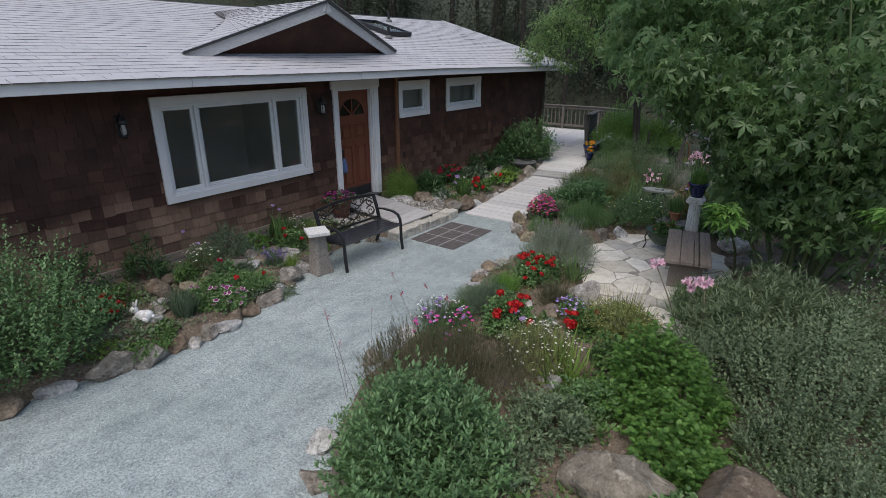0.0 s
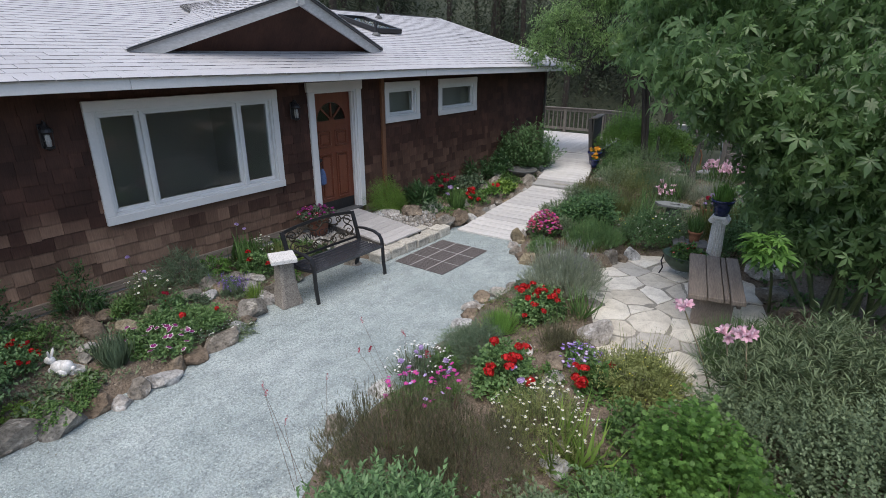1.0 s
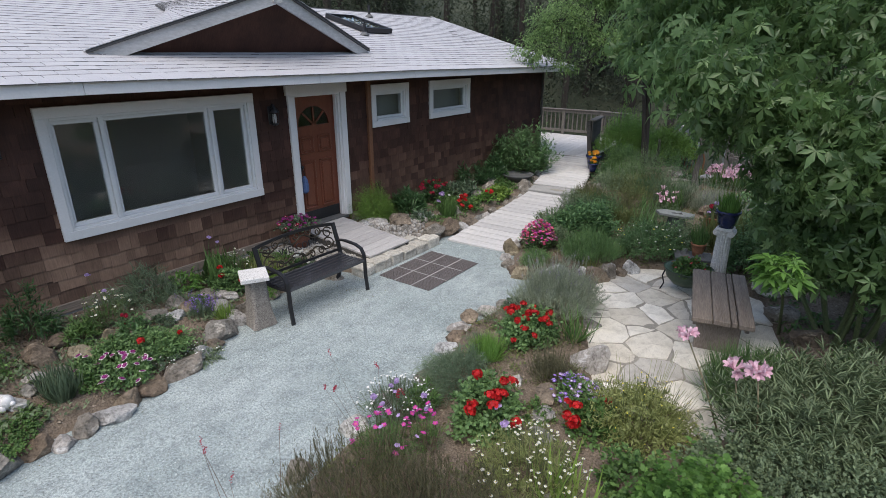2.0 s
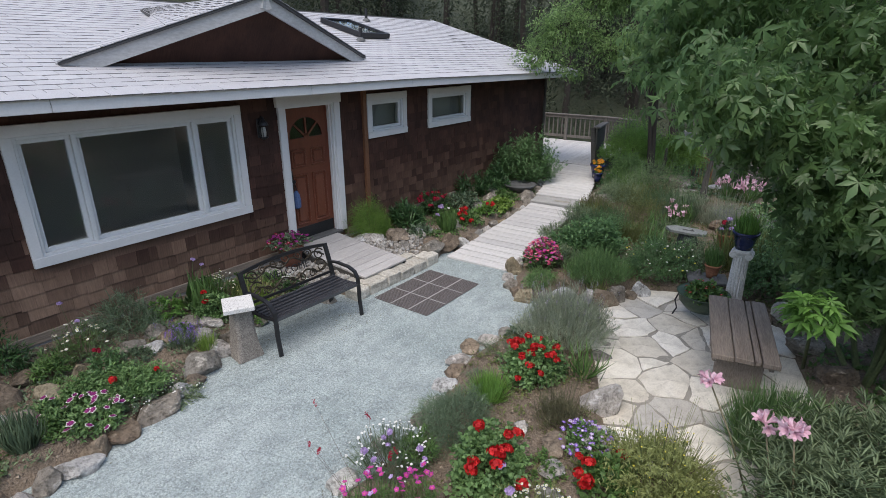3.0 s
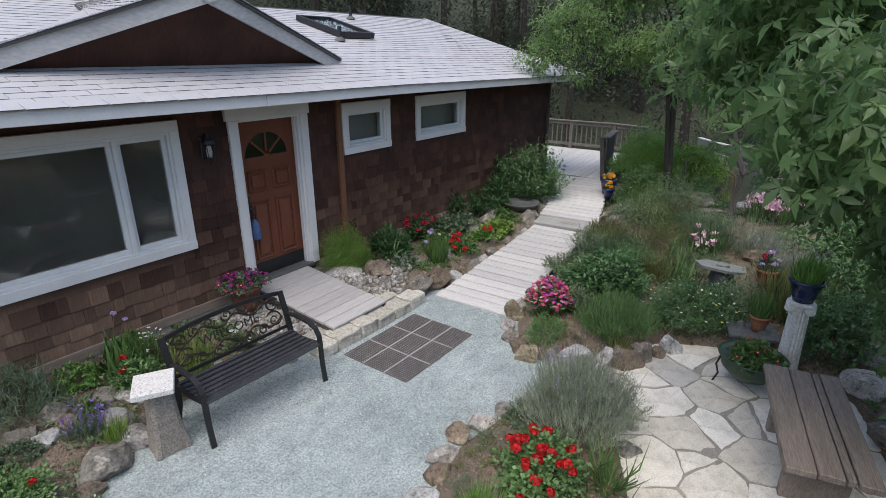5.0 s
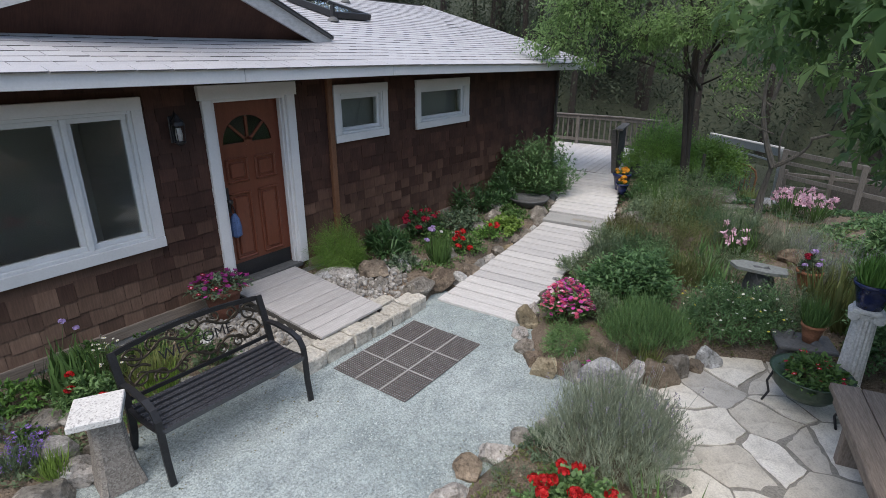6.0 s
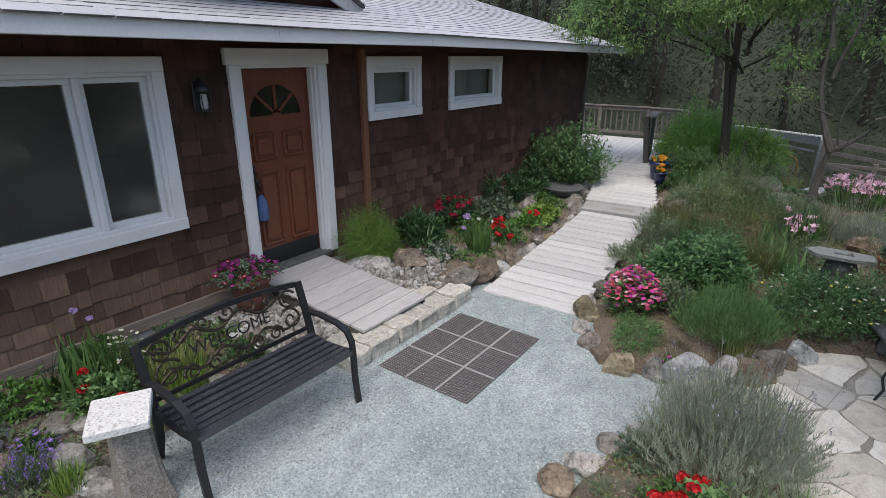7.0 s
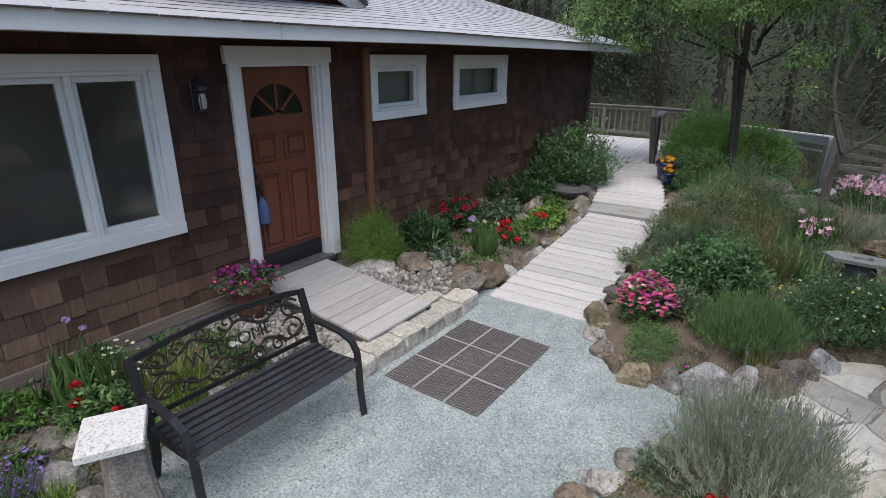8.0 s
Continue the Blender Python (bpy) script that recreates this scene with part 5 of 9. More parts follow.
# ramp at the door
rampw = thing("door_ramp", 0, 0, 0, "pale grey plank ramp sloping from the front door", "ramp")
rampw["kind"] = "structure"
xs = [-7.27, -7.0, -6.73, -6.46, -6.3, -6.14, -5.98, -5.81]
rs = rng(4)
for a, b in zip(xs, xs[1:]):
    zc = float(np.interp((a + b) / 2, [-7.27, -5.81], [0.31, 0.19]))
    part("plank", boxed(-(b - a) / 2 + 0.003, (b - a) / 2 - 0.003, -0.44 + rs.uniform(0, 0.01), 0.44, -0.03, 0, 0.004), M["plank_x"], rampw, "", pose((a + b) / 2, 7.2, zc, 0, math.degrees(math.atan2(0.12, 1.46)), 0))
for y in (6.775, 7.625):
    bm = bmesh.new()
    bar_strip(bm, [(-7.27, y, 0.23), (-5.83, y, 0.115)], 0.03, 0.09, (0, 1, 0))
    part("side_board", bm, M["darkwood"], rampw, "dark side board")


# ---- stones ----
def rock_data(seed, sx, sy, sz, flat=0.0, sub=3):
    bm = bmesh.new()
    bmesh.ops.create_icosphere(bm, subdivisions=sub, radius=1)
    o = Vector((seed * 3.7, seed * 1.3, seed * 0.9))
    rs_ = random.Random(seed)
    cuts = [(Vector((rs_.gauss(0, 1), rs_.gauss(0, 1), rs_.gauss(0, 0.8))).normalized(), rs_.uniform(0.5, 0.82)) for _ in range(11)]
    for v in bm.verts:
        p = v.co.copy()
        for n, d in cuts:
            k = p.dot(n)
            if k > d:
                p -= n * (k - d) * 0.96
        p *= 1 + 0.22 * noise.noise(v.co * 1.3 + o) + 0.09 * noise.noise(v.co * 3.5 + o) + 0.05 * noise.noise(v.co * 9 + o)
        if p.z > 0 and flat:
            p.z *= 1 - flat
        v.co = Vector((p.x * sx, p.y * sy, max(p.z, -0.6) * sz))
    me = bpy.data.meshes.new("rock")
    bmesh.ops.recalc_face_normals(bm, faces=bm.faces)
    bm.to_mesh(me)
    bm.free()
    return me


rock_count = [0]


def rock(x, y, sx, sy, sz, mat="rock", rz=0, z=None, label="", group="border rocks", flat=0.0, name="rock", sub=3):
    rock_count[0] += 1
    if name == "rock":
        sx, sy, sz = sx * 1.22, sy * 1.22, sz * 1.2
    me = rock_data(rock_count[0], sx, sy, sz, flat, sub)
    me.polygons.foreach_set("use_smooth", np.full(len(me.polygons), name == "boulder"))
    zz = (max(soil_z(x, y), -0.0) if z is None else z) + sz * 0.22
    ob = link_mesh(name, me, M[mat], None, "", pose(x, y, zz, 0, 0, rz))
    words = {"rock": "rough grey-brown garden rock edging a bed", "rock_brown": "rough reddish brown garden rock in a bed", "rock_pale": "pale whitish grey rock edging a bed", "rock_gold": "pitted ochre yellow rock edging a bed"}
    return tagged(ob, label or words[mat], "rock", group)


# edging of the house bed, along the gravel
for x, y, a, b, c, m, t in ((-5.5, 0.55, 0.2, 0.16, 0.1, "rock_brown", 20), (-5.45, 1.0, 0.16, 0.13, 0.09, "rock_brown", 60), (-5.42, 1.38, 0.17, 0.11, 0.08, "rock_pale", 70), (-5.36, 1.8, 0.22, 0.15, 0.15, "rock", 75),
                            (-5.28, 2.17, 0.2, 0.14, 0.14, "rock", 70), (-5.27, 2.45, 0.14, 0.11, 0.1, "rock_brown", 80), (-5.25, 2.78, 0.13, 0.1, 0.1, "rock", 90), (-5.24, 3.0, 0.15, 0.11, 0.09, "rock_pale", 80),
                            (-5.34, 3.16, 0.11, 0.1, 0.11, "rock_brown", 20), (-5.4, 3.4, 0.16, 0.12, 0.08, "rock_brown", 110), (-5.46, 3.72, 0.26, 0.14, 0.1, "rock", 105), (-5.55, 4.0, 0.13, 0.1, 0.08, "rock_pale", 100),
                            (-5.62, 4.15, 0.11, 0.1, 0.07, "rock_brown", 40), (-5.78, 4.38, 0.22, 0.17, 0.15, "rock", 120), (-5.92, 4.66, 0.15, 0.13, 0.11, "rock_pale", 100), (-6.05, 4.85, 0.12, 0.1, 0.12, "rock", 80),
                            (-5.2, 2.6, 0.09, 0.08, 0.06, "rock_pale", 30), (-5.85, 2.5, 0.1, 0.08, 0.05, "rock_pale", 30), (-6.0, 2.65, 0.09, 0.07, 0.06, "rock", 10),
                            (-6.48, 2.92, 0.16, 0.13, 0.15, "rock_brown", 30), (-6.7, 3.1, 0.12, 0.1, 0.1, "rock_brown", 70), (-6.3, 3.2, 0.13, 0.1, 0.12, "rock_gold", 30), (-6.35, 3.45, 0.1, 0.1, 0.12, "rock_gold", 80),
                            (-6.05, 2.9, 0.12, 0.1, 0.07, "rock", 30), (-6.2, 2.75, 0.1, 0.08, 0.06, "rock_pale", 70), (-6.5, 4.0, 0.14, 0.12, 0.1, "rock", 20), (-6.35, 4.15, 0.12, 0.09, 0.08, "rock_pale", 60), (-6.6, 4.3, 0.1, 0.1, 0.09, "rock", 60),
                            (-6.45, 4.35, 0.1, 0.08, 0.07, "rock_brown", 10), (-6.62, 4.7, 0.12, 0.1, 0.08, "rock", 30), (-6.4, 4.85, 0.13, 0.1, 0.09, "rock_pale", 30), (-6.5, 5.1, 0.1, 0.09, 0.07, "rock", 80), (-6.2, 4.62, 0.14, 0.11, 0.09, "rock_pale", 10),
                            (-6.15, 5.3, 0.1, 0.09, 0.06, "rock", 80), (-6.25, 5.65, 0.12, 0.08, 0.07, "rock_pale", 50), (-6.2, 6.0, 0.1, 0.09, 0.06, "rock_brown", 20), (-6.45, 6.15, 0.13, 0.1, 0.08, "rock", 45), (-5.95, 6.2, 0.12, 0.07, 0.07, "rock", 45)):
    rock(x, y, a, b, c, m, t)
# between ramp and boardwalk, and along the far bed
for x, y, a, b, c, m, t in ((-6.84, 8.0, 0.24, 0.17, 0.1, "rock_pale", 30), (-6.55, 8.3, 0.19, 0.16, 0.15, "rock_brown", 20), (-5.84, 8.28, 0.2, 0.15, 0.15, "rock", 60), (-5.83, 8.68, 0.23, 0.17, 0.18, "rock_brown", 80),
                            (-5.74, 9.03, 0.12, 0.1, 0.1, "rock_pale", 80), (-5.78, 9.3, 0.14, 0.11, 0.11, "rock_brown", 80), (-5.8, 9.58, 0.13, 0.1, 0.1, "rock", 80), (-5.76, 9.86, 0.12, 0.1, 0.1, "rock_pale", 80), (-5.82, 10.15, 0.13, 0.12, 0.1, "rock", 80),
                            (-5.83, 10.45, 0.13, 0.1, 0.1, "rock_gold", 80), (-5.85, 10.75, 0.12, 0.1, 0.11, "rock", 70), (-5.86, 11.05, 0.14, 0.11, 0.12, "rock", 80), (-5.88, 11.35, 0.11, 0.1, 0.12, "rock_pale", 80), (-5.98, 11.72, 0.18, 0.16, 0.2, "rock", 50),
                            (-6.1, 12.15, 0.14, 0.12, 0.1, "rock", 60), (-6.2, 12.6, 0.15, 0.12, 0.1, "rock", 60), (-6.3, 13.0, 0.15, 0.12, 0.12, "rock_pale", 60), (-6.5, 10.6, 0.16, 0.13, 0.13, "rock", 20), (-6.45, 11.1, 0.17, 0.14, 0.14, "rock", 70), (-6.7, 11.5, 0.15, 0.13, 0.12, "rock", 50),
                            (-6.2, 9.4, 0.12, 0.1, 0.1, "rock", 20), (-6.35, 9.9, 0.14, 0.11, 0.12, "rock", 60), (-7.0, 7.85, 0.14, 0.1, 0.08, "rock_pale", 10), (-6.3, 8.15, 0.12, 0.09, 0.08, "rock", 100), (-6.45, 8.75, 0.11, 0.09, 0.08, "rock_pale", 10),
                            (-4.55, 12.35, 0.2, 0.16, 0.14, "rock", 40), (-4.75, 12.75, 0.16, 0.13, 0.12, "rock_brown", 60), (-4.6, 11.75, 0.18, 0.13, 0.12, "rock_brown", 30), (-5.0, 13.0, 0.15, 0.12, 0.12, "rock", 60)):
    rock(x, y, a, b, c, m, t)
# the raised bed beside the flagstones
for x, y, a, b, c, m, t in ((-4.48, 8.5, 0.12, 0.12, 0.17, "rock_gold", 20), (-4.42, 8.24, 0.11, 0.09, 0.08, "rock_pale", 120), (-4.27, 8.03, 0.12, 0.1, 0.09, "rock", 130), (-4.08, 7.88, 0.13, 0.1, 0.1, "rock_brown", 140), (-3.92, 7.78, 0.14, 0.12, 0.15, "rock_gold", 170),
                            (-3.63, 7.84, 0.09, 0.09, 0.12, "rock", 10), (-3.42, 7.9, 0.24, 0.13, 0.19, "rock_pale", 15), (-3.2, 8.06, 0.13, 0.11, 0.18, "rock_pale", 35), (-3.05, 8.2, 0.19, 0.13, 0.2, "rock_brown", 40), (-2.9, 8.4, 0.14, 0.11, 0.19, "rock", 50),
                            (-2.8, 8.6, 0.11, 0.1, 0.1, "rock_brown", 60), (-2.7, 8.8, 0.11, 0.1, 0.17, "rock_pale", 20), (-4.58, 8.8, 0.1, 0.1, 0.1, "rock_pale", 80), (-4.62, 9.2, 0.11, 0.1, 0.1, "rock", 80), (-4.66, 9.7, 0.1, 0.1, 0.1, "rock_pale", 80)):
    rock(x, y, a, b, c, m, t)
# the flower bed between gravel and flagstones
for x, y, a, b, c, m, t in ((-3.72, 6.55, 0.15, 0.11, 0.08, "rock_pale", 30), (-3.78, 6.3, 0.1, 0.09, 0.1, "rock_brown", 20), (-3.74, 6.05, 0.13, 0.1, 0.08, "rock_pale", 70), (-3.64, 5.85, 0.1, 0.1, 0.09, "rock_brown", 20), (-3.6, 5.6, 0.12, 0.1, 0.08, "rock_pale", 60), (-3.5, 5.3, 0.1, 0.08, 0.08, "rock_pale", 60), (-3.45, 5.05, 0.11, 0.09, 0.08, "rock", 60),
                            (-3.5, 4.6, 0.12, 0.1, 0.08, "rock_pale", 60), (-3.5, 4.1, 0.12, 0.1, 0.08, "rock_pale", 60), (-3.45, 3.5, 0.12, 0.1, 0.08, "rock", 60), (-2.9, 2.35, 0.14, 0.12, 0.1, "rock_pale", 40), (-2.6, 2.05, 0.15, 0.12, 0.1, "rock", 40),
                            (-2.24, 6.12, 0.21, 0.15, 0.17, "rock_pale", 60), (-2.05, 5.72, 0.12, 0.1, 0.09, "rock_pale", 30), (-2.15, 5.5, 0.11, 0.09, 0.08, "rock_pale", 30), (-2.3, 5.25, 0.09, 0.12, 0.08, "rock_brown", 10), (-2.2, 5.0, 0.1, 0.09, 0.08, "rock_pale", 60), (-2.1, 4.75, 0.09, 0.08, 0.07, "rock", 60),
                            (-2.62, 5.32, 0.07, 0.06, 0.06, "rock_pale", 20), (-1.85, 4.5, 0.13, 0.08, 0.07, "rock", 20), (-1.75, 4.25, 0.1, 0.08, 0.07, "rock_pale", 20), (-1.7, 4.0, 0.12, 0.1, 0.08, "rock_pale", 10), (-3.0, 7.1, 0.1, 0.1, 0.08, "rock_brown", 10), (-2.55, 6.95, 0.12, 0.1, 0.08, "rock", 10)):
    rock(x, y, a, b, c, m, t)
rock(-0.82, 3.05, 0.43, 0.27, 0.29, "boulder", 25, label="large rounded buff boulder with dark stains among leaves", group="boulders", name="boulder", sub=4)
rock(-0.06, 3.4, 0.42, 0.3, 0.22, "rock_brown", 10, label="large brown boulder half hidden by leaves", group="boulders", name="boulder", sub=4)
# stones of the slope beyond the patio
for x, y, a, b, c, m, t in ((-3.45, 13.6, 0.17, 0.13, 0.09, "rock", 10), (-3.3, 13.25, 0.17, 0.13, 0.09, "rock", 80), (-2.75, 12.7, 0.18, 0.13, 0.07, "rock_brown", 20), (-3.1, 12.3, 0.2, 0.15, 0.12, "rock_brown", 20), (-3.6, 14.3, 0.24, 0.2, 0.18, "rock", 20),
                            (-2.98, 14.7, 0.2, 0.15, 0.1, "rock_pale", 70), (-2.3, 11.7, 0.2, 0.15, 0.12, "rock_brown", 20), (-1.0, 8.9, 0.2, 0.16, 0.14, "rock_pale", 20), (-0.8, 8.3, 0.18, 0.14, 0.12, "rock", 20), (-0.9, 9.5, 0.22, 0.18, 0.16, "rock_pale", 60), (-0.55, 7.7, 0.2, 0.14, 0.14, "rock_brown", 60), (-1.3, 10.0, 0.2, 0.15, 0.13, "rock", 20)):
    rock(x, y, a, b, c, m, t, group="rocks on the slope")

# rounded pebbles either side of the ramp
pts, r0 = scatter_in([(-7.2, 6.0), (-6.1, 6.1), (-6.05, 6.75), (-7.2, 6.78)], 900, 31)
p2, _ = scatter_in([(-7.1, 7.66), (-6.0, 7.7), (-5.9, 8.2), (-6.2, 8.5), (-6.4, 9.3), (-6.1, 9.2), (-6.7, 8.7), (-7.1, 8.1)], 1400, 32)
pts = np.concatenate([pts, p2])
n = len(pts)
ICO = bmesh.new()
bmesh.ops.create_icosphere(ICO, subdivisions=1, radius=1)
ICO.verts.ensure_lookup_table()
PEB = shape([tuple(v.co) for v in ICO.verts], [tuple(v.index for v in f.verts) for f in ICO.faces])
ICO.free()
pp = np.concatenate([pts, soil_height(pts[:, 0], pts[:, 1])[:, None] + r0.uniform(0, 0.03, (n, 1))], 1)
ob = put("river_pebbles", leaves(PEB, pp, np.concatenate([r0.normal(size=(n, 2)), np.zeros((n, 1))], 1), unit(np.array([0, 0, 1.0]) + r0.normal(size=(n, 3)) * 0.2), 0.0125 * r0.uniform(1.0, 2.0, n) ** 1.9, 0.7), M["riverstone"], None)
tagged(ob, "rounded grey river pebbles filling the bed by the ramp", "pebbles", kind="stuff")

# limestone blocks that edge the ramp
rb = rng(17)
for row, (x0, x1, y, y_end) in enumerate(((-6.06, -5.88, 6.5, 7.7), (-5.88, -5.62, 6.42, 8.12))):
    while y < y_end:
        l = rb.uniform(0.22, 0.36)
        yy = y + l / 2
        bm = boxed(-(x1 - x0) / 2 + 0.004, (x1 - x0) / 2 - 0.004, -l / 2 + 0.005, l / 2 - 0.005, -0.05, 0.148 + rb.uniform(-0.022, 0.012), 0.012)
        bmesh.ops.subdivide_edges(bm, edges=[e for e in bm.edges if e.calc_length() > 0.1], cuts=3, use_grid_fill=True)
        for v in bm.verts:
            o = v.co + Vector((yy, row, 0))
            v.co += Vector((noise.noise(o * 11 + Vector((0, 0, 1))), noise.noise(o * 11 + Vector((0, 0, 5))), noise.noise(o * 11 + Vector((0, 0, 9))))) * 0.017
            v.co += noise.noise_vector(o * 30) * 0.006
        tagged(part("limestone_block", bm, M["limestone"], None, "", pose((x0 + x1) / 2 + rb.uniform(-0.012, 0.012), yy, 0, 0, 0, rb.uniform(-3, 3))), "rough cream limestone block edging the ramp", "stone block", "limestone edging")
        y += l + 0.004

# flagstones: irregular pieces with sandy joints
link = link_mesh("patio_bed", sheet("patio_bed", np.arange(-3.6, -0.4, 0.06), np.arange(5.4, 9.4, 0.06), lambda x, y: 0.031 + 0.004 * np.sin(9 * x) * np.sin(8 * y), lambda x, y: inside_and_distance(x, y, FLAGS) < 0.12), M["grout"])
tagged(link, "sandy joints of the flagstone patio", "patio", kind="structure")
rf_ = random.Random(41)
seeds = []
tries = 0
while len(seeds) < 58 and tries < 6000:
    tries += 1
    p = (rf_.uniform(-3.4, -0.6), rf_.uniform(5.6, 9.1))
    if inside_and_distance(np.array([p[0]]), np.array([p[1]]), FLAGS)[0] < 0.03 and all((p[0] - q[0]) ** 2 + 0.55 * (p[1] - q[1] + 0.35 * (p[0] - q[0])) ** 2 > rf_.uniform(0.16, 0.52) ** 2 for q in seeds):
        seeds.append(p)


def clip(poly, nx, ny, d):
    out = []
    for (ax, ay), (bx, by) in zip(poly, poly[1:] + poly[:1]):
        da, db = ax * nx + ay * ny - d, bx * nx + by * ny - d
        if da <= 0:
            out.append((ax, ay))
        if (da < 0 < db) or (db < 0 < da):
            t = da / (da - db)
            out.append((ax + (bx - ax) * t, ay + (by - ay) * t))
    return out


grow = [rf_.uniform(-0.035, 0.035) for _ in seeds]
for i, (sx, sy) in enumerate(seeds):
    if sx < -3.1 and sy < 7.75:
        continue
    poly = [(sx - 0.5, sy - 0.5), (sx + 0.5, sy - 0.5), (sx + 0.5, sy + 0.5), (sx - 0.5, sy + 0.5)]
    for j, (qx, qy) in enumerate(seeds):
        if i != j and math.hypot(qx - sx, qy - sy) < 1.3:
            dx, dy = qx - sx, qy - sy
            ln = math.hypot(dx, dy)
            nx, ny = dx / ln, dy / ln
            poly = clip(poly, nx, ny, (sx + qx) / 2 * nx + (sy + qy) / 2 * ny + (grow[i] - grow[j]) / (2 * ln) - rf_.uniform(0.006, 0.02))
            if len(poly) < 3:
                break
    if len(poly) < 3:
        continue
    pts2 = []
    for (ax, ay), (bx, by) in zip(poly, poly[1:] + poly[:1]):
        k = max(1, int(math.hypot(bx - ax, by - ay) / 0.055))
        for t in range(k):
            px, py = ax + (bx - ax) * t / k, ay + (by - ay) * t / k
            nv = noise.noise(Vector((px * 4, py * 4, i * 0.1))) * 0.045 + noise.noise(Vector((px * 21, py * 21, i))) * 0.016
            nw = noise.noise(Vector((px * 4 + 9, py * 4, 5))) * 0.045 + noise.noise(Vector((px * 21, py * 21, i + 40))) * 0.016
            pts2.append((px - sx + nv, py - sy + nw))
    bm = bmesh.new()
    top = prism(bm, pts2, -0.03, 0.012, 0.0015)
    bmesh.ops.inset_region(bm, faces=[top], thickness=0.008, depth=0.005)
    part("flagstone", bm, M["flag"], link, "", pose(sx, sy, 0.026 + rf_.uniform(-0.004, 0.006), rf_.uniform(-0.6, 0.6), rf_.uniform(-0.6, 0.6), 0))

# ---- rubber mat ----
mat = thing("rubber_mat", -5.095, 7.24, 0.004, "brown perforated rubber mat in nine squares on gravel", "mat")


def grating(w, l, nx_, ny_, edge, bar, t):
    """A sheet with rows of square holes, one connected mesh."""
    def cuts(total, n):
        inner = (total - 2 * edge + bar) / n
        c = [0.0]
        for k in range(n):
            c += [edge + k * inner, edge + k * inner + inner - bar]
        return np.array(c + [total]) - total / 2
    cx, cy = cuts(w, nx_), cuts(l, ny_)
    nx2, ny2 = len(cx), len(cy)
    v = np.array([(x, y, z) for z in (0, t) for x in cx for y in cy])
    solid = lambda i, j: 0 <= i < nx2 - 1 and 0 <= j < ny2 - 1 and not (i % 2 == 1 and j % 2 == 1)
    f = []
    lay = nx2 * ny2
    for i in range(nx2 - 1):
        for j in range(ny2 - 1):
            if solid(i, j):
                a, b, c, d = i * ny2 + j, (i + 1) * ny2 + j, (i + 1) * ny2 + j + 1, i * ny2 + j + 1
                f.append((a + lay, b + lay, c + lay, d + lay))
                for (p, q), nb in (((a, b), (i, j - 1)), ((b, c), (i + 1, j)), ((c, d), (i, j + 1)), ((d, a), (i - 1, j))):
                    if not solid(*nb):
                        f.append((p, q, q + lay, p + lay))
    return arr_mesh("square", v, np.array(f))


sq = grating(0.281, 0.387, 10, 14, 0.010, 0.0085, 0.007)
for i in range(3):
    for j in range(3):
        link_mesh("square", sq, M["rubber"], mat, "", pose(-0.297 + 0.297 * i, -0.403 + 0.403 * j, 0.004))
bm = bmesh.new()
for x in (-0.1485, 0.1485):
    box(bm, x - 0.008, x + 0.008, -0.6, 0.6, 0.003, 0.0125)
for y in (-0.2015, 0.2015):
    box(bm, -0.44, 0.44, y - 0.008, y + 0.008, 0.003, 0.0122)
part("joint_strip", bm, M["concrete"], mat, "grit packed in the joints")

# ---- iron garden bench ----
# local: x forward (seat front at +x), y along the bench
bench = thing("garden_bench", -5.62, 5.6, 0.0, "black iron garden bench with scrolled back reading WELCOME", "bench", rz=-1)
HALF = 0.6
for s in (-1, 1):
    y = s * HALF
    bm = bmesh.new()
    bar_strip(bm, [(-0.22, y, 0.6), (-0.1, y, 0.615), (0.1, y, 0.605), (0.2, y, 0.57), (0.245, y, 0.5), (0.255, y, 0.4), (0.26, y, 0.2), (0.285, y, 0.0)], 0.045, 0.022, (0, 1, 0))
    part("arm", bm, M["black"], bench, "curved flat iron arm and front leg")
    bm = bmesh.new()
    bar_strip(bm, [(-0.3, y, 0.0), (-0.22, y, 0.2), (-0.2, y, 0.4), (-0.25, y, 0.6), (-0.32, y, 0.82)], 0.05, 0.03, (0, 1, 0))
    part("back_leg", bm, M["black"], bench, "flat iron back post")
    bm = bmesh.new()
    bar_strip(bm, [(-0.2, y, 0.41), (-0.05, y, 0.39), (0.1, y, 0.4), (0.25, y, 0.42)], 0.03, 0.02, (0, 1, 0))
    part("seat_rail", bm, M["black"], bench)
for i in range(7):
    x = -0.17 + i * 0.068
    z = 0.415 - 0.01 * math.sin(math.pi * i / 6) + (0.004 if i == 6 else 0)
    bm = bmesh.new()
    bar_strip(bm, [(x, -HALF + 0.01, z), (x, 0, z - 0.004), (x, HALF - 0.01, z)], 0.043 if i < 6 else 0.052, 0.036, (1, 0, 0))
    part("slat", bm, M["slat"], bench)


def on_back(u, w):
    """A place on the bench back: u along it (-1..1), w from its lower rail (0) to the top (1)."""
    arch = 0.045 * (1 - u * u)
    z = 0.47 + w * (0.335 + arch)
    return Vector((-0.215 - (z - 0.45) * 0.29, u * (HALF - 0.02), z))


bm = bmesh.new()
bar_strip(bm, [on_back(u / 10, 1.0) for u in range(-10, 11)], 0.04, 0.018, (0, 0, 1))
part("top_rail", bm, M["black"], bench, "arched flat top rail")
bm = bmesh.new()
bar_strip(bm, [on_back(u / 10, 0.0) for u in range(-10, 11)], 0.03, 0.016, (0, 0, 1))
part("lower_rail", bm, M["black"], bench)


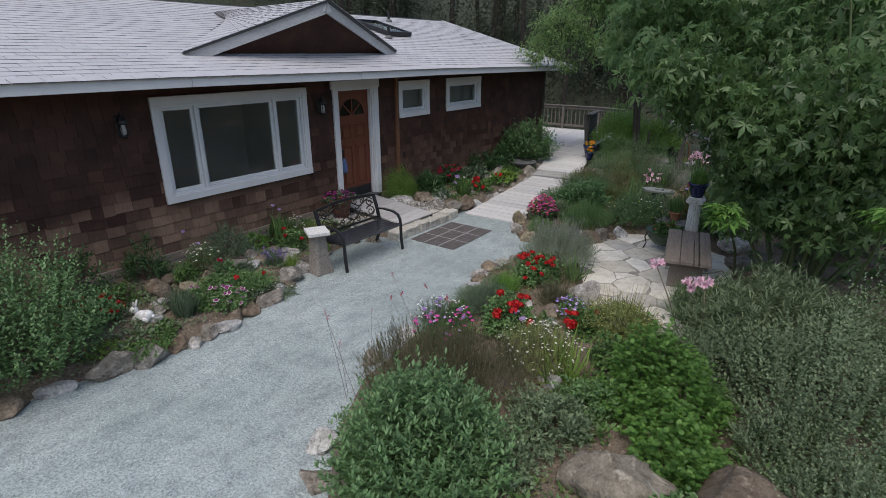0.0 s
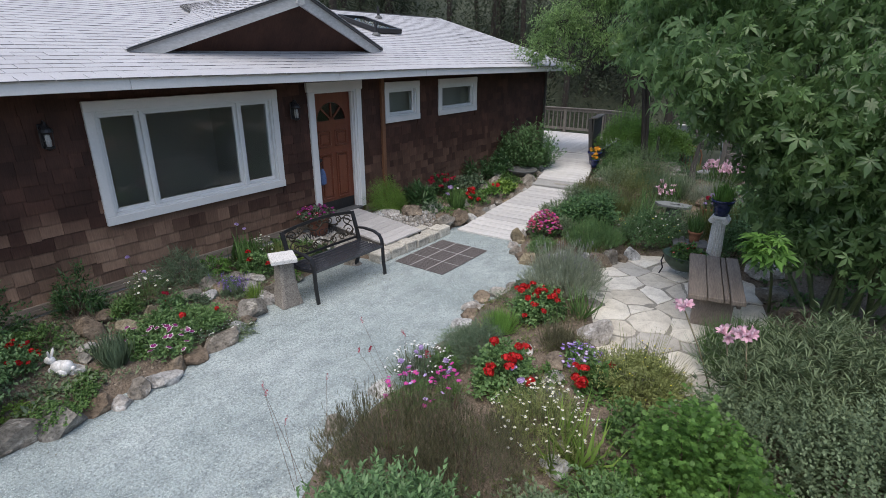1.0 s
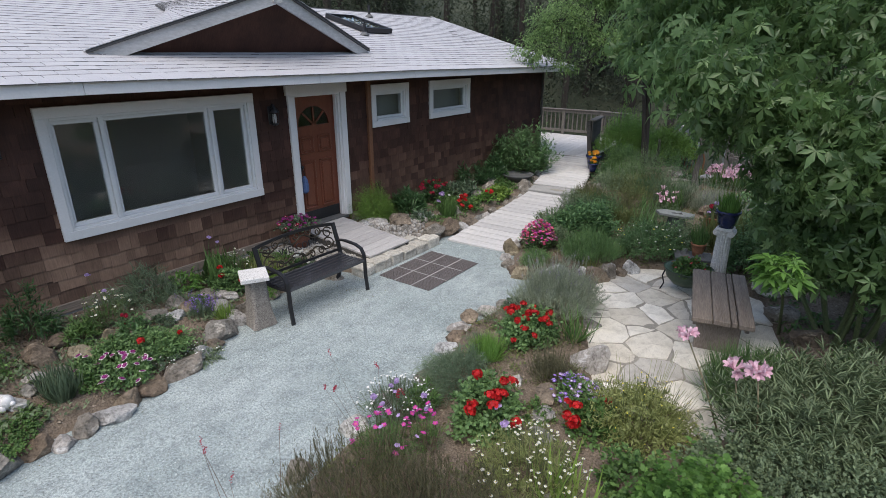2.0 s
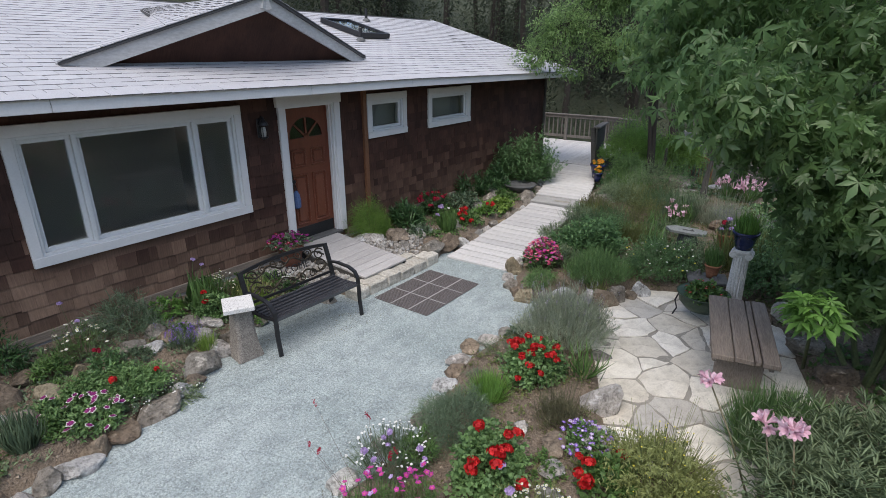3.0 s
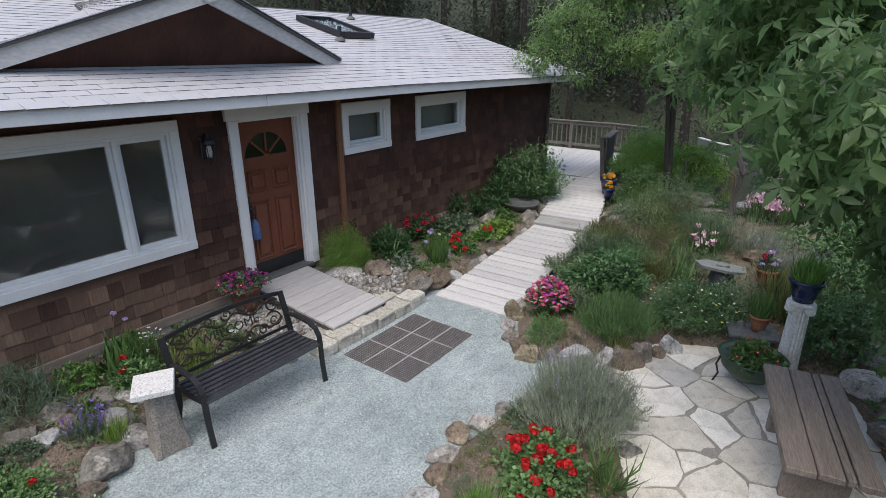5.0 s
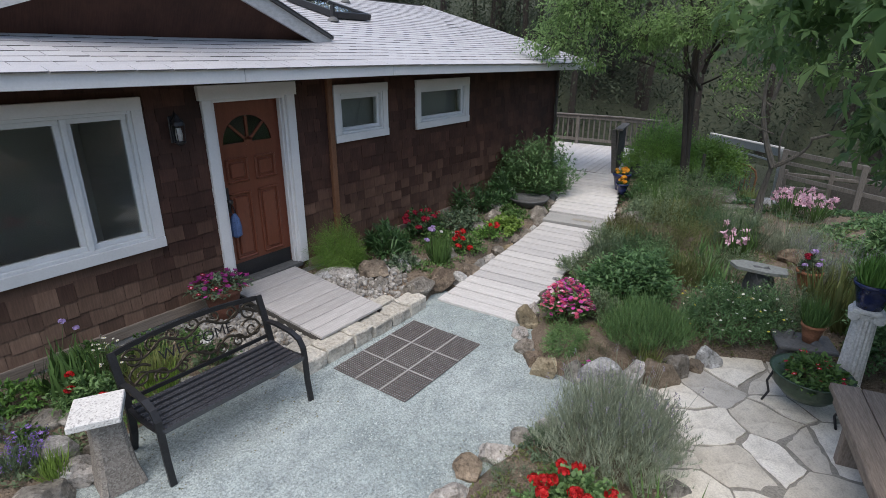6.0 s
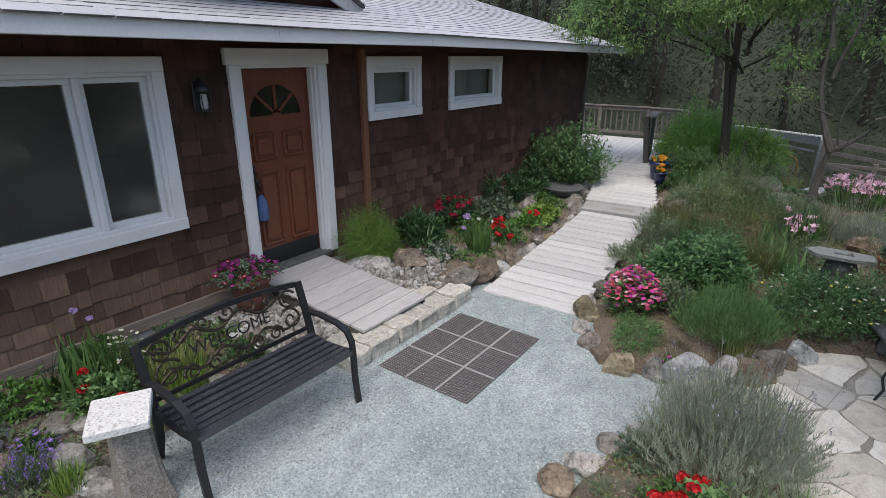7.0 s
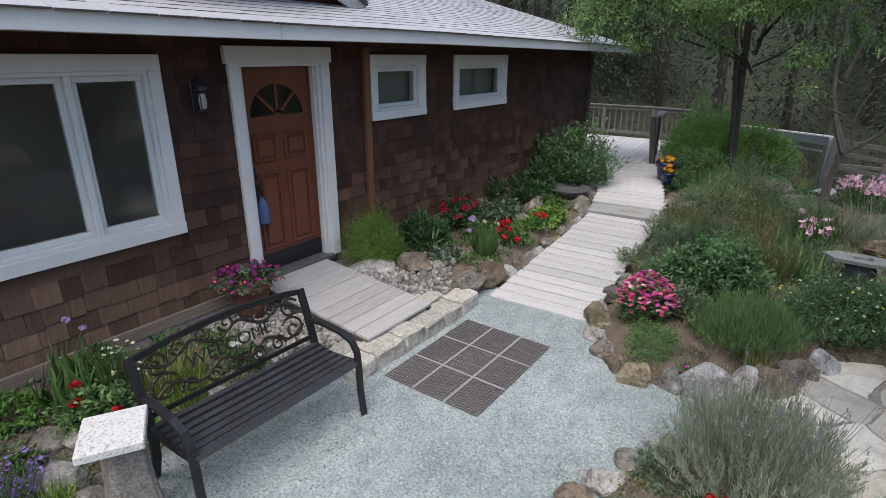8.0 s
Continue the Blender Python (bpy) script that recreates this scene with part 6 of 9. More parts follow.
def spiral(cu, cw, r0_, turns, a0, hand, n=22):
    pts_ = []
    for i in range(n):
        t = i / (n - 1)
        a = a0 + hand * turns * 2 * math.pi * t
        r = r0_ * (1 - 0.8 * t)
        pts_.append(on_back(cu + r * math.cos(a) / HALF, cw + r * math.sin(a) / 0.4))
    return pts_


SCROLLS = [(-0.8, 0.32, 0.1, 1.4, 0.5, 1), (-0.82, 0.72, 0.085, 1.4, 2.5, -1), (-0.56, 0.82, 0.06, 1.5, 1.0, 1), (-0.55, 0.17, 0.06, 1.5, 3.6, -1), (-0.3, 0.86, 0.055, 1.4, 0.0, -1), (-0.28, 0.15, 0.055, 1.4, 0.4, 1), (0.0, 0.87, 0.06, 1.3, 3.3, 1), (0.02, 0.14, 0.055, 1.4, 2.4, -1),
           (0.3, 0.86, 0.055, 1.4, 3.0, 1), (0.28, 0.15, 0.055, 1.4, 2.8, -1), (0.56, 0.82, 0.06, 1.5, 2.2, -1), (0.55, 0.17, 0.06, 1.5, 6.0, 1), (0.8, 0.32, 0.1, 1.4, 2.6, -1), (0.82, 0.72, 0.085, 1.4, 0.6, 1)]
for sc in SCROLLS:
    bm = bmesh.new()
    tube(bm, spiral(*sc), 0.0105, 6, 0.007)
    part("scroll", bm, M["bronze"], bench, "cast scroll with worn bronze highlights")
for w0, ph in ((0.74, 0.0), (0.25, math.pi)):
    bm = bmesh.new()
    tube(bm, [on_back(u / 20, w0 + 0.09 * math.sin(u / 20 * 11 + ph)) for u in range(-19, 20)], 0.011, 6)
    part("vine", bm, M["bronze"], bench, "cast wavy vine")
txt = bpy.data.curves.new("welcome", "FONT")
txt.body, txt.size, txt.extrude, txt.align_x, txt.align_y, txt.offset = "WELCOME", 0.125, 0.004, "CENTER", "CENTER", -0.0015
txt_ob = bpy.data.objects.new("welcome", txt)
scene.collection.objects.link(txt_ob)
bpy.context.view_layer.update()
tm = bpy.data.meshes.new_from_object(txt_ob.evaluated_get(bpy.context.evaluated_depsgraph_get()))
bpy.data.objects.remove(txt_ob)
mid = on_back(0, 0.5)
letters = link_mesh("lettering", tm, M["black"], bench, "cast letters WELCOME", Matrix.Translation(mid) @ pose(0, 0, 0, 0, -16, 0) @ pose(0, 0, 0, 90, 0, 90))

# ---- concrete pedestal table ----
ped = thing("pedestal_table", -5.68, 4.79, 0.0, "small concrete pedestal with a pale terrazzo square top", "pedestal", rz=-8)
bm = bmesh.new()
sec = [(0.0, 0.135), (0.05, 0.13), (0.3, 0.105), (0.6, 0.09)]
rings = []
for z, h in sec:
    c = h * 0.28
    rings.append([bm.verts.new((x, y, z)) for x, y in ((h, -h + c), (h, h - c), (h - c, h), (-h + c, h), (-h, h - c), (-h, -h + c), (-h + c, -h), (h - c, -h))])
for a, b in zip(rings, rings[1:]):
    for j in range(8):
        bm.faces.new((a[j], a[(j + 1) % 8], b[(j + 1) % 8], b[j]))
bm.faces.new(rings[-1]), bm.faces.new(rings[0][::-1])
part("pedestal_body", bm, M["aggregate"], ped, "brown-grey exposed aggregate concrete")
for k in range(4):
    bm = bmesh.new()
    tube(bm, [(0.1, -0.1, 0.0), (0.115, -0.115, 0.005), (0.09, -0.09, 0.16), (0.08, -0.08, 0.3)], 0.04, 6, 0.02)
    part("corner_foot", bm, M["aggregate"], ped, "", pose(0, 0, 0, 0, 0, 90 * k))
part("top_slab", boxed(-0.165, 0.165, -0.15, 0.15, 0.6, 0.65, 0.006), M["terrazzo"], ped, "pale speckled terrazzo slab", pose(0.04, -0.03, 0, 0, 0, -21))

# ---- wooden bench on the patio ----
wb = thing("plank_bench", -1.41, 7.59, 0.02, "low weathered brown plank bench on slab legs", "bench", rz=-0.0)
ang = math.degrees(math.atan2(8.2 - 6.86, -1.79 + 1.5)) - 90
rot = pose(0, 0, 0, 0, 0, ang)
for x0, x1, l in ((-0.27, -0.085, 0.69), (-0.078, 0.075, 0.68), (0.085, 0.135, 0.67), (0.148, 0.285, 0.69)):
    bm = boxed(x0, x1, -l, l, 0.43, 0.485, 0.008)
    bmesh.ops.subdivide_edges(bm, edges=[e for e in bm.edges if abs((e.verts[0].co - e.verts[1].co).y) > 0.8], cuts=7)
    for v in bm.verts:
        v.co.z += 0.006 * noise.noise(Vector((v.co.x * 8, v.co.y * 3, 0)))
        v.co.x += 0.004 * noise.noise(Vector((v.co.x * 8, v.co.y * 5, 4)))
    part("seat_plank", bm, M["benchwood"], wb, "", rot)
for y in (-0.38, 0.4):
    part("slab_leg", boxed(-0.2, 0.21, y - 0.04, y + 0.04, -0.02, 0.43, 0.008), M["benchwood"], wb, "", rot)
part("edge_rail", boxed(-0.25, -0.203, -0.6, 0.6, 0.36, 0.427, 0.006), M["benchwood"], wb, "", rot)
part("edge_rail", boxed(0.213, 0.255, -0.6, 0.6, 0.36, 0.427, 0.006), M["benchwood"], wb, "", rot)

# ---- fluted column with a blue pot ----
col = thing("garden_column", -1.66, 9.0, 0.02, "short white fluted plaster column with a scrolled capital", "column")
bm = bmesh.new()
rings = []
for z, rr_ in ((0.08, 0.105), (0.12, 0.1), (0.74, 0.085)):
    rings.append([bm.verts.new(((rr_ - (0.012 if j % 3 == 0 else 0)) * math.cos(2 * math.pi * j / 48), (rr_ - (0.012 if j % 3 == 0 else 0)) * math.sin(2 * math.pi * j / 48), z)) for j in range(48)])
for a, b in zip(rings, rings[1:]):
    for j in range(48):
        bm.faces.new((a[j], a[(j + 1) % 48], b[(j + 1) % 48], b[j]))
bm.faces.new(rings[0][::-1]), bm.faces.new(rings[-1])
part("shaft", bm, M["plaster"], col)
part("base", lathe([(0.14, 0), (0.14, 0.04), (0.12, 0.06), (0.115, 0.08)], 24), M["plaster"], col)
part("capital", boxed(-0.1, 0.1, -0.1, 0.1, 0.79, 0.83, 0.008), M["plaster"], col)
part("echinus", lathe([(0.085, 0.74), (0.095, 0.77), (0.105, 0.79)], 24), M["plaster"], col)
for sx_ in (-1, 1):
    part("volute", lathe([(0.012, -0.095), (0.042, -0.09), (0.042, 0.09), (0.012, 0.095)], 16), M["plaster"], col, "", pose(sx_ * 0.085, 0, 0.765, 90, 0, 0))


def pot(name, x, y, z, r, h, mat_key, label, rim=True, group=""):
    p = thing(name, x, y, z, label, "plant pot", group)
    wall_t = r * 0.12
    prof = [(r * 0.62, 0), (r * 0.8, h * 0.45), (r * 0.95, h * 0.84)]
    if rim:
        prof += [(r * 1.04, h * 0.85), (r * 1.06, h), (r * 0.94, h), (r * 0.9, h * 0.85)]
    else:
        prof += [(r, h), (r * 0.93, h), (r * 0.88, h * 0.85)]
    part("pot", lathe(prof, 24), M[mat_key], p, "", None, True)
    part("soil", lathe([(r * 0.9, h * 0.8), (0.001, h * 0.86)], 20), M["soil"], p)
    return p


# ---- plants ----
plant_seed = [100]


def nseed():
    plant_seed[0] += 1
    return plant_seed[0]


def stems_of(p, n, h, spread, mat=None, base=0.06, rad=0.004):
    d, tips = stalks(nseed(), n, h, spread, base, rad)
    put("stem_growth", d, mat or M["stem"], p)["kind"] = "stuff"
    return tips


def bush(x, y, radii, n, shp, size, mat, label, category="bush", name="bush", wide=1.0, z=None, droop=0.25, hollow=0.45, group="", lumps=7, stem=True, upright=None):
    p = thing(name, x, y, soil_z(x, y) - 0.01 if z is None else z, label, category, group, rz=random.uniform(0, 360))
    if upright:
        put("foliage", shoots(nseed(), radii, n, shp, size, wide, *upright), L[mat], p)
    else:
        put("foliage", mound(nseed(), radii, n, shp, size, wide, droop, hollow, lumps), L[mat], p)
    if stem:
        stems_of(p, 14, radii[2] * 0.7, 0.8 * radii[0] / max(radii[2], 0.05), M["drystem"], 0.05, 0.005)
    return p


def grass(x, y, n, length, spread, mat, label, base=0.08, shp=BLADE, wide=1.0, name="grass_tuft", category="grass", lean=0.5, z=None, group=""):
    p = thing(name, x, y, soil_z(x, y) - 0.01 if z is None else z, label, category, group)
    put("foliage", tuft(nseed(), n, length, spread, base, shp, wide, lean), L[mat], p)["kind"] = "stuff"
    return p


HEADS = {}
PETUNIA = rosette(5, 0.2, 0.1)


def head_mesh(kind, mat):
    """Shared flower meshes, three of a kind."""
    key = (kind, mat)
    if key not in HEADS:
        made = []
        for k in range(3):
            s = 900 + 7 * k + len(HEADS)
            if kind == "ball":
                d = cluster(s, 26, 0.034, ROSE5, 0.018, 0.6)
            elif kind == "wide":
                d = cluster(s, 36, 0.055, ROSE5, 0.024, 0.5)
            elif kind == "open":
                r = rng(s)
                d = leaves(ROSE5, np.zeros((1, 3)), np.array([[1.0, 0, 0]]), np.array([[0, 0, 1.0]]), np.array([0.033]))
            elif kind == "petunia":
                d = leaves(PETUNIA, np.zeros((1, 3)), np.array([[1.0, 0, 0]]), np.array([[0, 0, 1.0]]), np.array([0.036]))
            elif kind == "daisy":
                d = leaves(DAISY, np.zeros((1, 3)), np.array([[1.0, 0, 0]]), np.array([[0, 0, 1.0]]), np.array([0.014]))
            elif kind == "trumpet":
                r = rng(s)
                n = 6
                a = np.linspace(0, 2 * np.pi, n, endpoint=False) + r.uniform(0, 1)
                q = np.stack([np.cos(a) * 0.42, np.sin(a) * 0.42, np.ones(n) * 0.9], 1)
                d = leaves(OVAL, np.zeros((n, 3)), q, np.stack([-np.cos(a), -np.sin(a), np.ones(n) * 0.4], 1), np.full(n, 0.08) * r.uniform(0.85, 1.15, n), 0.85)
            elif kind == "lily":
                # a trumpet: six petals rise along a narrow throat and flare back at the lip
                r = rng(s)
                n, vs_, fs_ = 6, [], []
                prof = ((0.0, 0.006, 0.005), (0.05, 0.012, 0.01), (0.085, 0.024, 0.02), (0.108, 0.044, 0.018), (0.112, 0.066, 0.004))
                for k2 in range(n):
                    a = 2 * np.pi * k2 / n
                    lf = r.uniform(0.88, 1.12)
                    base = len(vs_)
                    for hz, rad, half in prof:
                        for sd in (-1, 0, 1):
                            rr3 = rad * lf - (0.004 if sd == 0 else 0)
                            vs_.append((rr3 * math.cos(a) - sd * half * math.sin(a), rr3 * math.sin(a) + sd * half * math.cos(a), hz * lf))
                    for i2 in range(len(prof) - 1):
                        for j2 in range(2):
                            b0 = base + i2 * 3 + j2
                            fs_ += [(b0, b0 + 1, b0 + 4), (b0, b0 + 4, b0 + 3)]
                d = (np.array(vs_), np.array(fs_))
            elif kind == "spike":
                r = rng(s)
                n = 22
                zz = np.linspace(0, 0.075, n)
                a = r.uniform(0, 6.28, n)
                q = np.stack([np.cos(a), np.sin(a), 0.5 * np.ones(n)], 1)
                d = leaves(ROUND, np.stack([0.003 * np.cos(a), 0.003 * np.sin(a), zz], 1), q, np.stack([np.zeros(n), np.zeros(n), np.ones(n)], 1), np.full(n, 0.014))
            made.append(arr_mesh("flower", *d))
        for me in made:
            me.materials.append(L[mat])
        HEADS[key] = made
    return HEADS[key]


EYES = {}


def blooms(p, places, kind, mat, label="", scale=1.0, tilt=25, eye=None, seed=0):
    r = random.Random(len(places) * 31 + seed + len(HEADS))
    for q in places:
        me = r.choice(head_mesh(kind, mat))
        s = scale * r.uniform(0.8, 1.2)
        ob = link_mesh("flower", me, None, p, label, pose(q[0], q[1], q[2], r.uniform(-tilt, tilt), r.uniform(-tilt, tilt), r.uniform(0, 360)) @ Matrix.Scale(s, 4))
        if eye:
            if (kind, eye) not in EYES:
                EYES[kind, eye] = arr_mesh("flower_eye", *leaves(DAISY, np.zeros((1, 3)), np.array([[1.0, 0, 0]]), np.array([[0, 0, 1.0]]), np.array([0.027 if kind == "petunia" else 0.013 if kind == "open" else 0.005])))
                EYES[kind, eye].materials.append(L[eye])
            link_mesh("flower_eye", EYES[kind, eye], None, ob, "", pose(0, 0, 0.006 if kind in ("open", "petunia") else 0.003))


def top_places(n, radii, seed, lift=0.02, grow=1.0):
    """Places over the top of a mound, for flowers."""
    r = rng(seed)
    a = r.uniform(0, 2 * np.pi, n)
    q = r.random(n) ** 0.5 * 0.92
    x, y = np.cos(a) * q * radii[0], np.sin(a) * q * radii[1]
    z = radii[2] * np.sqrt(np.clip(1 - q * q, 0.05, 1)) * 0.92 * grow * r.uniform(0.78, 1.12, n) + lift
    return np.stack([x, y, z], 1)


def flowering(x, y, radii, n, shp, size, leaf, flowers, label, category="flowers", name="flowering_plant", wide=1.0, z=None, stalk=0.05, group=""):
    """A leafy mound with flowers over it; flowers: rows of count, kind, petal material, scale, eye."""
    p = bush(x, y, radii, n, shp, size, leaf, label, category, name, wide, z, group=group)
    for i, row in enumerate(flowers):
        cnt, kind, mat_, sc, eye = row
        pl = top_places(cnt, radii, nseed(), stalk)
        blooms(p, pl, kind, mat_, "", sc, 28, eye, i)
        if stalk > 0.03:
            tri = np.array([(1, 0, 0), (-0.5, 0.87, 0), (-0.5, -0.87, 0)]) * 0.0025
            v = np.concatenate([(pl * np.array([0.8, 0.8, 0.4]))[:, None] + tri, pl[:, None] + tri], 1)
            t = np.array([(0, 1, 4), (0, 4, 3), (1, 2, 5), (1, 5, 4), (2, 0, 3), (2, 3, 5)])
            put("stem_growth", (v.reshape(-1, 3), (t[None] + (np.arange(cnt) * 6)[:, None, None]).reshape(-1, 3)), M["stem"], p)["kind"] = "stuff"
    return p


def spikes(x, y, n, h, spread, leaf, bloom, label, name="lavender", base=0.1, leafn=1600, leafsize=0.06, z=None, radii=None, every=1, upright=False):
    """An upright herb: fine leaves below, thin stalks with a flower spike each."""
    p = thing(name, x, y, soil_z(x, y) - 0.01 if z is None else z, label, "herb")
    rd_ = radii or (h * spread * 1.0, h * spread * 1.0, h * 0.7)
    fol = shoots(nseed(), rd_, leafn, NEEDLE, leafsize, 1.5, 24, 0.45, 0.3, 1.5) if upright else mound(nseed(), rd_, leafn, NEEDLE, leafsize, 1.6, -0.5, 0.15)
    put("foliage", fol, L[leaf], p)
    d, tips = stalks(nseed(), n, h, spread, base, 0.0022)
    put("stem_growth", d, L[leaf], p)["kind"] = "stuff"
    r = rng(nseed())
    if bloom:
        k = 9
        tp = np.repeat(tips[::every], k, 0) + np.concatenate([r.normal(size=(len(tips[::every]) * k, 2)) * 0.005, -np.tile(np.linspace(0, 0.055, k), len(tips[::every]))[:, None]], 1)
        q = unit(r.normal(size=tp.shape) + np.array([0, 0, 0.5]))
        ob = put("bloom", leaves(ROUND, tp, q, unit(r.normal(size=tp.shape)), np.full(len(tp), 0.011)), L[bloom], p, "small flower spikes")
        ob["kind"] = "stuff"
    return p


# --- bed along the house ---
bush(-6.02, 1.2, (0.9, 0.9, 1.3), 20000, OVAL2, 0.048, "privet", "broad leafy green shrub beside the gravel", upright=(20, 0.45, 0.2, 0.6))
bush(-5.85, 0.3, (0.5, 0.6, 0.7), 9000, OVAL2, 0.04, "privet", "leafy green shrub beside the gravel", upright=(20, 0.45, 0.2, 0.6))
bush(-6.95, 0.75, (0.3, 0.35, 1.75), 500, OVAL, 0.07, "crimson", "slender shrub with dark red leaves by the wall", hollow=0.3)
bush(-6.95, 2.2, (0.3, 0.45, 0.75), 1500, OVAL, 0.045, "dark", "dark green shrub against the house wall")
bush(-7.0, 3.0, (0.24, 0.4, 0.5), 1200, LANCE, 0.08, "dark", "dark green leafy plant against the wall")
flowering(-6.3, 2.05, (0.34, 0.36, 0.34), 3200, OVAL2, 0.04, "privet", [(22, "ball", "red", 0.62, None)], "leafy green plant with small scarlet flowers", stalk=0.04)
grass(-5.72, 2.8, 420, 0.32, 0.55, "greygreen", "dense tuft of dark green chives", 0.1, name="chives", category="herb")
bush(-5.5, 2.32, (0.3, 0.5, 0.08), 3600, ROUND, 0.022, "mid", "low green mat of creeping thyme", "ground cover", "ground_cover", stem=False)
bush(-5.62, 1.85, (0.2, 0.3, 0.06), 1200, ROUND, 0.022, "lime", "low green mat of creeping thyme", "ground cover", "ground_cover", stem=False)
flowering(-5.62, 3.28, (0.26, 0.34, 0.14), 2400, OVAL2, 0.035, "fern", [(20, "petunia", "white", 0.95, "purple")], "petunias with purple and white flowers", stalk=0.05, name="petunias")
flowering(-5.95, 3.1, (0.24, 0.24, 0.15), 1600, OVAL2, 0.035, "fern", [(8, "petunia", "white", 0.9, "purple")], "petunias with purple and white flowers", stalk=0.05, name="petunias")
flowering(-5.85, 3.68, (0.4, 0.44, 0.17), 6500, OVAL2, 0.032, "fern", [(2, "ball", "red", 0.75, None)], "bright green leafy mound with a few red flowers")
flowering(-5.6, 3.95, (0.26, 0.34, 0.14), 4000, OVAL2, 0.02, "sage", [(60, "daisy", "white", 0.7, None)], "low grey-green mat with tiny white flowers", stalk=0.01, name="alyssum")
flowering(-6.2, 3.65, (0.2, 0.22, 0.28), 1200, OVAL2, 0.04, "privet", [(3, "ball", "crimson", 0.6, None)], "leafy plant with dull red flowers")
flowering(-6.75, 3.62, (0.28, 0.32, 0.36), 1000, NEEDLE, 0.06, "mid", [(42, "daisy", "white", 1.1, "yellow")], "white daisies on fine green stems", name="daisies")
bush(-6.9, 4.15, (0.4, 0.45, 0.5), 2600, NEEDLE, 0.09, "greygreen", "loose dark green feathery clump by the wall", hollow=0.3)
bush(-6.95, 4.65, (0.25, 0.3, 0.2), 900, OVAL, 0.045, "bright", "low bright green plant by the wall", stem=False)
spikes(-6.2, 4.38, 60, 0.26, 0.7, "greygreen", "violet", "low violet flowered herb among rocks", "violet_herb", 0.12, 1100, 0.045)
flowering(-6.45, 4.52, (0.14, 0.14, 0.12), 500, OVAL, 0.03, "mid", [(16, "open", "violet", 0.5, "lilac")], "low violet pansies among rocks", stalk=0.02, name="pansies")
grass(-5.95, 4.52, 160, 0.22, 0.9, "lime", "small lime green grass tuft", 0.05)
flowering(-6.55, 4.98, (0.3, 0.26, 0.34), 3500, OVAL2, 0.04, "fern", [(4, "ball", "red", 0.8, None)], "green leafy plant with red flower balls", name="geranium")
grass(-6.75, 4.95, 130, 0.5, 0.6, "mid", "upright green strap leaves", 0.08, STRAP, 0.7)
flowering(-6.72, 5.22, (0.2, 0.2, 0.42), 600, NEEDLE, 0.06, "mid", [(36, "daisy", "white", 1.1, "yellow")], "white daisies on fine stems behind the bench", name="daisies")
p = thing("verbena", -7.02, 4.9, soil_z(-7.02, 4.9), "tall thin verbena with lilac flower heads", "flowers")
tips = stems_of(p, 2, 0.56, 0.5, None, 0.1, 0.004)
blooms(p, tips, "ball", "lilac", "", 0.7)
p = thing("verbena", -7.0, 3.75, soil_z(-7.0, 3.75), "tall thin verbena with lilac flower heads", "flowers")
tips = stems_of(p, 2, 0.42, 0.5, None, 0.1, 0.004)
blooms(p, tips, "ball", "lilac", "", 0.65)
grass(-6.6, 5.5, 260, 0.3, 1.2, "straw", "pale loose grass behind the bench", 0.16)
grass(-6.35, 5.45, 240, 0.24, 1.2, "lime", "green loose grass behind the bench", 0.14)
bush(-6.9, 5.6, (0.25, 0.35, 0.2), 700, OVAL, 0.05, "mid", "low green plant by the wall", stem=False)
flowering(-6.4, 6.02, (0.16, 0.2, 0.2), 900, OVAL, 0.03, "dark", [(6, "ball", "white", 0.7, None)], "small dark bush with white flowers")
bush(-6.75, 6.0, (0.2, 0.2, 0.14), 500, OVAL, 0.04, "mid", "low green plant by the wall", stem=False)

planter = pot("terracotta_planter", -7.02, 6.5, soil_z(-7.02, 6.5), 0.19, 0.36, "old_terracotta", "large dark terracotta pot beside the front door")
flowering(-7.02, 6.5, (0.33, 0.33, 0.2), 1200, OVAL, 0.04, "greygreen", [(54, "open", "purple", 0.85, None), (16, "open", "crimson", 0.8, "palepink"), (6, "open", "magenta", 0.75, None)], "purple and pink petunias spilling from the pot", z=soil_z(-7.02, 6.5) + 0.3, name="petunias", stalk=0.02)

# --- bed between the wall and the boardwalk ---
bush(-6.98, 8.18, (0.46, 0.44, 0.66), 22000, NEEDLE, 0.05, "fennel", "feathery bright green fennel clump by the door", "herb", "fennel", 0.8, droop=0.5, hollow=0.25, lumps=5)
bush(-6.85, 8.95, (0.34, 0.5, 0.42), 1500, LANCE, 0.14, "dark", "dark green strap-leaved clump", wide=0.8)
bush(-6.45, 8.72, (0.24, 0.28, 0.16), 900, OVAL, 0.05, "greygreen", "low grey-green herb on soil", stem=False)
flowering(-6.95, 9.75, (0.3, 0.4, 0.45), 1500, OVAL, 0.055, "dark", [(15, "wide", "crimson", 0.85, None)], "dark leafy plant with crimson flowers against the wall")
flowering(-6.5, 9.6, (0.3, 0.35, 0.26), 1300, OVAL, 0.05, "mid", [(5, "ball", "lilac", 0.85, None), (4, "ball", "white", 0.8, None)], "leafy green plant with lilac and white heads")
grass(-6.15, 9.15, 420, 0.36, 0.5, "mid", "upright bright green chive tuft with red flowers", 0.1, name="chives", category="herb")
flowering(-6.1, 9.75, (0.24, 0.3, 0.26), 1100, OVAL, 0.045, "mid", [(7, "ball", "red", 1.0, None)], "green leafy plant with red flower balls", name="geranium")
flowering(-6.1, 10.3, (0.2, 0.25, 0.24), 800, OVAL, 0.045, "bright", [(4, "ball", "red", 1.0, None)], "green leafy plant with red flower balls", name="geranium")
bush(-6.15, 10.85, (0.26, 0.4, 0.2), 1200, ROUND, 0.06, "lime", "low lime green leafy plant")
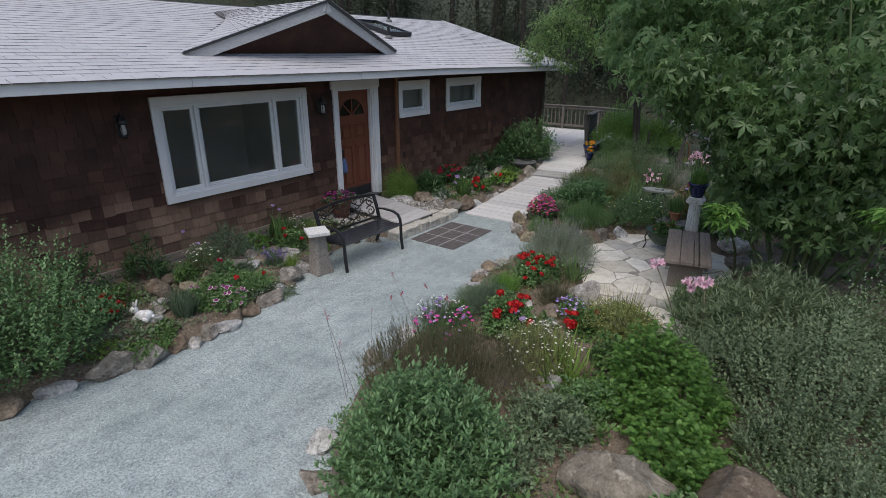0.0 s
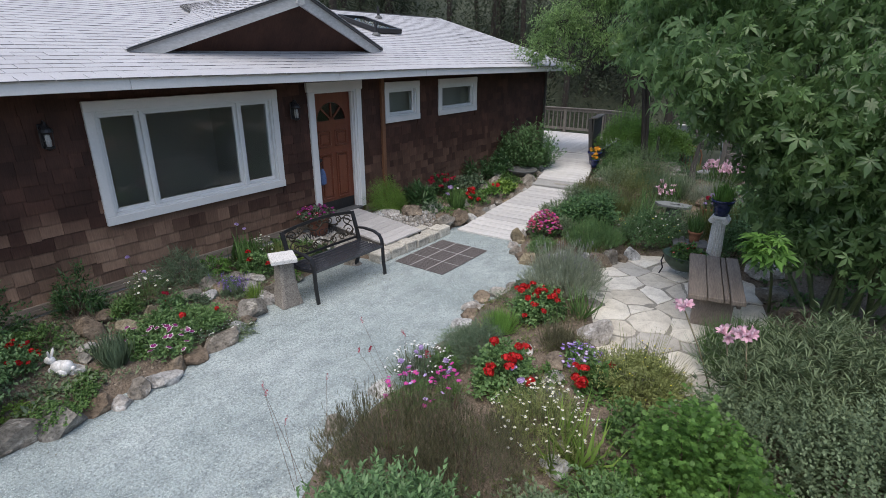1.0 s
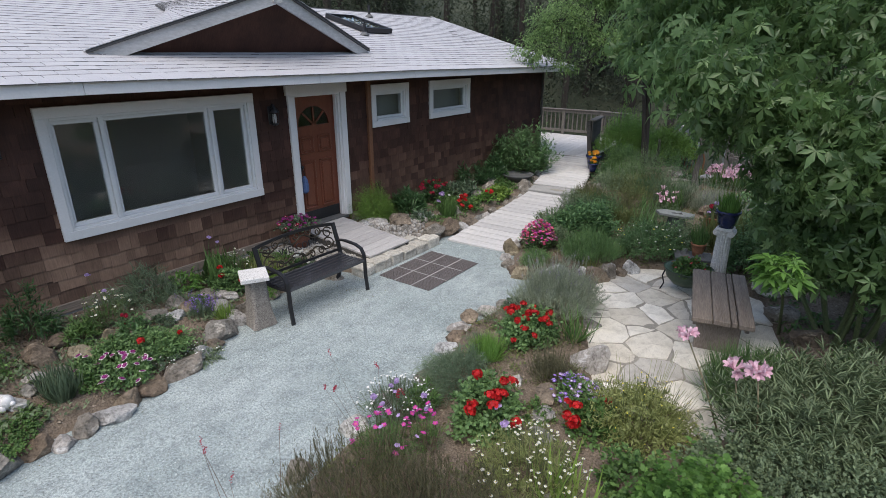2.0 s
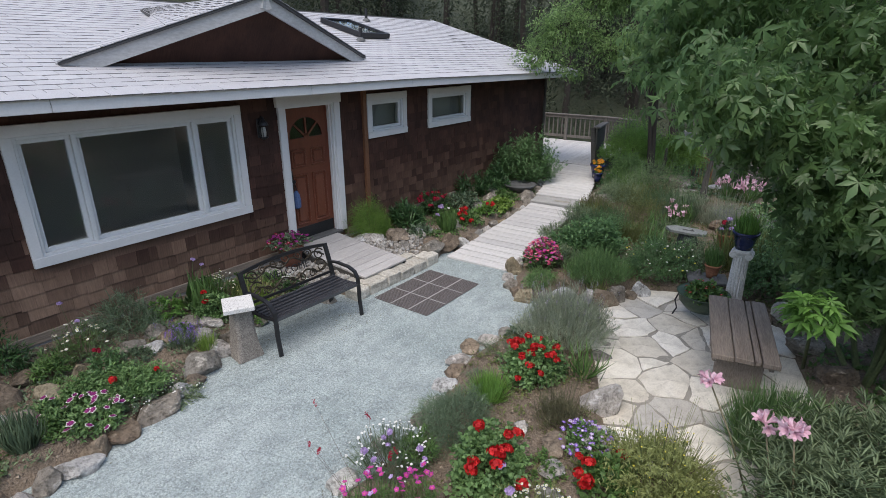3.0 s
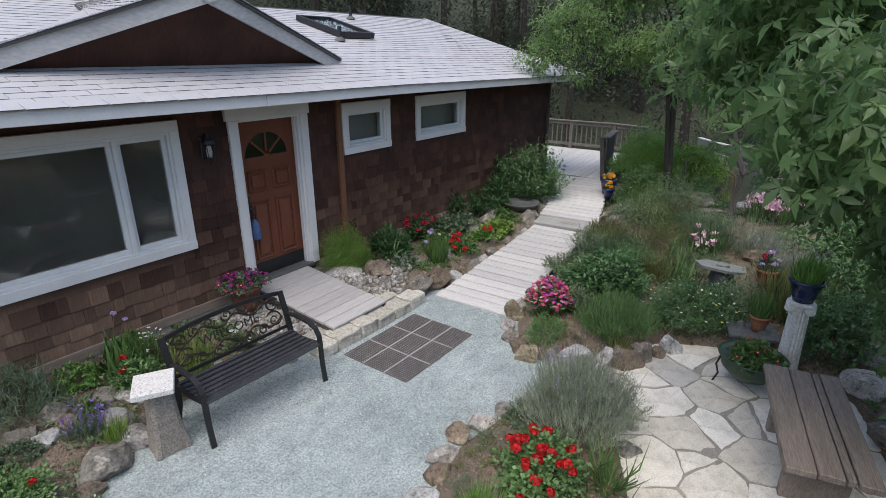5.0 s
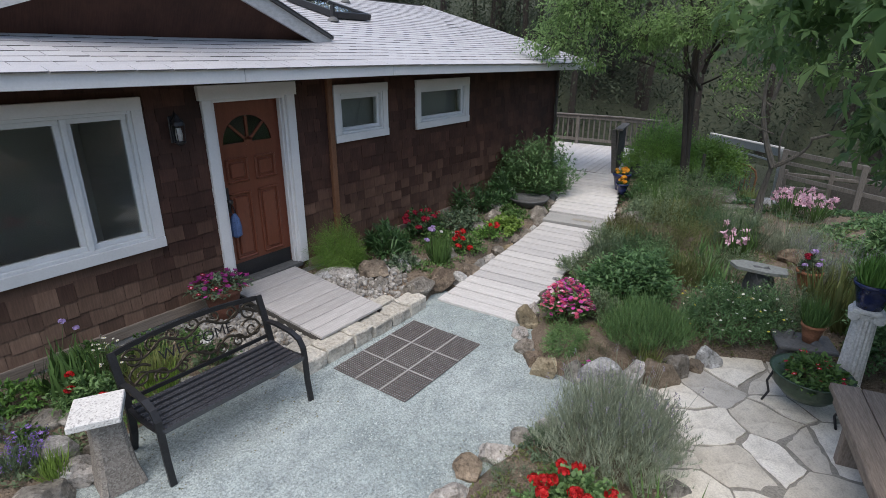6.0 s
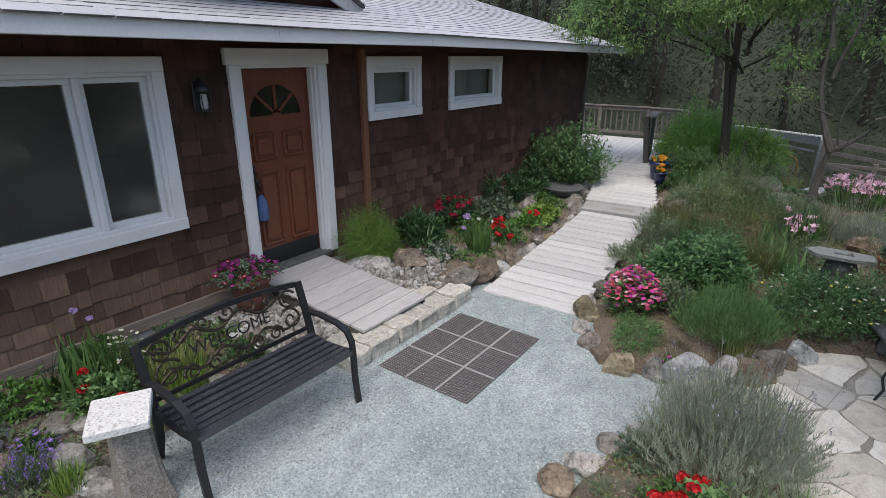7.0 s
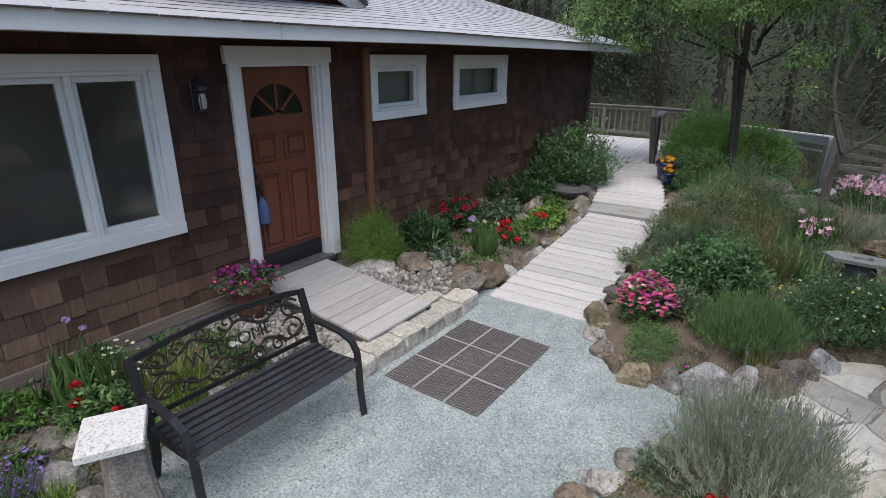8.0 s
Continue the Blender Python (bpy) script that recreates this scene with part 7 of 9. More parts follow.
bush(-6.7, 10.4, (0.4, 0.5, 0.34), 1500, OVAL, 0.06, "greygreen", "grey-green leafy mound by the wall")
bush(-6.95, 11.3, (0.3, 0.5, 0.5), 1400, LANCE, 0.11, "dark", "dark green leafy plant against the wall")
bush(-6.45, 11.5, (0.3, 0.4, 0.22), 1100, OVAL, 0.05, "mid", "low green leafy mound")
bush(-6.72, 12.95, (0.62, 0.75, 1.12), 8000, LANCE2, 0.1, "privet", "tall leafy green shrub at the house corner", wide=1.3, upright=(18, 0.5, 0.25, 0.7))
bush(-6.9, 12.0, (0.3, 0.4, 0.55), 1200, LANCE, 0.12, "dark", "dark green leafy plant against the wall")
bowl = thing("stone_bowl", -6.42, 12.2, soil_z(-6.42, 12.2), "wide shallow dark stone bowl in the bed", "bird bath")
part("bowl", lathe([(0.2, 0), (0.27, 0.05), (0.34, 0.12), (0.36, 0.15), (0.32, 0.15), (0.28, 0.11), (0.001, 0.1)], 26), M["slate"], bowl, "", None, True)

# --- bed beside the boardwalk and patio ---
p = flowering(-4.1, 8.66, (0.29, 0.3, 0.46), 2400, OVAL2, 0.04, "fern", [(120, "open", "pink", 0.8, None), (90, "open", "palepink", 0.7, None), (130, "open", "magenta", 0.8, None), (30, "ball", "pink", 0.6, None)], "pink azalea covered in flower heads", name="azalea", stalk=0.02)
bush(-3.72, 9.45, (0.48, 0.46, 0.62), 6400, LANCE2, 0.078, "deep", "dense dark green leafy shrub", wide=1.8, upright=(14, 0.5, 0.3, 0.45))
bush(-3.78, 8.85, (0.26, 0.24, 0.34), 3000, LANCE2, 0.045, "sage", "small grey-green sage by the azalea", wide=1.5, upright=(20, 0.35, 0.25, 0.8))
bush(-3.28, 8.68, (0.46, 0.42, 0.44), 13000, NEEDLE, 0.07, "fern", "airy mound of fine green needles", "herb", "herb_mound", 0.9, stem=False, upright=(26, 0.4, 0.2, 1.7))
grass(-3.28, 8.68, 260, 0.48, 1.5, "fern", "thin arching green grass stems", 0.24, BLADE, 0.3)
grass(-3.15, 8.35, 150, 0.3, 1.4, "straw", "pale arching grass tuft", 0.06)
flowering(-2.65, 9.4, (0.62, 0.55, 0.5), 13000, LANCE2, 0.04, "privet", [(46, "daisy", "white", 1.0, "yellow"), (24, "daisy", "yellow", 0.9, None)], "spreading dark green bush dotted with white flowers", stalk=0.01)
bush(-3.9, 8.2, (0.36, 0.28, 0.18), 4500, LANCE2, 0.028, "fern", "low spreading grey-green herb", stem=False)
bush(-3.6, 8.15, (0.2, 0.2, 0.1), 700, NEEDLE, 0.05, "brown", "low dry herb behind the rocks", stem=False)
flowering(-3.55, 7.95, (0.12, 0.08, 0.1), 250, OVAL, 0.025, "mid", [(12, "open", "magenta", 0.35, None)], "tiny magenta flowers between rocks", stalk=0.01)
bush(-4.3, 9.4, (0.2, 0.35, 0.2), 900, OVAL, 0.04, "mid", "low green plant at the edge of the boardwalk", stem=False)
spikes(-4.3, 10.6, 160, 0.34, 0.7, "greygreen", None, "loose grey-green herb beside the boardwalk", "herb_clump", 0.3, 2600, 0.06, radii=(0.34, 0.7, 0.26))
spikes(-3.9, 11.3, 160, 0.32, 0.7, "brown", None, "brown-green thyme thicket by the boardwalk", "herb_clump", 0.3, 2600, 0.06, radii=(0.5, 0.6, 0.26))
grass(-3.6, 10.6, 620, 0.24, 1.3, "mid", "loose green grass among herbs", 0.3, BLADE, 0.6)
grass(-3.2, 11.0, 60, 0.42, 1.5, "fern", "arching lime green strap leaves", 0.08, STRAP, 0.8)
grass(-2.95, 10.2, 50, 0.4, 1.5, "fern", "arching lime green strap leaves", 0.06, STRAP, 0.9)
spikes(-3.3, 10.2, 200, 0.4, 0.7, "olive", None, "olive green herb clump", "herb_clump", 0.25, 2000, 0.06, radii=(0.4, 0.4, 0.3))
spikes(-3.0, 11.8, 220, 0.55, 0.7, "greygreen", None, "tall grey-green herb clump", "herb_clump", 0.3, 2200, 0.07, radii=(0.45, 0.5, 0.45))
spikes(-2.35, 11.9, 220, 0.6, 0.5, "grey", None, "grey upright lavender clump", "lavender", 0.3, 2400, 0.07, radii=(0.45, 0.45, 0.5))
spikes(-1.9, 11.2, 160, 0.5, 0.6, "grey", "greymauve", "grey lavender clump on the slope", "lavender", 0.25, 1600, 0.07, radii=(0.35, 0.35, 0.4))
grass(-4.4, 11.4, 400, 0.35, 0.9, "olive", "olive green grass at the edge of the boardwalk", 0.25)
bush(-4.5, 12.6, (0.35, 0.5, 0.3), 1600, OVAL, 0.04, "greygreen", "soft grey-green herb mound on soil")
spikes(-4.0, 12.6, 220, 0.36, 0.7, "olive", None, "tangled olive green herbs", "herb_clump", 0.4, 3200, 0.07, radii=(0.6, 0.7, 0.3))
spikes(-3.75, 13.3, 120, 0.3, 0.7, "brown", None, "tangled brownish herbs on the slope", "herb_clump", 0.3, 2600, 0.05, radii=(0.42, 0.6, 0.26))
for i, (x, y, c) in enumerate(((-2.58, 13.88, 24), (-2.22, 13.8, 20), (-2.91, 11.45, 6), (-3.0, 11.75, 3))):
    p = grass(x, y, 40, 0.5, 0.9, "mid", "pink naked-lady lilies in a clump", 0.1, STRAP, 0.5, "lily_clump", "flowers")
    tips = stems_of(p, c, 0.3 if y < 13 else 0.36, 0.5, None, 0.2, 0.006)
    blooms(p, tips, "lily", "palepink", "", 0.75, 75)
    blooms(p, tips[::2] + np.array([0.05, 0.03, 0.01]), "lily", "palepink", "", 0.7, 90)
bush(-5.05, 15.35, (0.52, 0.9, 1.22), 22000, OVAL2, 0.048, "hedge", "rounded bright green hedge beside the deck", "hedge", "hedge", 1.0, upright=(16, 0.25, 0.45, 0.7))
bush(-4.8, 14.4, (0.4, 0.55, 0.6), 10000, LANCE2, 0.05, "fern", "green feathery shrub at the hedge's foot", hollow=0.4)
bush(-4.25, 15.9, (0.66, 0.9, 0.85), 13000, LANCE2, 0.06, "fennel", "billowing green grassy shrub under a tree", "bush", "bush", 1.4, hollow=0.4)
grass(-4.5, 13.6, 500, 0.36, 0.9, "mid", "loose green grass under the tree", 0.5)
grass(-3.35, 15.6, 160, 0.3, 1.0, "straw", "pale dry grass on the slope", 0.15)
for k, (x, y, a, w) in enumerate(((-3.3, 13.95, 20, 0.34), (-2.98, 13.42, -35, 0.3), (-3.42, 14.5, 60, 0.32), (-3.12, 15.1, 10, 0.4), (-3.2, 13.0, 80, 0.22), (-2.85, 15.7, -20, 0.36))):
    st = thing("stepping_stone", x, y, soil_z(x, y), "flat pale stone set in a bare soil path", "stone", "stones of the slope path", rz=a)
    link_mesh("stone", rock_data(560 + k, w * 0.6, w * 0.38, 0.07, 0.4), M["rock"], st, "", pose(0, 0, 0.02))
flowering(-4.9, 13.7, (0.3, 0.4, 0.3), 1300, OVAL, 0.05, "dark", [(12, "daisy", "white", 0.9, None)], "dark green bush with small white flowers")

for x, y, r_, h_ in ((-5.36, 13.95, 0.17, 0.32), (-5.24, 13.66, 0.11, 0.2)):
    pot("glazed_pot", x, y, 0.322 if y > 13.9 else 0.31, r_, h_, "bluepot", "dark blue glazed pot with orange flowers", group="blue pots")
    flowering(x, y, (r_ * 0.9, r_ * 0.9, 0.14), 300, OVAL, 0.05, "mid", [(14 if r_ > 0.15 else 8, "ball", "orange", 1.0, None)], "orange and yellow flowers in the blue pot", z=(0.322 if y > 13.9 else 0.31) + h_ * 0.8, name="potted_flowers", stalk=0.03)

# --- stone seats and pots at the patio's far edge ---
slab1 = thing("slate_shelf", -2.02, 9.22, soil_z(-2.02, 9.22), "dark slate slab on stones carrying a pot", "stone shelf")
part("slab", boxed(-0.24, 0.24, -0.17, 0.17, 0.17, 0.205, 0.008), M["slate"], slab1, "", pose(0, 0, 0, 0, 0, 18))
for dx in (-0.12, 0.12):
    link_mesh("support_stone", rock_data(300 + int(dx * 100), 0.1, 0.1, 0.17), M["slate"], slab1, "", pose(dx, 0, 0.09))
zt = soil_z(-2.02, 9.22) + 0.205
pot("terracotta_pot", -1.98, 9.24, zt, 0.095, 0.18, "terracotta", "terracotta pot on a slate slab")
grass(-1.98, 9.24, 200, 0.3, 0.7, "mid", "green grassy herb in the terracotta pot", 0.07, z=zt + 0.14, name="potted_grass")
slab2 = thing("stone_table", -2.57, 10.32, soil_z(-2.57, 10.32), "flat greenish slate slab on a dark stone base", "stone table")
bm = bmesh.new()
prism(bm, [(-0.31, 0.02), (-0.2, -0.13), (0.1, -0.15), (0.29, -0.1), (0.27, 0.1), (0.06, 0.13), (-0.18, 0.14)], 0.335, 0.37, 0.004)
part("slab", bm, M["slate_green"], slab2, "uneven flat slab")
link_mesh("support_stone", rock_data(311, 0.17, 0.14, 0.3), M["slate"], slab2, "", pose(0.03, 0, 0.14))
pot("terracotta_pot", -2.1, 10.85, soil_z(-2.1, 10.85), 0.13, 0.24, "terracotta", "terracotta pot among lavender")
flowering(-2.1, 10.85, (0.17, 0.17, 0.22), 500, OVAL, 0.045, "greygreen", [(4, "ball", "lilac", 0.9, None), (3, "ball", "crimson", 0.8, None)], "greenery with lilac flowers in the pot", z=soil_z(-2.1, 10.85) + 0.2, name="potted_flowers")

gp_ = thing("metal_planter", -1.93, 8.55, 0.03, "dark green metal bowl planter on thin curved legs", "planter")
part("bowl", lathe([(0.06, 0.1), (0.18, 0.13), (0.26, 0.22), (0.285, 0.33), (0.3, 0.335), (0.27, 0.33), (0.2, 0.28), (0.001, 0.28)], 26), M["greenpot"], gp_, "", None, True)
for k in range(3):
    bm = bmesh.new()
    tube(bm, [(0.27, 0, 0.3), (0.3, 0, 0.2), (0.27, 0, 0.1), (0.31, 0, 0.0)], 0.01, 6)
    part("leg", bm, M["black"], gp_, "", pose(0, 0, 0, 0, 0, 200 + 120 * k))
flowering(-1.93, 8.55, (0.28, 0.28, 0.17), 1300, OVAL, 0.05, "mid", [(14, "open", "red", 0.55, "palepink"), (6, "open", "crimson", 0.55, None)], "green foliage with small red flowers in the bowl", z=0.31, name="potted_flowers", stalk=0.02)
pot("blue_pot", -1.66, 9.0, 0.85, 0.14, 0.22, "bluepot", "glossy dark blue pot on the column", True)
grass(-1.66, 9.0, 420, 0.28, 0.5, "bright", "dense green grass in the blue pot", 0.1, z=0.85 + 0.17, name="potted_grass")
bush(-2.2, 9.75, (0.45, 0.42, 0.5), 5000, LANCE2, 0.035, "sage", "olive green bush behind the slate shelf")
bush(-1.35, 9.5, (0.55, 0.5, 0.65), 7000, OVAL2, 0.04, "privet", "green bush behind the column")
grass(-1.7, 10.1, 400, 0.6, 0.9, "olive", "loose olive grass behind the column", 0.3)

# --- the flower bed between gravel and patio ---
spikes(-3.0, 6.98, 260, 0.58, 0.46, "grey", "greymauve", "silvery lavender with thin mauve spikes", "lavender", 0.28, 22000, 0.055, radii=(0.5, 0.55, 0.52), upright=True, every=3)
flowering(-2.92, 6.15, (0.4, 0.4, 0.3), 6000, ROUND2, 0.036, "fern", [(20, "wide", "red", 0.62, None)], "red geranium with round scarlet flower heads", name="geranium", stalk=0.06)
grass(-2.52, 6.4, 60, 0.42, 1.6, "mid", "arching narrow green strap leaves", 0.05, STRAP, 0.4, name="agapanthus_leaves")
grass(-3.08, 5.55, 1100, 0.26, 1.6, "hedge", "lime green grass tuft in the bed", 0.08, BLADE, 0.55)
bush(-3.4, 6.3, (0.2, 0.3, 0.14), 1100, NEEDLE, 0.035, "greygreen", "low creeping grey-green herb at the rocks", stem=False)
bush(-3.1, 5.05, (0.42, 0.38, 0.3), 14000, NEEDLE, 0.045, "greygreen", "dense dark grey-green clipped herb mound", hollow=0.5)
spikes(-2.42, 5.62, 90, 0.36, 0.5, "brown", None, "sparse brown-green stems over bare soil", "herb_clump", 0.18, 2600, 0.045, radii=(0.26, 0.28, 0.26))
flowering(-2.55, 4.72, (0.38, 0.38, 0.32), 6000, ROUND2, 0.036, "fern", [(11, "wide", "red", 0.8, None)], "red geranium with round scarlet flower heads", name="geranium", stalk=0.07)
flowering(-2.1, 5.4, (0.24, 0.3, 0.22), 1500, OVAL2, 0.035, "fern", [(70, "open", "violet", 0.5, "lilac"), (36, "open", "lilac", 0.5, "white")], "violet and lilac flowers in a drift", stalk=0.02, name="violets")
p = flowering(-1.55, 5.38, (0.52, 0.48, 0.42), 11000, LANCE2, 0.035, "straw", [(60, "daisy", "yellow", 0.5, None)], "olive green bush with fine yellowish stems", stalk=0.04)
spikes(-1.55, 5.42, 160, 0.46, 0.8, "straw", None, "thin yellowish seed stems", "herb_clump", 0.25, 300, 0.05)
flowering(-1.85, 5.15, (0.28, 0.26, 0.22), 1500, ROUND, 0.042, "mid", [(6, "wide", "red", 0.7, None)], "red geranium with a few scarlet heads", name="geranium", stalk=0.05)
flowering(-2.95, 3.9, (0.28, 0.28, 0.3), 1400, NEEDLE, 0.06, "mid", [(24, "open", "magenta", 0.68, "pink"), (5, "open", "lilac", 0.7, None)], "vivid magenta flowers over green stems", name="dianthus", stalk=0.1)
flowering(-2.72, 4.12, (0.16, 0.16, 0.34), 500, NEEDLE, 0.06, "mid", [(14, "open", "magenta", 0.7, "pink")], "vivid magenta flowers over green stems", name="dianthus", stalk=0.1)
flowering(-3.25, 4.4, (0.36, 0.36, 0.26), 4500, NEEDLE, 0.045, "greygreen", [(90, "daisy", "white", 0.8, None), (8, "ball", "lilac", 0.6, None)], "wispy plant with tiny white and lilac flowers", stalk=0.08)
bush(-2.72, 3.35, (0.58, 0.62, 0.56), 15000, NEEDLE, 0.055, "heath", "brownish heather with fine reddish tips", "herb", "heather", 1.2, upright=(26, 0.3, 0.15, 2.4))
bush(-2.2, 3.55, (0.5, 0.55, 0.54), 12000, NEEDLE, 0.055, "heath", "brownish heather clump on the mound", "herb", "heather", 1.2, upright=(26, 0.3, 0.15, 2.4))
flowering(-1.95, 4.25, (0.46, 0.46, 0.4), 7000, NEEDLE, 0.05, "straw", [(150, "daisy", "white", 0.85, "yellow")], "airy fleabane with many small white daisies", name="fleabane", stalk=0.06)
grass(-1.62, 4.12, 46, 0.55, 1.5, "lime", "long pale green strap leaves", 0.05, STRAP, 0.5, name="strap_leaves")
p = thing("agapanthus", -2.35, 4.45, soil_z(-2.35, 4.45), "lilac flower heads on thin stems", "flowers")
tips = stems_of(p, 2, 0.42, 0.5, None, 0.1, 0.004)
blooms(p, tips, "wide", "lilac", "", 0.5)
bush(-2.0, 2.5, (0.72, 0.62, 0.72), 24000, LANCE2, 0.06, "privet", "dense green bush of small narrow leaves", wide=1.7, upright=(20, 0.4, 0.25, 0.75))
bush(-1.45, 3.35, (0.4, 0.45, 0.34), 5000, LANCE2, 0.04, "sage", "soft grey-green herb mound on soil", wide=1.6, hollow=0.4)
for x, y, a, h, n in ((-0.95, 4.3, 0.3, 0.74, 1500), (-0.6, 4.15, 0.3, 0.55, 1300), (-1.05, 4.0, 0.28, 0.42, 1100), (-0.8, 4.55, 0.26, 0.56, 900), (-0.68, 3.85, 0.32, 0.38, 1000)):
    bush(x, y, (a, a, h), n, MAPLE, 0.058, "lush", "bright green bush with cut leaves", upright=(11, 0.5, 0.35, 0.3), group="cut-leaved bushes")
bush(-0.55, 3.6, (0.36, 0.32, 0.32), 2000, MAPLE, 0.06, "lush", "green leaves between boulders", upright=(12, 0.4, 0.25, 0.3))
bush(-1.35, 4.65, (0.35, 0.35, 0.3), 1500, ROUND, 0.035, "mid", "small-leaved green mound beside daisies", stem=False)
bush(-0.14, 5.8, (0.78, 0.78, 0.76), 17000, LANCE2, 0.13, "sage", "broad grey-green mound of narrow leaves", wide=0.42, upright=(20, 0.6, 0.25, 0.8))
bush(0.35, 4.75, (0.95, 0.85, 0.9), 26000, OVAL2, 0.032, "sage", "sprawling small-leaved grey-green bush", wide=1.3, upright=(26, 0.35, 0.3, 0.7))
bush(0.9, 5.9, (0.9, 0.9, 1.0), 14000, OVAL2, 0.034, "sage", "sprawling small-leaved grey-green bush", wide=1.2, upright=(24, 0.4, 0.25, 0.7))
bush(-0.85, 5.15, (0.4, 0.35, 0.36), 4000, ROUND2, 0.026, "sage", "low small-leaved bush on soil", stem=False)
bush(0.6, 3.6, (0.6, 0.5, 0.5), 14000, OVAL2, 0.026, "sage", "small-leaved green bush beside boulders", wide=1.3, upright=(24, 0.35, 0.3, 0.7))
grass(-0.8, 6.5, 3600, 0.48, 1.2, "fern", "soft bright green grass at the patio's edge", 0.34, BLADE, 0.5)
for (x, y, hx, hy, hz, n) in ((-0.98, 5.66, -1.4, 5.98, 0.78, 6), (-0.85, 5.55, -1.0, 5.79, 0.71, 4), (-0.72, 5.42, -0.84, 5.62, 0.84, 7)):
    z0 = soil_z(x, y)
    p = thing("naked_lady_lily", x, y, z0, "pale pink trumpet lilies on bare stems", "lily", "pink lilies")
    r_ = random.Random(int(-x * 100))
    bm = bmesh.new()
    top = Vector((hx - x, hy - y, hz - z0 - 0.05))
    tube(bm, [(0, 0, 0), tuple(top * 0.5 + Vector((0, 0, 0.05))), tuple(top)], 0.008, 6, 0.006)
    part("stem", bm, M["lilystem"], p, "bare green-brown stem", None, True)
    for k in range(n):
        a = 2 * math.pi * k / n + 0.4
        me = head_mesh("lily", "palepink")[k % 3]
        link_mesh("flower", me, None, p, "", Matrix.Translation(top) @ pose(0, 0, 0, 0, 0, math.degrees(a)) @ pose(0, 0, 0, 0, r_.uniform(35, 100), 0) @ Matrix.Scale(r_.uniform(0.62, 0.85), 4))
p = thing("gaura", -3.2, 4.15, soil_z(-3.2, 4.15), "tall wand stems with small dusky pink flowers", "flowers")
tips = stems_of(p, 6, 0.6, 0.6, M["drystem"], 0.2, 0.002)
blooms(p, tips, "spike", "crimson", "", 0.9)
p = thing("gaura", -2.95, 2.9, soil_z(-2.95, 2.9), "tall wand stems with small dusky pink flowers", "flowers")
tips = stems_of(p, 4, 0.75, 0.5, M["drystem"], 0.2, 0.0025)
blooms(p, tips, "spike", "crimson", "", 0.7)

# more low growth
flowering(-5.62, 3.62, (0.18, 0.2, 0.1), 900, ROUND, 0.022, "greygreen", [(30, "daisy", "white", 0.6, None)], "low grey-green mat with tiny white flowers", stalk=0.01, name="alyssum")
bush(-6.08, 3.4, (0.28, 0.25, 0.2), 3000, OVAL2, 0.032, "fern", "bright green leafy mound in the bed")
bush(-5.75, 3.0, (0.2, 0.2, 0.12), 700, ROUND, 0.03, "mid", "low green leafy mat by the petunias", stem=False)
bush(-6.3, 3.95, (0.25, 0.2, 0.16), 900, OVAL, 0.03, "greygreen", "low grey-green plant among rocks", stem=False)
bush(-6.55, 2.4, (0.3, 0.35, 0.3), 1300, OVAL, 0.04, "mid", "green leafy plant near the wall")
bush(-6.6, 3.3, (0.22, 0.22, 0.25), 800, LANCE, 0.07, "mid", "green leafy plant near the wall")
bush(-7.05, 5.2, (0.2, 0.35, 0.28), 900, OVAL, 0.045, "mid", "green leafy plant against the wall")
bush(-6.2, 5.2, (0.2, 0.25, 0.14), 800, OVAL, 0.03, "bright", "low green plant behind the bench", stem=False)
bush(-3.42, 6.72, (0.2, 0.28, 0.12), 1300, OVAL, 0.028, "greygreen", "low creeping herb beside the gravel", stem=False)
bush(-3.15, 6.45, (0.2, 0.22, 0.14), 1100, OVAL, 0.028, "mid", "low creeping herb beside the gravel", stem=False)
bush(-3.3, 5.75, (0.2, 0.22, 0.12), 900, NEEDLE, 0.035, "greygreen", "low creeping herb beside the gravel", stem=False)
bush(-3.15, 4.6, (0.22, 0.22, 0.2), 1000, LANCE, 0.06, "mid", "green leafy plant in the flower bed")
bush(-2.25, 5.0, (0.18, 0.18, 0.12), 600, OVAL, 0.03, "mid", "low green plant in the flower bed", stem=False)
bush(-1.25, 3.85, (0.35, 0.3, 0.32), 3200, OVAL2, 0.035, "fern", "green leafy plant behind the boulder")
bush(-1.5, 2.75, (0.35, 0.35, 0.3), 3500, ROUND2, 0.026, "sage", "small-leaved grey-green mound by boulders")
bush(-0.4, 2.95, (0.35, 0.3, 0.28), 3500, ROUND2, 0.03, "fern", "green leaves round the boulders")
bush(0.1, 4.1, (0.4, 0.35, 0.45), 8000, OVAL2, 0.026, "sage", "small-leaved grey-green bush by boulders", wide=1.3, upright=(24, 0.35, 0.3, 0.7))
bush(-0.5, 4.9, (0.4, 0.4, 0.5), 8000, OVAL2, 0.026, "sage", "small-leaved grey-green bush on soil", wide=1.3, upright=(24, 0.35, 0.3, 0.7))
for x, y, a, b_, c, m, t in ((-3.52, 7.02, 0.12, 0.1, 0.08, "rock_pale", 40), (-3.3, 7.22, 0.11, 0.09, 0.07, "rock_brown", 10), (-3.62, 6.82, 0.09, 0.08, 0.07, "rock", 10)):
    rock(x, y, a, b_, c, m, t)

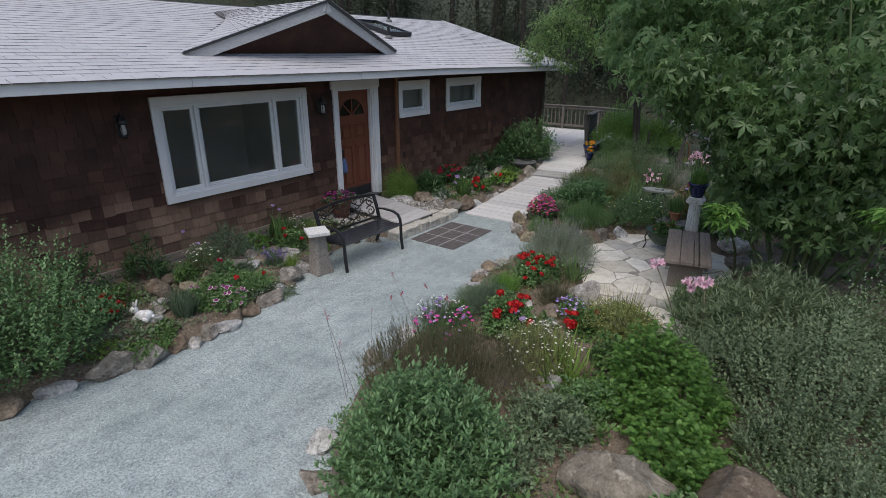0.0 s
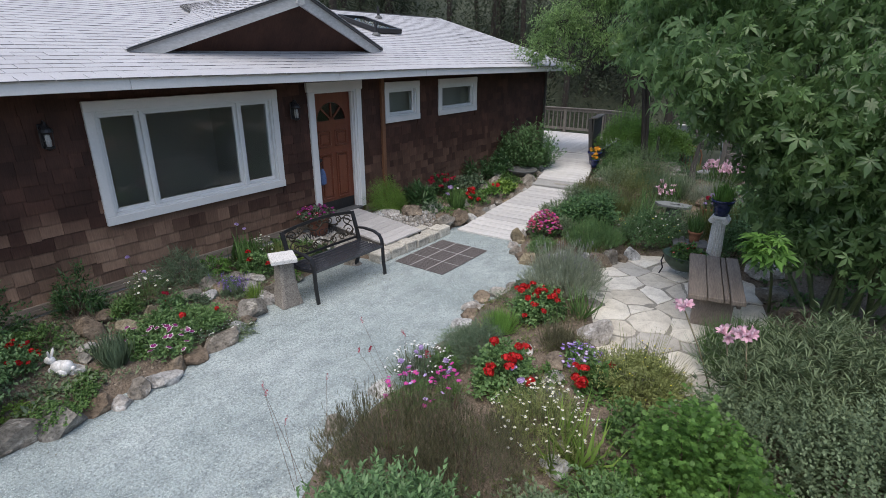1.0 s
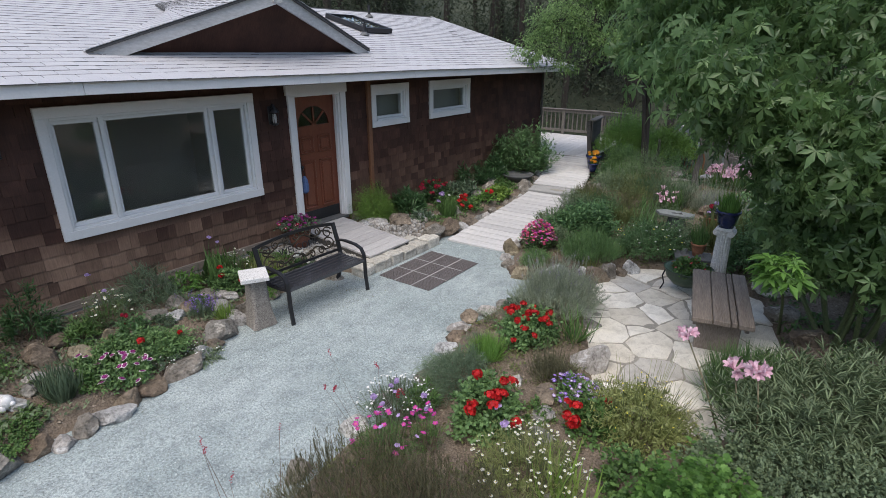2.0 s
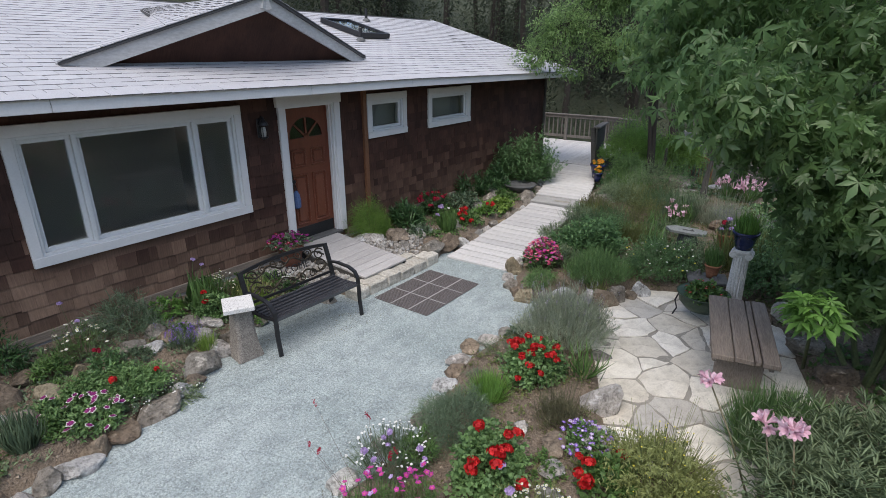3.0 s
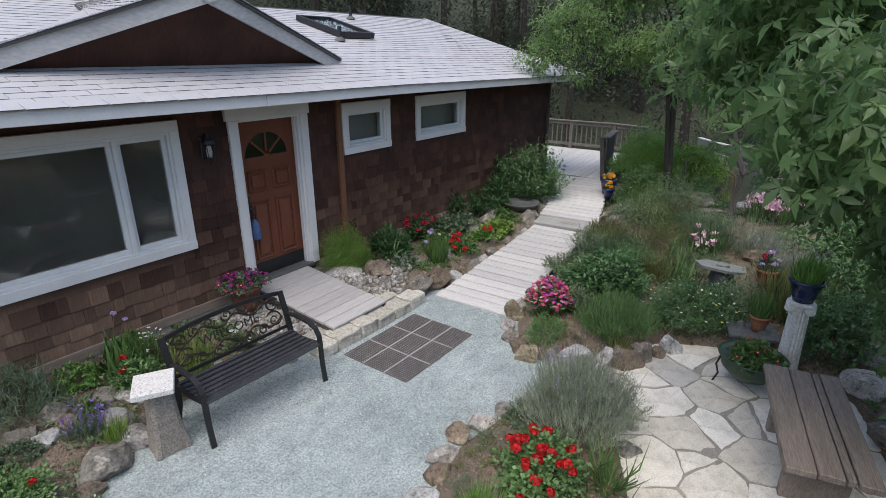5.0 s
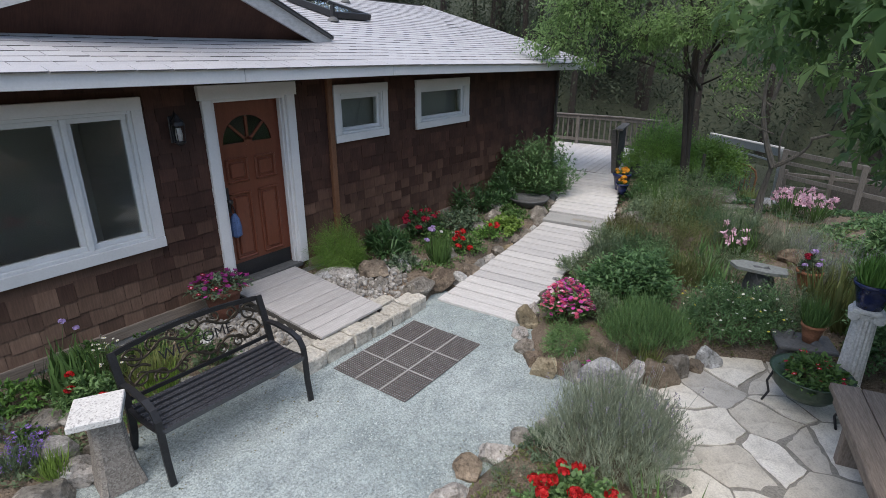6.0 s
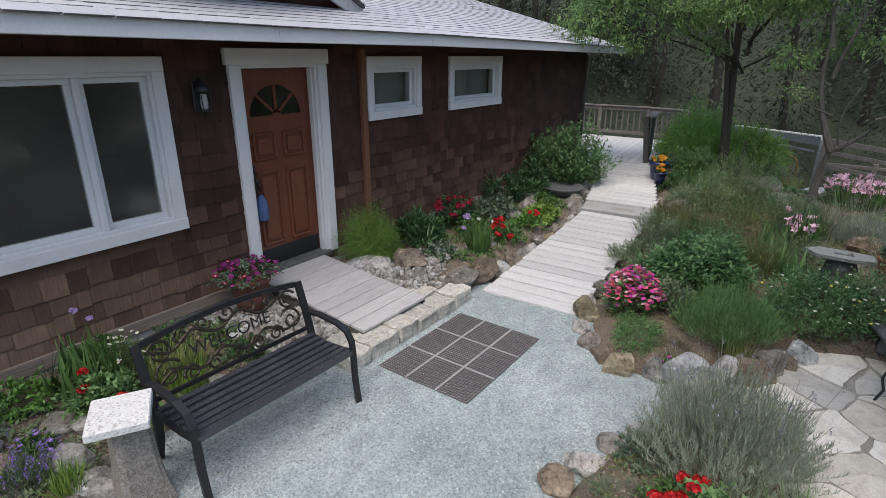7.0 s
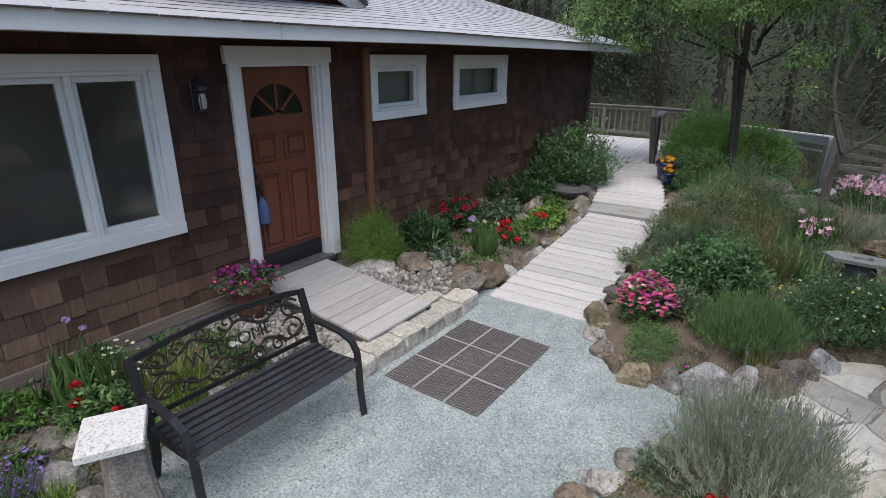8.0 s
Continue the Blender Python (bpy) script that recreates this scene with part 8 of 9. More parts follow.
# soft herbs that close the gaps of the bed beside the boardwalk
for x, y, a, h, mt in ((-4.45, 10.0, 0.3, 0.3, "sage"), (-4.5, 11.0, 0.3, 0.36, "sage"), (-3.95, 10.7, 0.3, 0.4, "dark"), (-3.5, 11.6, 0.34, 0.45, "olive"), (-4.5, 11.6, 0.25, 0.36, "brown"), (-4.2, 12.2, 0.42, 0.68, "sage"), (-4.55, 12.9, 0.3, 0.3, "sage"), (-4.05, 13.5, 0.45, 0.7, "sage"), (-3.8, 13.9, 0.5, 0.8, "fern"), (-3.7, 10.3, 0.28, 0.5, "privet"), (-2.9, 10.9, 0.34, 0.3, "sage"), (-3.55, 12.4, 0.36, 0.45, "dark"), (-3.2, 12.9, 0.4, 0.36, "sage")):
    bush(x, y, (a * 1.1, a * 1.25, h), 4200, LANCE2, 0.042, mt, "soft fine-leaved herb mound beside the boardwalk", "herb", "herb_mound", stem=False, group="soft herbs", upright=(22, 0.5, 0.25, 0.9))

# dark growth under and behind the tall shrub
for x, y, a, h, mt in ((0.1, 9.5, 0.6, 0.7, "privet"), (-0.6, 10.3, 0.6, 0.65, "privet"), (0.5, 10.5, 0.7, 0.8, "privet"), (-1.3, 10.9, 0.5, 0.5, "privet"), (-0.3, 11.6, 0.7, 0.8, "privet"), (-1.2, 12.2, 0.6, 0.6, "privet"), (0.0, 13.0, 0.9, 0.9, "privet")):
    bush(x, y, (a, a, h), 4200, LANCE2, 0.075, mt, "shaded dark green bush behind the patio", "bush", "bush", 1.3, hollow=0.3, stem=False, group="shaded bushes")

# dead leaves and grit that gather round the bench and along the edges
pts_, r_l = scatter_in([(-6.15, 4.95), (-5.2, 4.9), (-5.1, 6.4), (-6.1, 6.4)], 260, 71)
pe_, _ = scatter_in(GRAVEL, 900, 72, 0.0, 0.0)
pts_ = np.concatenate([pts_, pe_[inside_and_distance(pe_[:, 0], pe_[:, 1], GRAVEL) > -0.3]])
nl = len(pts_)
ob_ = put("leaf_litter", leaves(OVAL2, np.concatenate([pts_, gravel_height(pts_[:, 0], pts_[:, 1])[:, None] + 0.008], 1), np.concatenate([r_l.normal(size=(nl, 2)), r_l.normal(size=(nl, 1)) * 0.15], 1), unit(np.array([0, 0, 1.0]) + r_l.normal(size=(nl, 3)) * 0.3), 0.018 * r_l.uniform(0.4, 1.4, nl)), L["brown"], None)
tagged(ob_, "scattered dry brown leaves on the gravel", "leaf litter", kind="stuff")

# white rabbit figure
bm = bmesh.new()


def ball(bm_, c, r, rot_=None):
    q = bmesh.ops.create_uvsphere(bm_, u_segments=14, v_segments=9, radius=1)
    bmesh.ops.transform(bm_, matrix=Matrix.Translation(c) @ (rot_ or Matrix.Identity(4)) @ Matrix.Diagonal((*r, 1)), verts=q["verts"])


ball(bm, (0, 0, 0.1), (0.15, 0.095, 0.1)), ball(bm, (-0.08, 0, 0.11), (0.095, 0.09, 0.1)), ball(bm, (0.14, 0, 0.2), (0.068, 0.055, 0.06)), ball(bm, (0.19, 0, 0.185), (0.035, 0.035, 0.035))
ball(bm, (0.11, 0.03, 0.3), (0.02, 0.014, 0.075), pose(0, 0, 0, -14, -15, 0)), ball(bm, (0.11, -0.03, 0.3), (0.02, 0.014, 0.075), pose(0, 0, 0, 14, -15, 0))
ball(bm, (0.12, 0.045, 0.05), (0.05, 0.025, 0.06)), ball(bm, (0.12, -0.045, 0.05), (0.05, 0.025, 0.06)), ball(bm, (-0.06, 0.08, 0.06), (0.08, 0.035, 0.055)), ball(bm, (-0.06, -0.08, 0.06), (0.08, 0.035, 0.055)), ball(bm, (-0.17, 0, 0.1), (0.035, 0.035, 0.035))
bmesh.ops.scale(bm, vec=(0.68, 0.68, 0.68), verts=bm.verts)
rb_ = part("rabbit_figure", bm, M["rabbit"], None, "", pose(-5.9, 2.42, soil_z(-5.9, 2.42) - 0.01, 0, 0, -150), True)
tagged(rb_, "white glazed rabbit figure sitting in the bed", "garden ornament")

# seedlings and weeds over the soil
def weeds(name, poly, n, seed, mat, label, size=0.04):
    pts_, r = scatter_in(poly, n, seed)
    h = soil_height(pts_[:, 0], pts_[:, 1])
    clump = np.sin(pts_[:, 0] * 4.3 + 1) * np.sin(pts_[:, 1] * 3.7) + np.sin(pts_[:, 0] * 9 - pts_[:, 1] * 7)
    keep = (h > 0.05) & (clump > -0.5)
    c = np.concatenate([pts_[keep], h[keep][:, None]], 1)
    k = 9
    p_ = np.repeat(c, k, 0)
    a_ = r.uniform(0, 6.28, len(p_))
    fw = np.stack([np.cos(a_), np.sin(a_), r.uniform(0.15, 1.3, len(p_))], 1)
    p_ = p_ + fw * 0.01 + np.stack([r.normal(size=len(p_)) * 0.025, r.normal(size=len(p_)) * 0.025, r.uniform(0, 0.03, len(p_))], 1)
    ob_ = put(name, leaves(OVAL2, p_, fw, unit(np.array([0, 0, 1.0]) + r.normal(size=p_.shape) * 0.3), size * r.uniform(0.5, 1.4, len(p_))), L[mat], None)
    tagged(ob_, label, "weeds", kind="stuff")


weeds("bed_weeds", [(-7.25, 0), (-5.5, 0), (-5.4, 3.5), (-6.1, 4.9), (-6.2, 6.2), (-7.25, 6.2)], 2600, 51, "sage", "small green weeds and seedlings on the soil", 0.04)
weeds("walk_weeds", [(-7.25, 8.4), (-5.9, 8.6), (-5.95, 12), (-6.5, 14), (-7.25, 14)], 1600, 52, "mid", "small green weeds among the stones", 0.04)
weeds("island_weeds", [(-3.7, 2), (-0.3, 2.4), (-1.2, 5.6), (-2.4, 6.4), (-3.6, 7.2)], 2600, 53, "olive", "small weeds and dry leaves on the soil", 0.03)
weeds("boulder_weeds", [(-2.2, 1.6), (1.2, 2.4), (1.2, 5.6), (-1.4, 5.0), (-1.7, 3.2)], 1600, 56, "mid", "green weeds filling gaps between bushes", 0.055)
weeds("far_bed_weeds", [(-4.6, 8.2), (-2.2, 9), (-1.2, 9), (-1.2, 14.5), (-4.6, 14.5)], 2200, 54, "olive", "small green weeds and herbs on the soil", 0.035)
weeds("glade_weeds", [(-2.2, 11.5), (1, 11.5), (1, 14.5), (-2.2, 14.5)], 1500, 58, "privet", "green weeds in the shade behind the patio", 0.06)
weeds("slope_weeds", [(-5.6, 13.5), (0, 13.5), (2, 18), (-5.6, 18)], 2200, 55, "dark", "green weeds on the slope", 0.06)
weeds("shade_weeds", [(-1.1, 5.6), (2.5, 5), (3, 10), (-1.4, 9.2)], 1500, 57, "mid", "green weeds under the big shrub", 0.06)


# ---- trees ----
def branch_path(r, a, b, bend, n=6):
    a, b = Vector(a), Vector(b)
    off = Vector((r.uniform(-1, 1), r.uniform(-1, 1), r.uniform(-0.3, 0.3))) * bend
    return [a.lerp(b, i / (n - 1)) + off * math.sin(math.pi * i / (n - 1)) for i in range(n)]


def tree(name, x, y, z, stems, limbs, clumps, leaf_n, shp, size, leaf_mat, label, wide=1.0, droop=0.3, seed=1, bark="bark"):
    """stems: (top, radius) per trunk; limbs: (from, to, radius); clumps: (centre, radii)."""
    t = thing(name, x, y, z, label, "tree")
    r = random.Random(seed)
    bm = bmesh.new()
    for top, rad in stems:
        tube(bm, branch_path(r, (r.uniform(-0.05, 0.05), r.uniform(-0.05, 0.05), -0.1), top, 0.12, 9), rad, 9, rad * 0.45)
    part("trunk", bm, M[bark], t, "rough bark", None, True)
    bm = bmesh.new()
    for a, b, rad in limbs:
        tube(bm, branch_path(r, a, b, 0.15, 7), rad, 6, rad * 0.25)
    q = rng(seed)
    ps, fs, us = [], [], []
    for (c, rad) in clumps:
        n = int(leaf_n * rad[0] * rad[1] * rad[2])
        # twigs radiate inside a clump and carry the leaves
        tw = max(10, n // 22)
        d = unit(q.normal(size=(tw, 3)))
        ends = np.array(c) + d * np.array(rad) * q.uniform(0.45, 1.08, (tw, 1))
        root = np.array(c) + d * np.array(rad) * 0.12
        for i in range(0, tw, 3):
            tube(bm, [tuple(root[i]), tuple((root[i] + ends[i]) / 2 + q.normal(size=3) * 0.04), tuple(ends[i])], 0.008, 3, 0.003)
        k = q.integers(0, tw, n)
        u = q.uniform(0.35, 1.05, (n, 1))
        p = root[k] * (1 - u) + ends[k] * u + q.normal(size=(n, 3)) * 0.05
        ps.append(p)
        fs.append(unit(d[k] * 0.6 + q.normal(size=(n, 3)) * 0.6 + np.array([0, 0, -droop])))
        us.append(unit(np.array([0, 0, 1.0]) + q.normal(size=(n, 3)) * 0.5 + d[k] * 0.4))
    part("branchwork", bm, M[bark], t)["kind"] = "stuff"
    p = np.concatenate(ps)
    cr = put("crown", leaves(shp, p, np.concatenate(fs), np.concatenate(us), size * q.uniform(0.6, 1.25, len(p)), wide), L[leaf_mat], t)
    cr["kind"] = "stuff"
    return t


# slender tree by the deck
tree("garden_tree", -4.42, 15.0, 0.15, [((-0.2, -0.1, 3.9), 0.095), ((-0.5, -0.15, 3.6), 0.055), ((0.27, -0.1, 0.85), 0.06)],
     [((-0.1, -0.1, 2.2), (-1.9, -1.3, 3.3), 0.026), ((-0.2, -0.1, 2.2), (-2.1, -1.6, 2.9), 0.02), ((0, 0, 2.0), (-0.1, -1.1, 3.0), 0.03), ((0, 0, 2.5), (1.3, -0.3, 3.9), 0.04), ((-0.1, 0, 2.7), (-0.6, -0.8, 4.4), 0.04), ((0.1, 0, 2.9), (0.4, 0.6, 5.0), 0.05), ((-0.1, -0.1, 2.0), (-1.0, -0.7, 2.7), 0.018), ((0, 0, 2.1), (0.9, -0.5, 2.8), 0.02), ((0, 0, 2.3), (0.45, 0.1, 3.9), 0.04), ((-0.1, -0.05, 1.3), (-0.5, 0.1, 2.9), 0.02)],
     [((-2.25, -1.7, 2.85), (0.7, 0.6, 0.5)), ((-1.9, -1.3, 3.4), (0.9, 0.8, 0.7)), ((-0.9, -0.9, 3.0), (0.8, 0.7, 0.5)), ((-0.1, -1.2, 3.1), (0.8, 0.7, 0.5)), ((-1.2, -0.5, 4.2), (1.2, 1.0, 0.8)), ((0.2, -0.3, 4.2), (1.2, 1.0, 0.8)), ((1.3, -0.3, 3.7), (0.9, 0.8, 0.7)), ((-1.7, -1.4, 2.55), (0.5, 0.45, 0.3)), ((-0.5, -0.7, 2.5), (0.4, 0.35, 0.25)), ((1.3, -0.7, 2.6), (0.5, 0.4, 0.3)), ((0.6, -0.2, 3.2), (0.8, 0.7, 0.4)), ((0.1, 0.3, 5.0), (1.6, 1.3, 0.7))],
     8200, LANCE2, 0.075, "tree", "slender garden tree with several dark stems and airy leaves", 1.5, 0.45, 3)
# smaller grey tree on the slope
tree("garden_tree", -2.86, 13.35, 0.05, [((-0.02, 0.0, 1.2), 0.068), ((-0.06, 0.05, 0.95), 0.05)],
     [((-0.02, 0.0, 1.1), (-0.3, 0.05, 2.7), 0.05), ((-0.28, 0.05, 2.5), (-0.5, 0.1, 3.9), 0.035), ((-0.2, 0.0, 2.1), (0.35, 0.1, 3.6), 0.03), ((0.0, 0.0, 1.12), (0.4, -0.12, 1.6), 0.036), ((0.38, -0.12, 1.58), (0.98, -0.25, 1.86), 0.028), ((0.96, -0.25, 1.85), (1.42, -0.3, 1.5), 0.016), ((0.6, -0.15, 1.7), (0.75, -0.4, 2.15), 0.012), ((0.05, 0.0, 1.2), (0.16, -0.1, 2.0), 0.018), ((-0.2, 0, 2.0), (-0.85, 0.1, 2.5), 0.02), ((-0.1, 0, 1.6), (-0.55, -0.2, 1.95), 0.014)],
     [((-0.75, 0.1, 3.3), (0.7, 0.7, 0.55)), ((0.4, 0.0, 3.5), (0.8, 0.7, 0.65)), ((-0.2, 0.2, 4.2), (1.1, 0.9, 0.8)), ((1.1, 0.0, 3.3), (0.7, 0.6, 0.5)), ((-0.7, 0.0, 2.4), (0.5, 0.4, 0.3)), ((0.3, -0.1, 2.6), (0.5, 0.4, 0.3)), ((1.2, -0.3, 1.8), (0.35, 0.3, 0.2)), ((-0.5, -0.2, 1.9), (0.3, 0.25, 0.18))],
     8500, LANCE2, 0.065, "tree", "small grey-barked tree with a bare arching branch", 1.5, 0.4, 9, "greybark")

# the tall shrub with large lobed leaves, over the plank bench
BX, BY = -0.15, 7.9
rbt = rng(77)
big = thing("giant_leaf_shrub", BX, BY, 0.1, "tall shrub with large drooping lobed green leaves", "shrub")
tops = []
bm = bmesh.new()
rr2 = random.Random(5)
for i in range(17):
    a = 2 * math.pi * i / 17 + rr2.uniform(-0.2, 0.2)
    h = rr2.uniform(2.6, 3.8)
    lean = rr2.uniform(0.3, 1.5)
    foot = Vector((0.25 * math.cos(a), 0.25 * math.sin(a), -0.05))
    top = Vector((lean * math.cos(a) * 1.25, lean * math.sin(a) * 1.0, h))
    tube(bm, branch_path(rr2, foot, top, 0.25, 8), 0.026, 6, 0.008)
    tops.append((foot, top))
part("cane_growth", bm, M["stem"], big, "upright green canes")
CLUMPS = [((-0.95, -0.85, 2.4), (0.45, 0.65, 0.45)), ((-1.3, -1.2, 2.75), (0.4, 0.5, 0.35)), ((-1.0, -0.2, 3.0), (0.8, 0.9, 0.55)), ((-1.5, -0.5, 3.25), (0.7, 0.9, 0.5)), ((-0.4, -0.8, 2.3), (0.8, 0.8, 0.7)), ((-0.4, -0.7, 1.9), (0.6, 0.6, 0.5)), ((0.3, -0.6, 1.5), (0.8, 0.8, 0.8)),
          ((0.4, -0.8, 2.5), (0.9, 0.9, 0.8)), ((-0.3, 0.2, 3.6), (1.3, 1.2, 0.8)), ((1.2, -0.5, 2.2), (1.0, 1.0, 1.1)), ((1.2, 0.2, 3.5), (1.2, 1.2, 0.9)), ((0.4, 0.8, 2.4), (1.2, 0.9, 1.0)), ((-0.7, 0.9, 2.0), (0.7, 0.7, 0.7)), ((0.1, 0.4, 1.2), (0.8, 0.8, 0.6)), ((1.9, 0.4, 1.6), (0.9, 1.0, 0.9)), ((2.2, 0.2, 3.0), (0.9, 1.2, 1.0)), ((-2.15, -0.7, 3.05), (0.5, 0.6, 0.45)), ((-1.6, -1.7, 2.75), (0.42, 0.5, 0.38)), ((-2.3, -0.1, 3.5), (0.5, 0.6, 0.4)), ((-1.7, -0.9, 3.6), (0.6, 0.7, 0.35)), ((1.7, -1.0, 3.0), (0.8, 0.8, 0.8)),
          ((-1.0, -0.2, 1.85), (0.3, 0.45, 0.4)), ((-0.75, -0.4, 1.4), (0.34, 0.5, 0.42)), ((-1.5, -0.3, 2.15), (0.32, 0.45, 0.28)), ((-1.75, -0.2, 2.4), (0.26, 0.4, 0.25)), ((-1.35, -0.2, 2.4), (0.3, 0.4, 0.3)), ((-0.55, -0.5, 1.1), (0.42, 0.5, 0.42)), ((-0.1, -0.3, 1.35), (0.5, 0.5, 0.5))]
ps, fs, us = [], [], []
for c, rad in CLUMPS:
    n = int((1700 if c[0] < 1.0 and c[1] < 0.5 else 800) * (rad[0] * rad[1] * rad[2]) ** 0.75) + 60
    d = unit(rbt.normal(size=(n, 3)))
    p = np.array(c) + d * np.array(rad) * rbt.uniform(0.25, 1.08, (n, 1))
    out = unit((p - np.array([0.2, 0.1, 2.0])) * np.array([1, 1, 0.3]))
    ps.append(p)
    fs.append(unit(out * 0.35 + rbt.normal(size=(n, 3)) * 0.5 + np.array([0, 0, -0.8])))
    us.append(unit(out * 0.9 + np.array([0, 0, 0.3]) + rbt.normal(size=(n, 3)) * 0.65))
p = np.concatenate(ps)
fw_, up_, sz_ = np.concatenate(fs), np.concatenate(us), rbt.uniform(0.45, 1.3, len(p))
half = rbt.random(len(p)) < 0.35
lv = put("foliage", merged(leaves(MAPLE, p[half], fw_[half], up_[half], 0.115 * sz_[half], 0.9), leaves(DEEP, p[~half], fw_[~half], up_[~half], 0.14 * sz_[~half], 1.15)), L["big"], big, "large lobed drooping leaves")
lv["kind"] = "stuff"
# its young neighbour with light green cut leaves
for k, (x, y, lean, n) in enumerate(((-0.82, 7.9, ((-0.02, -0.35, 0.5), (-0.05, -1.0, 1.0), (-0.06, -1.5, 1.24)), 64), (0.35, 7.0, ((0.05, -0.2, 0.6), (0.1, -0.5, 1.1), (0.13, -0.8, 1.5)), 44))):
    yng = thing("young_shrub", x, y, 0.08, "young shrub with bright green cut leaves on a leaning stem", "shrub", "young shrubs")
    bm = bmesh.new()
    tube(bm, [(0, 0, 0), *lean], 0.018, 6, 0.01)
    part("stem", bm, M["stem"], yng, "thin green stem", None, True)
    q = rng(88 + k)
    a = q.uniform(0, 6.28, n)
    fwd = np.stack([np.cos(a), np.sin(a), q.uniform(-0.6, 0.3, n)], 1)
    pz = np.array(lean[-1]) + np.stack([0.14 * np.cos(a) * q.random(n), 0.14 * np.sin(a) * q.random(n), q.uniform(-0.12, 0.1, n)], 1)
    put("foliage", leaves(DEEP, pz, fwd, unit(np.array([0, 0, 1.0]) + q.normal(size=(n, 3)) * 0.25), 0.175 * q.uniform(0.6, 1.2, n), 1.0), L["lush"], yng, "bright cut leaves")

# ---- beyond the garden ----
HX, HY = -3.62, 16.2
arch = thing("rusty_hoop", HX, HY, soil_z(HX, HY) - 0.02, "rusty iron bed-end hoop standing in the grass", "garden ornament")
bm = bmesh.new()
tube(bm, [(-0.26, 0, 0), (-0.26, 0, 0.42), (-0.22, 0, 0.55), (-0.1, 0, 0.6), (0.12, 0, 0.55), (0.23, 0, 0.47), (0.27, 0, 0.34), (0.26, 0, 0)], 0.021, 8)
part("hoop", bm, M["rust"], arch)
for k in range(5):
    bm = bmesh.new()
    tube(bm, [(-0.18 + 0.085 * k, 0, 0), (-0.18 + 0.085 * k, 0, 0.52 - 0.02 * k)], 0.009, 5)
    part("bar", bm, M["rust"], arch)

gate = thing("steel_handrail", -4.2, 19.6, 0.0, "grey galvanised steel beam rail with a notched top edge", "railing")
a, b = Vector((-1.15, 2.4, 0.4)), Vector((1.12, -2.3, 0.8))
bm = bmesh.new()
bar_strip(bm, [a, b], 0.05, 0.17, (b - a).cross(Vector((0, 0, 1))))
part("beam", bm, M["galv"], gate)
for k in range(34):
    c = a.lerp(b, (k + 0.5) / 34) + Vector((0, 0, 0.1))
    part("tooth", boxed(-0.05, 0.05, -0.03, 0.03, -0.014, 0.014), M["plaster"], gate, "", Matrix.Translation(c) @ pose(0, 0, 0, 0, 0, 26))
bm = bmesh.new()
bar_strip(bm, [a.lerp(b, 0.3) - Vector((0, 0, 0.2)), a.lerp(b, 0.95) - Vector((0, 0, 0.22))], 0.03, 0.04, (b - a).cross(Vector((0, 0, 1))))
part("lower_rail", bm, M["galv"], gate)
for c, w_ in ((a, 0.03), (a.lerp(b, 0.5), 0.025), (b, 0.03)):
    part("post", boxed(-w_, w_, -w_, w_, -2.0, c.z + 0.04, 0.004), M["galv"], gate, "", pose(c.x, c.y, 0))


def slope_rail(a, b, za, zb, label):
    rl = thing("path_railing", (a[0] + b[0]) / 2, (a[1] + b[1]) / 2, 0, label, "railing", "sloping rails")
    o = Vector(((a[0] + b[0]) / 2, (a[1] + b[1]) / 2, 0))
    A, B = Vector((*a, za)) - o, Vector((*b, zb)) - o
    for dz, w in ((0, 0.09), (-0.22, 0.07), (-0.5, 0.08)):
        bm = bmesh.new()
        bar_strip(bm, [A + Vector((0, 0, dz)), B + Vector((0, 0, dz))], 0.05, w, (B - A).cross(Vector((0, 0, 1))))
        part("rail", bm, M["railwood"], rl)
    for t in (0.0, 0.33, 0.66, 1.0):
        c = A.lerp(B, t)
        part("post", boxed(-0.05, 0.05, -0.05, 0.05, -1.4, c.z + 0.05, 0.005), M["railwood"], rl, "", pose(c.x, c.y, 0))


slope_rail((-3.0, 17.2), (1.2, 15.9), 0.84, 0.5, "weathered wooden rail following a sloping path")
low = thing("path_railing", -1.0, 17.6, 0, "low weathered rail with a dark mesh panel below", "railing", "sloping rails")
part("rail", boxed(-1.95, 2.4, -0.03, 0.03, 0.27, 0.34, 0.006), M["railwood"], low)
part("rail", boxed(-1.95, 2.4, -0.025, 0.025, 0.0, 0.05, 0.006), M["railwood"], low)
for x in (-1.95, -1.1, 0.2, 1.4, 2.4):
    part("post", boxed(x - 0.045, x + 0.045, -0.045, 0.045, -1.4, 0.4, 0.005), M["railwood"], low)
part("panel", boxed(-1.05, 2.35, -0.06, -0.046, -0.9, 0.26), M["darkwood"], low, "dark panel")
slope_rail((-0.4, 9.6), (2.8, 8.2), 0.55, 0.55, "weathered wooden rail behind the big shrub")

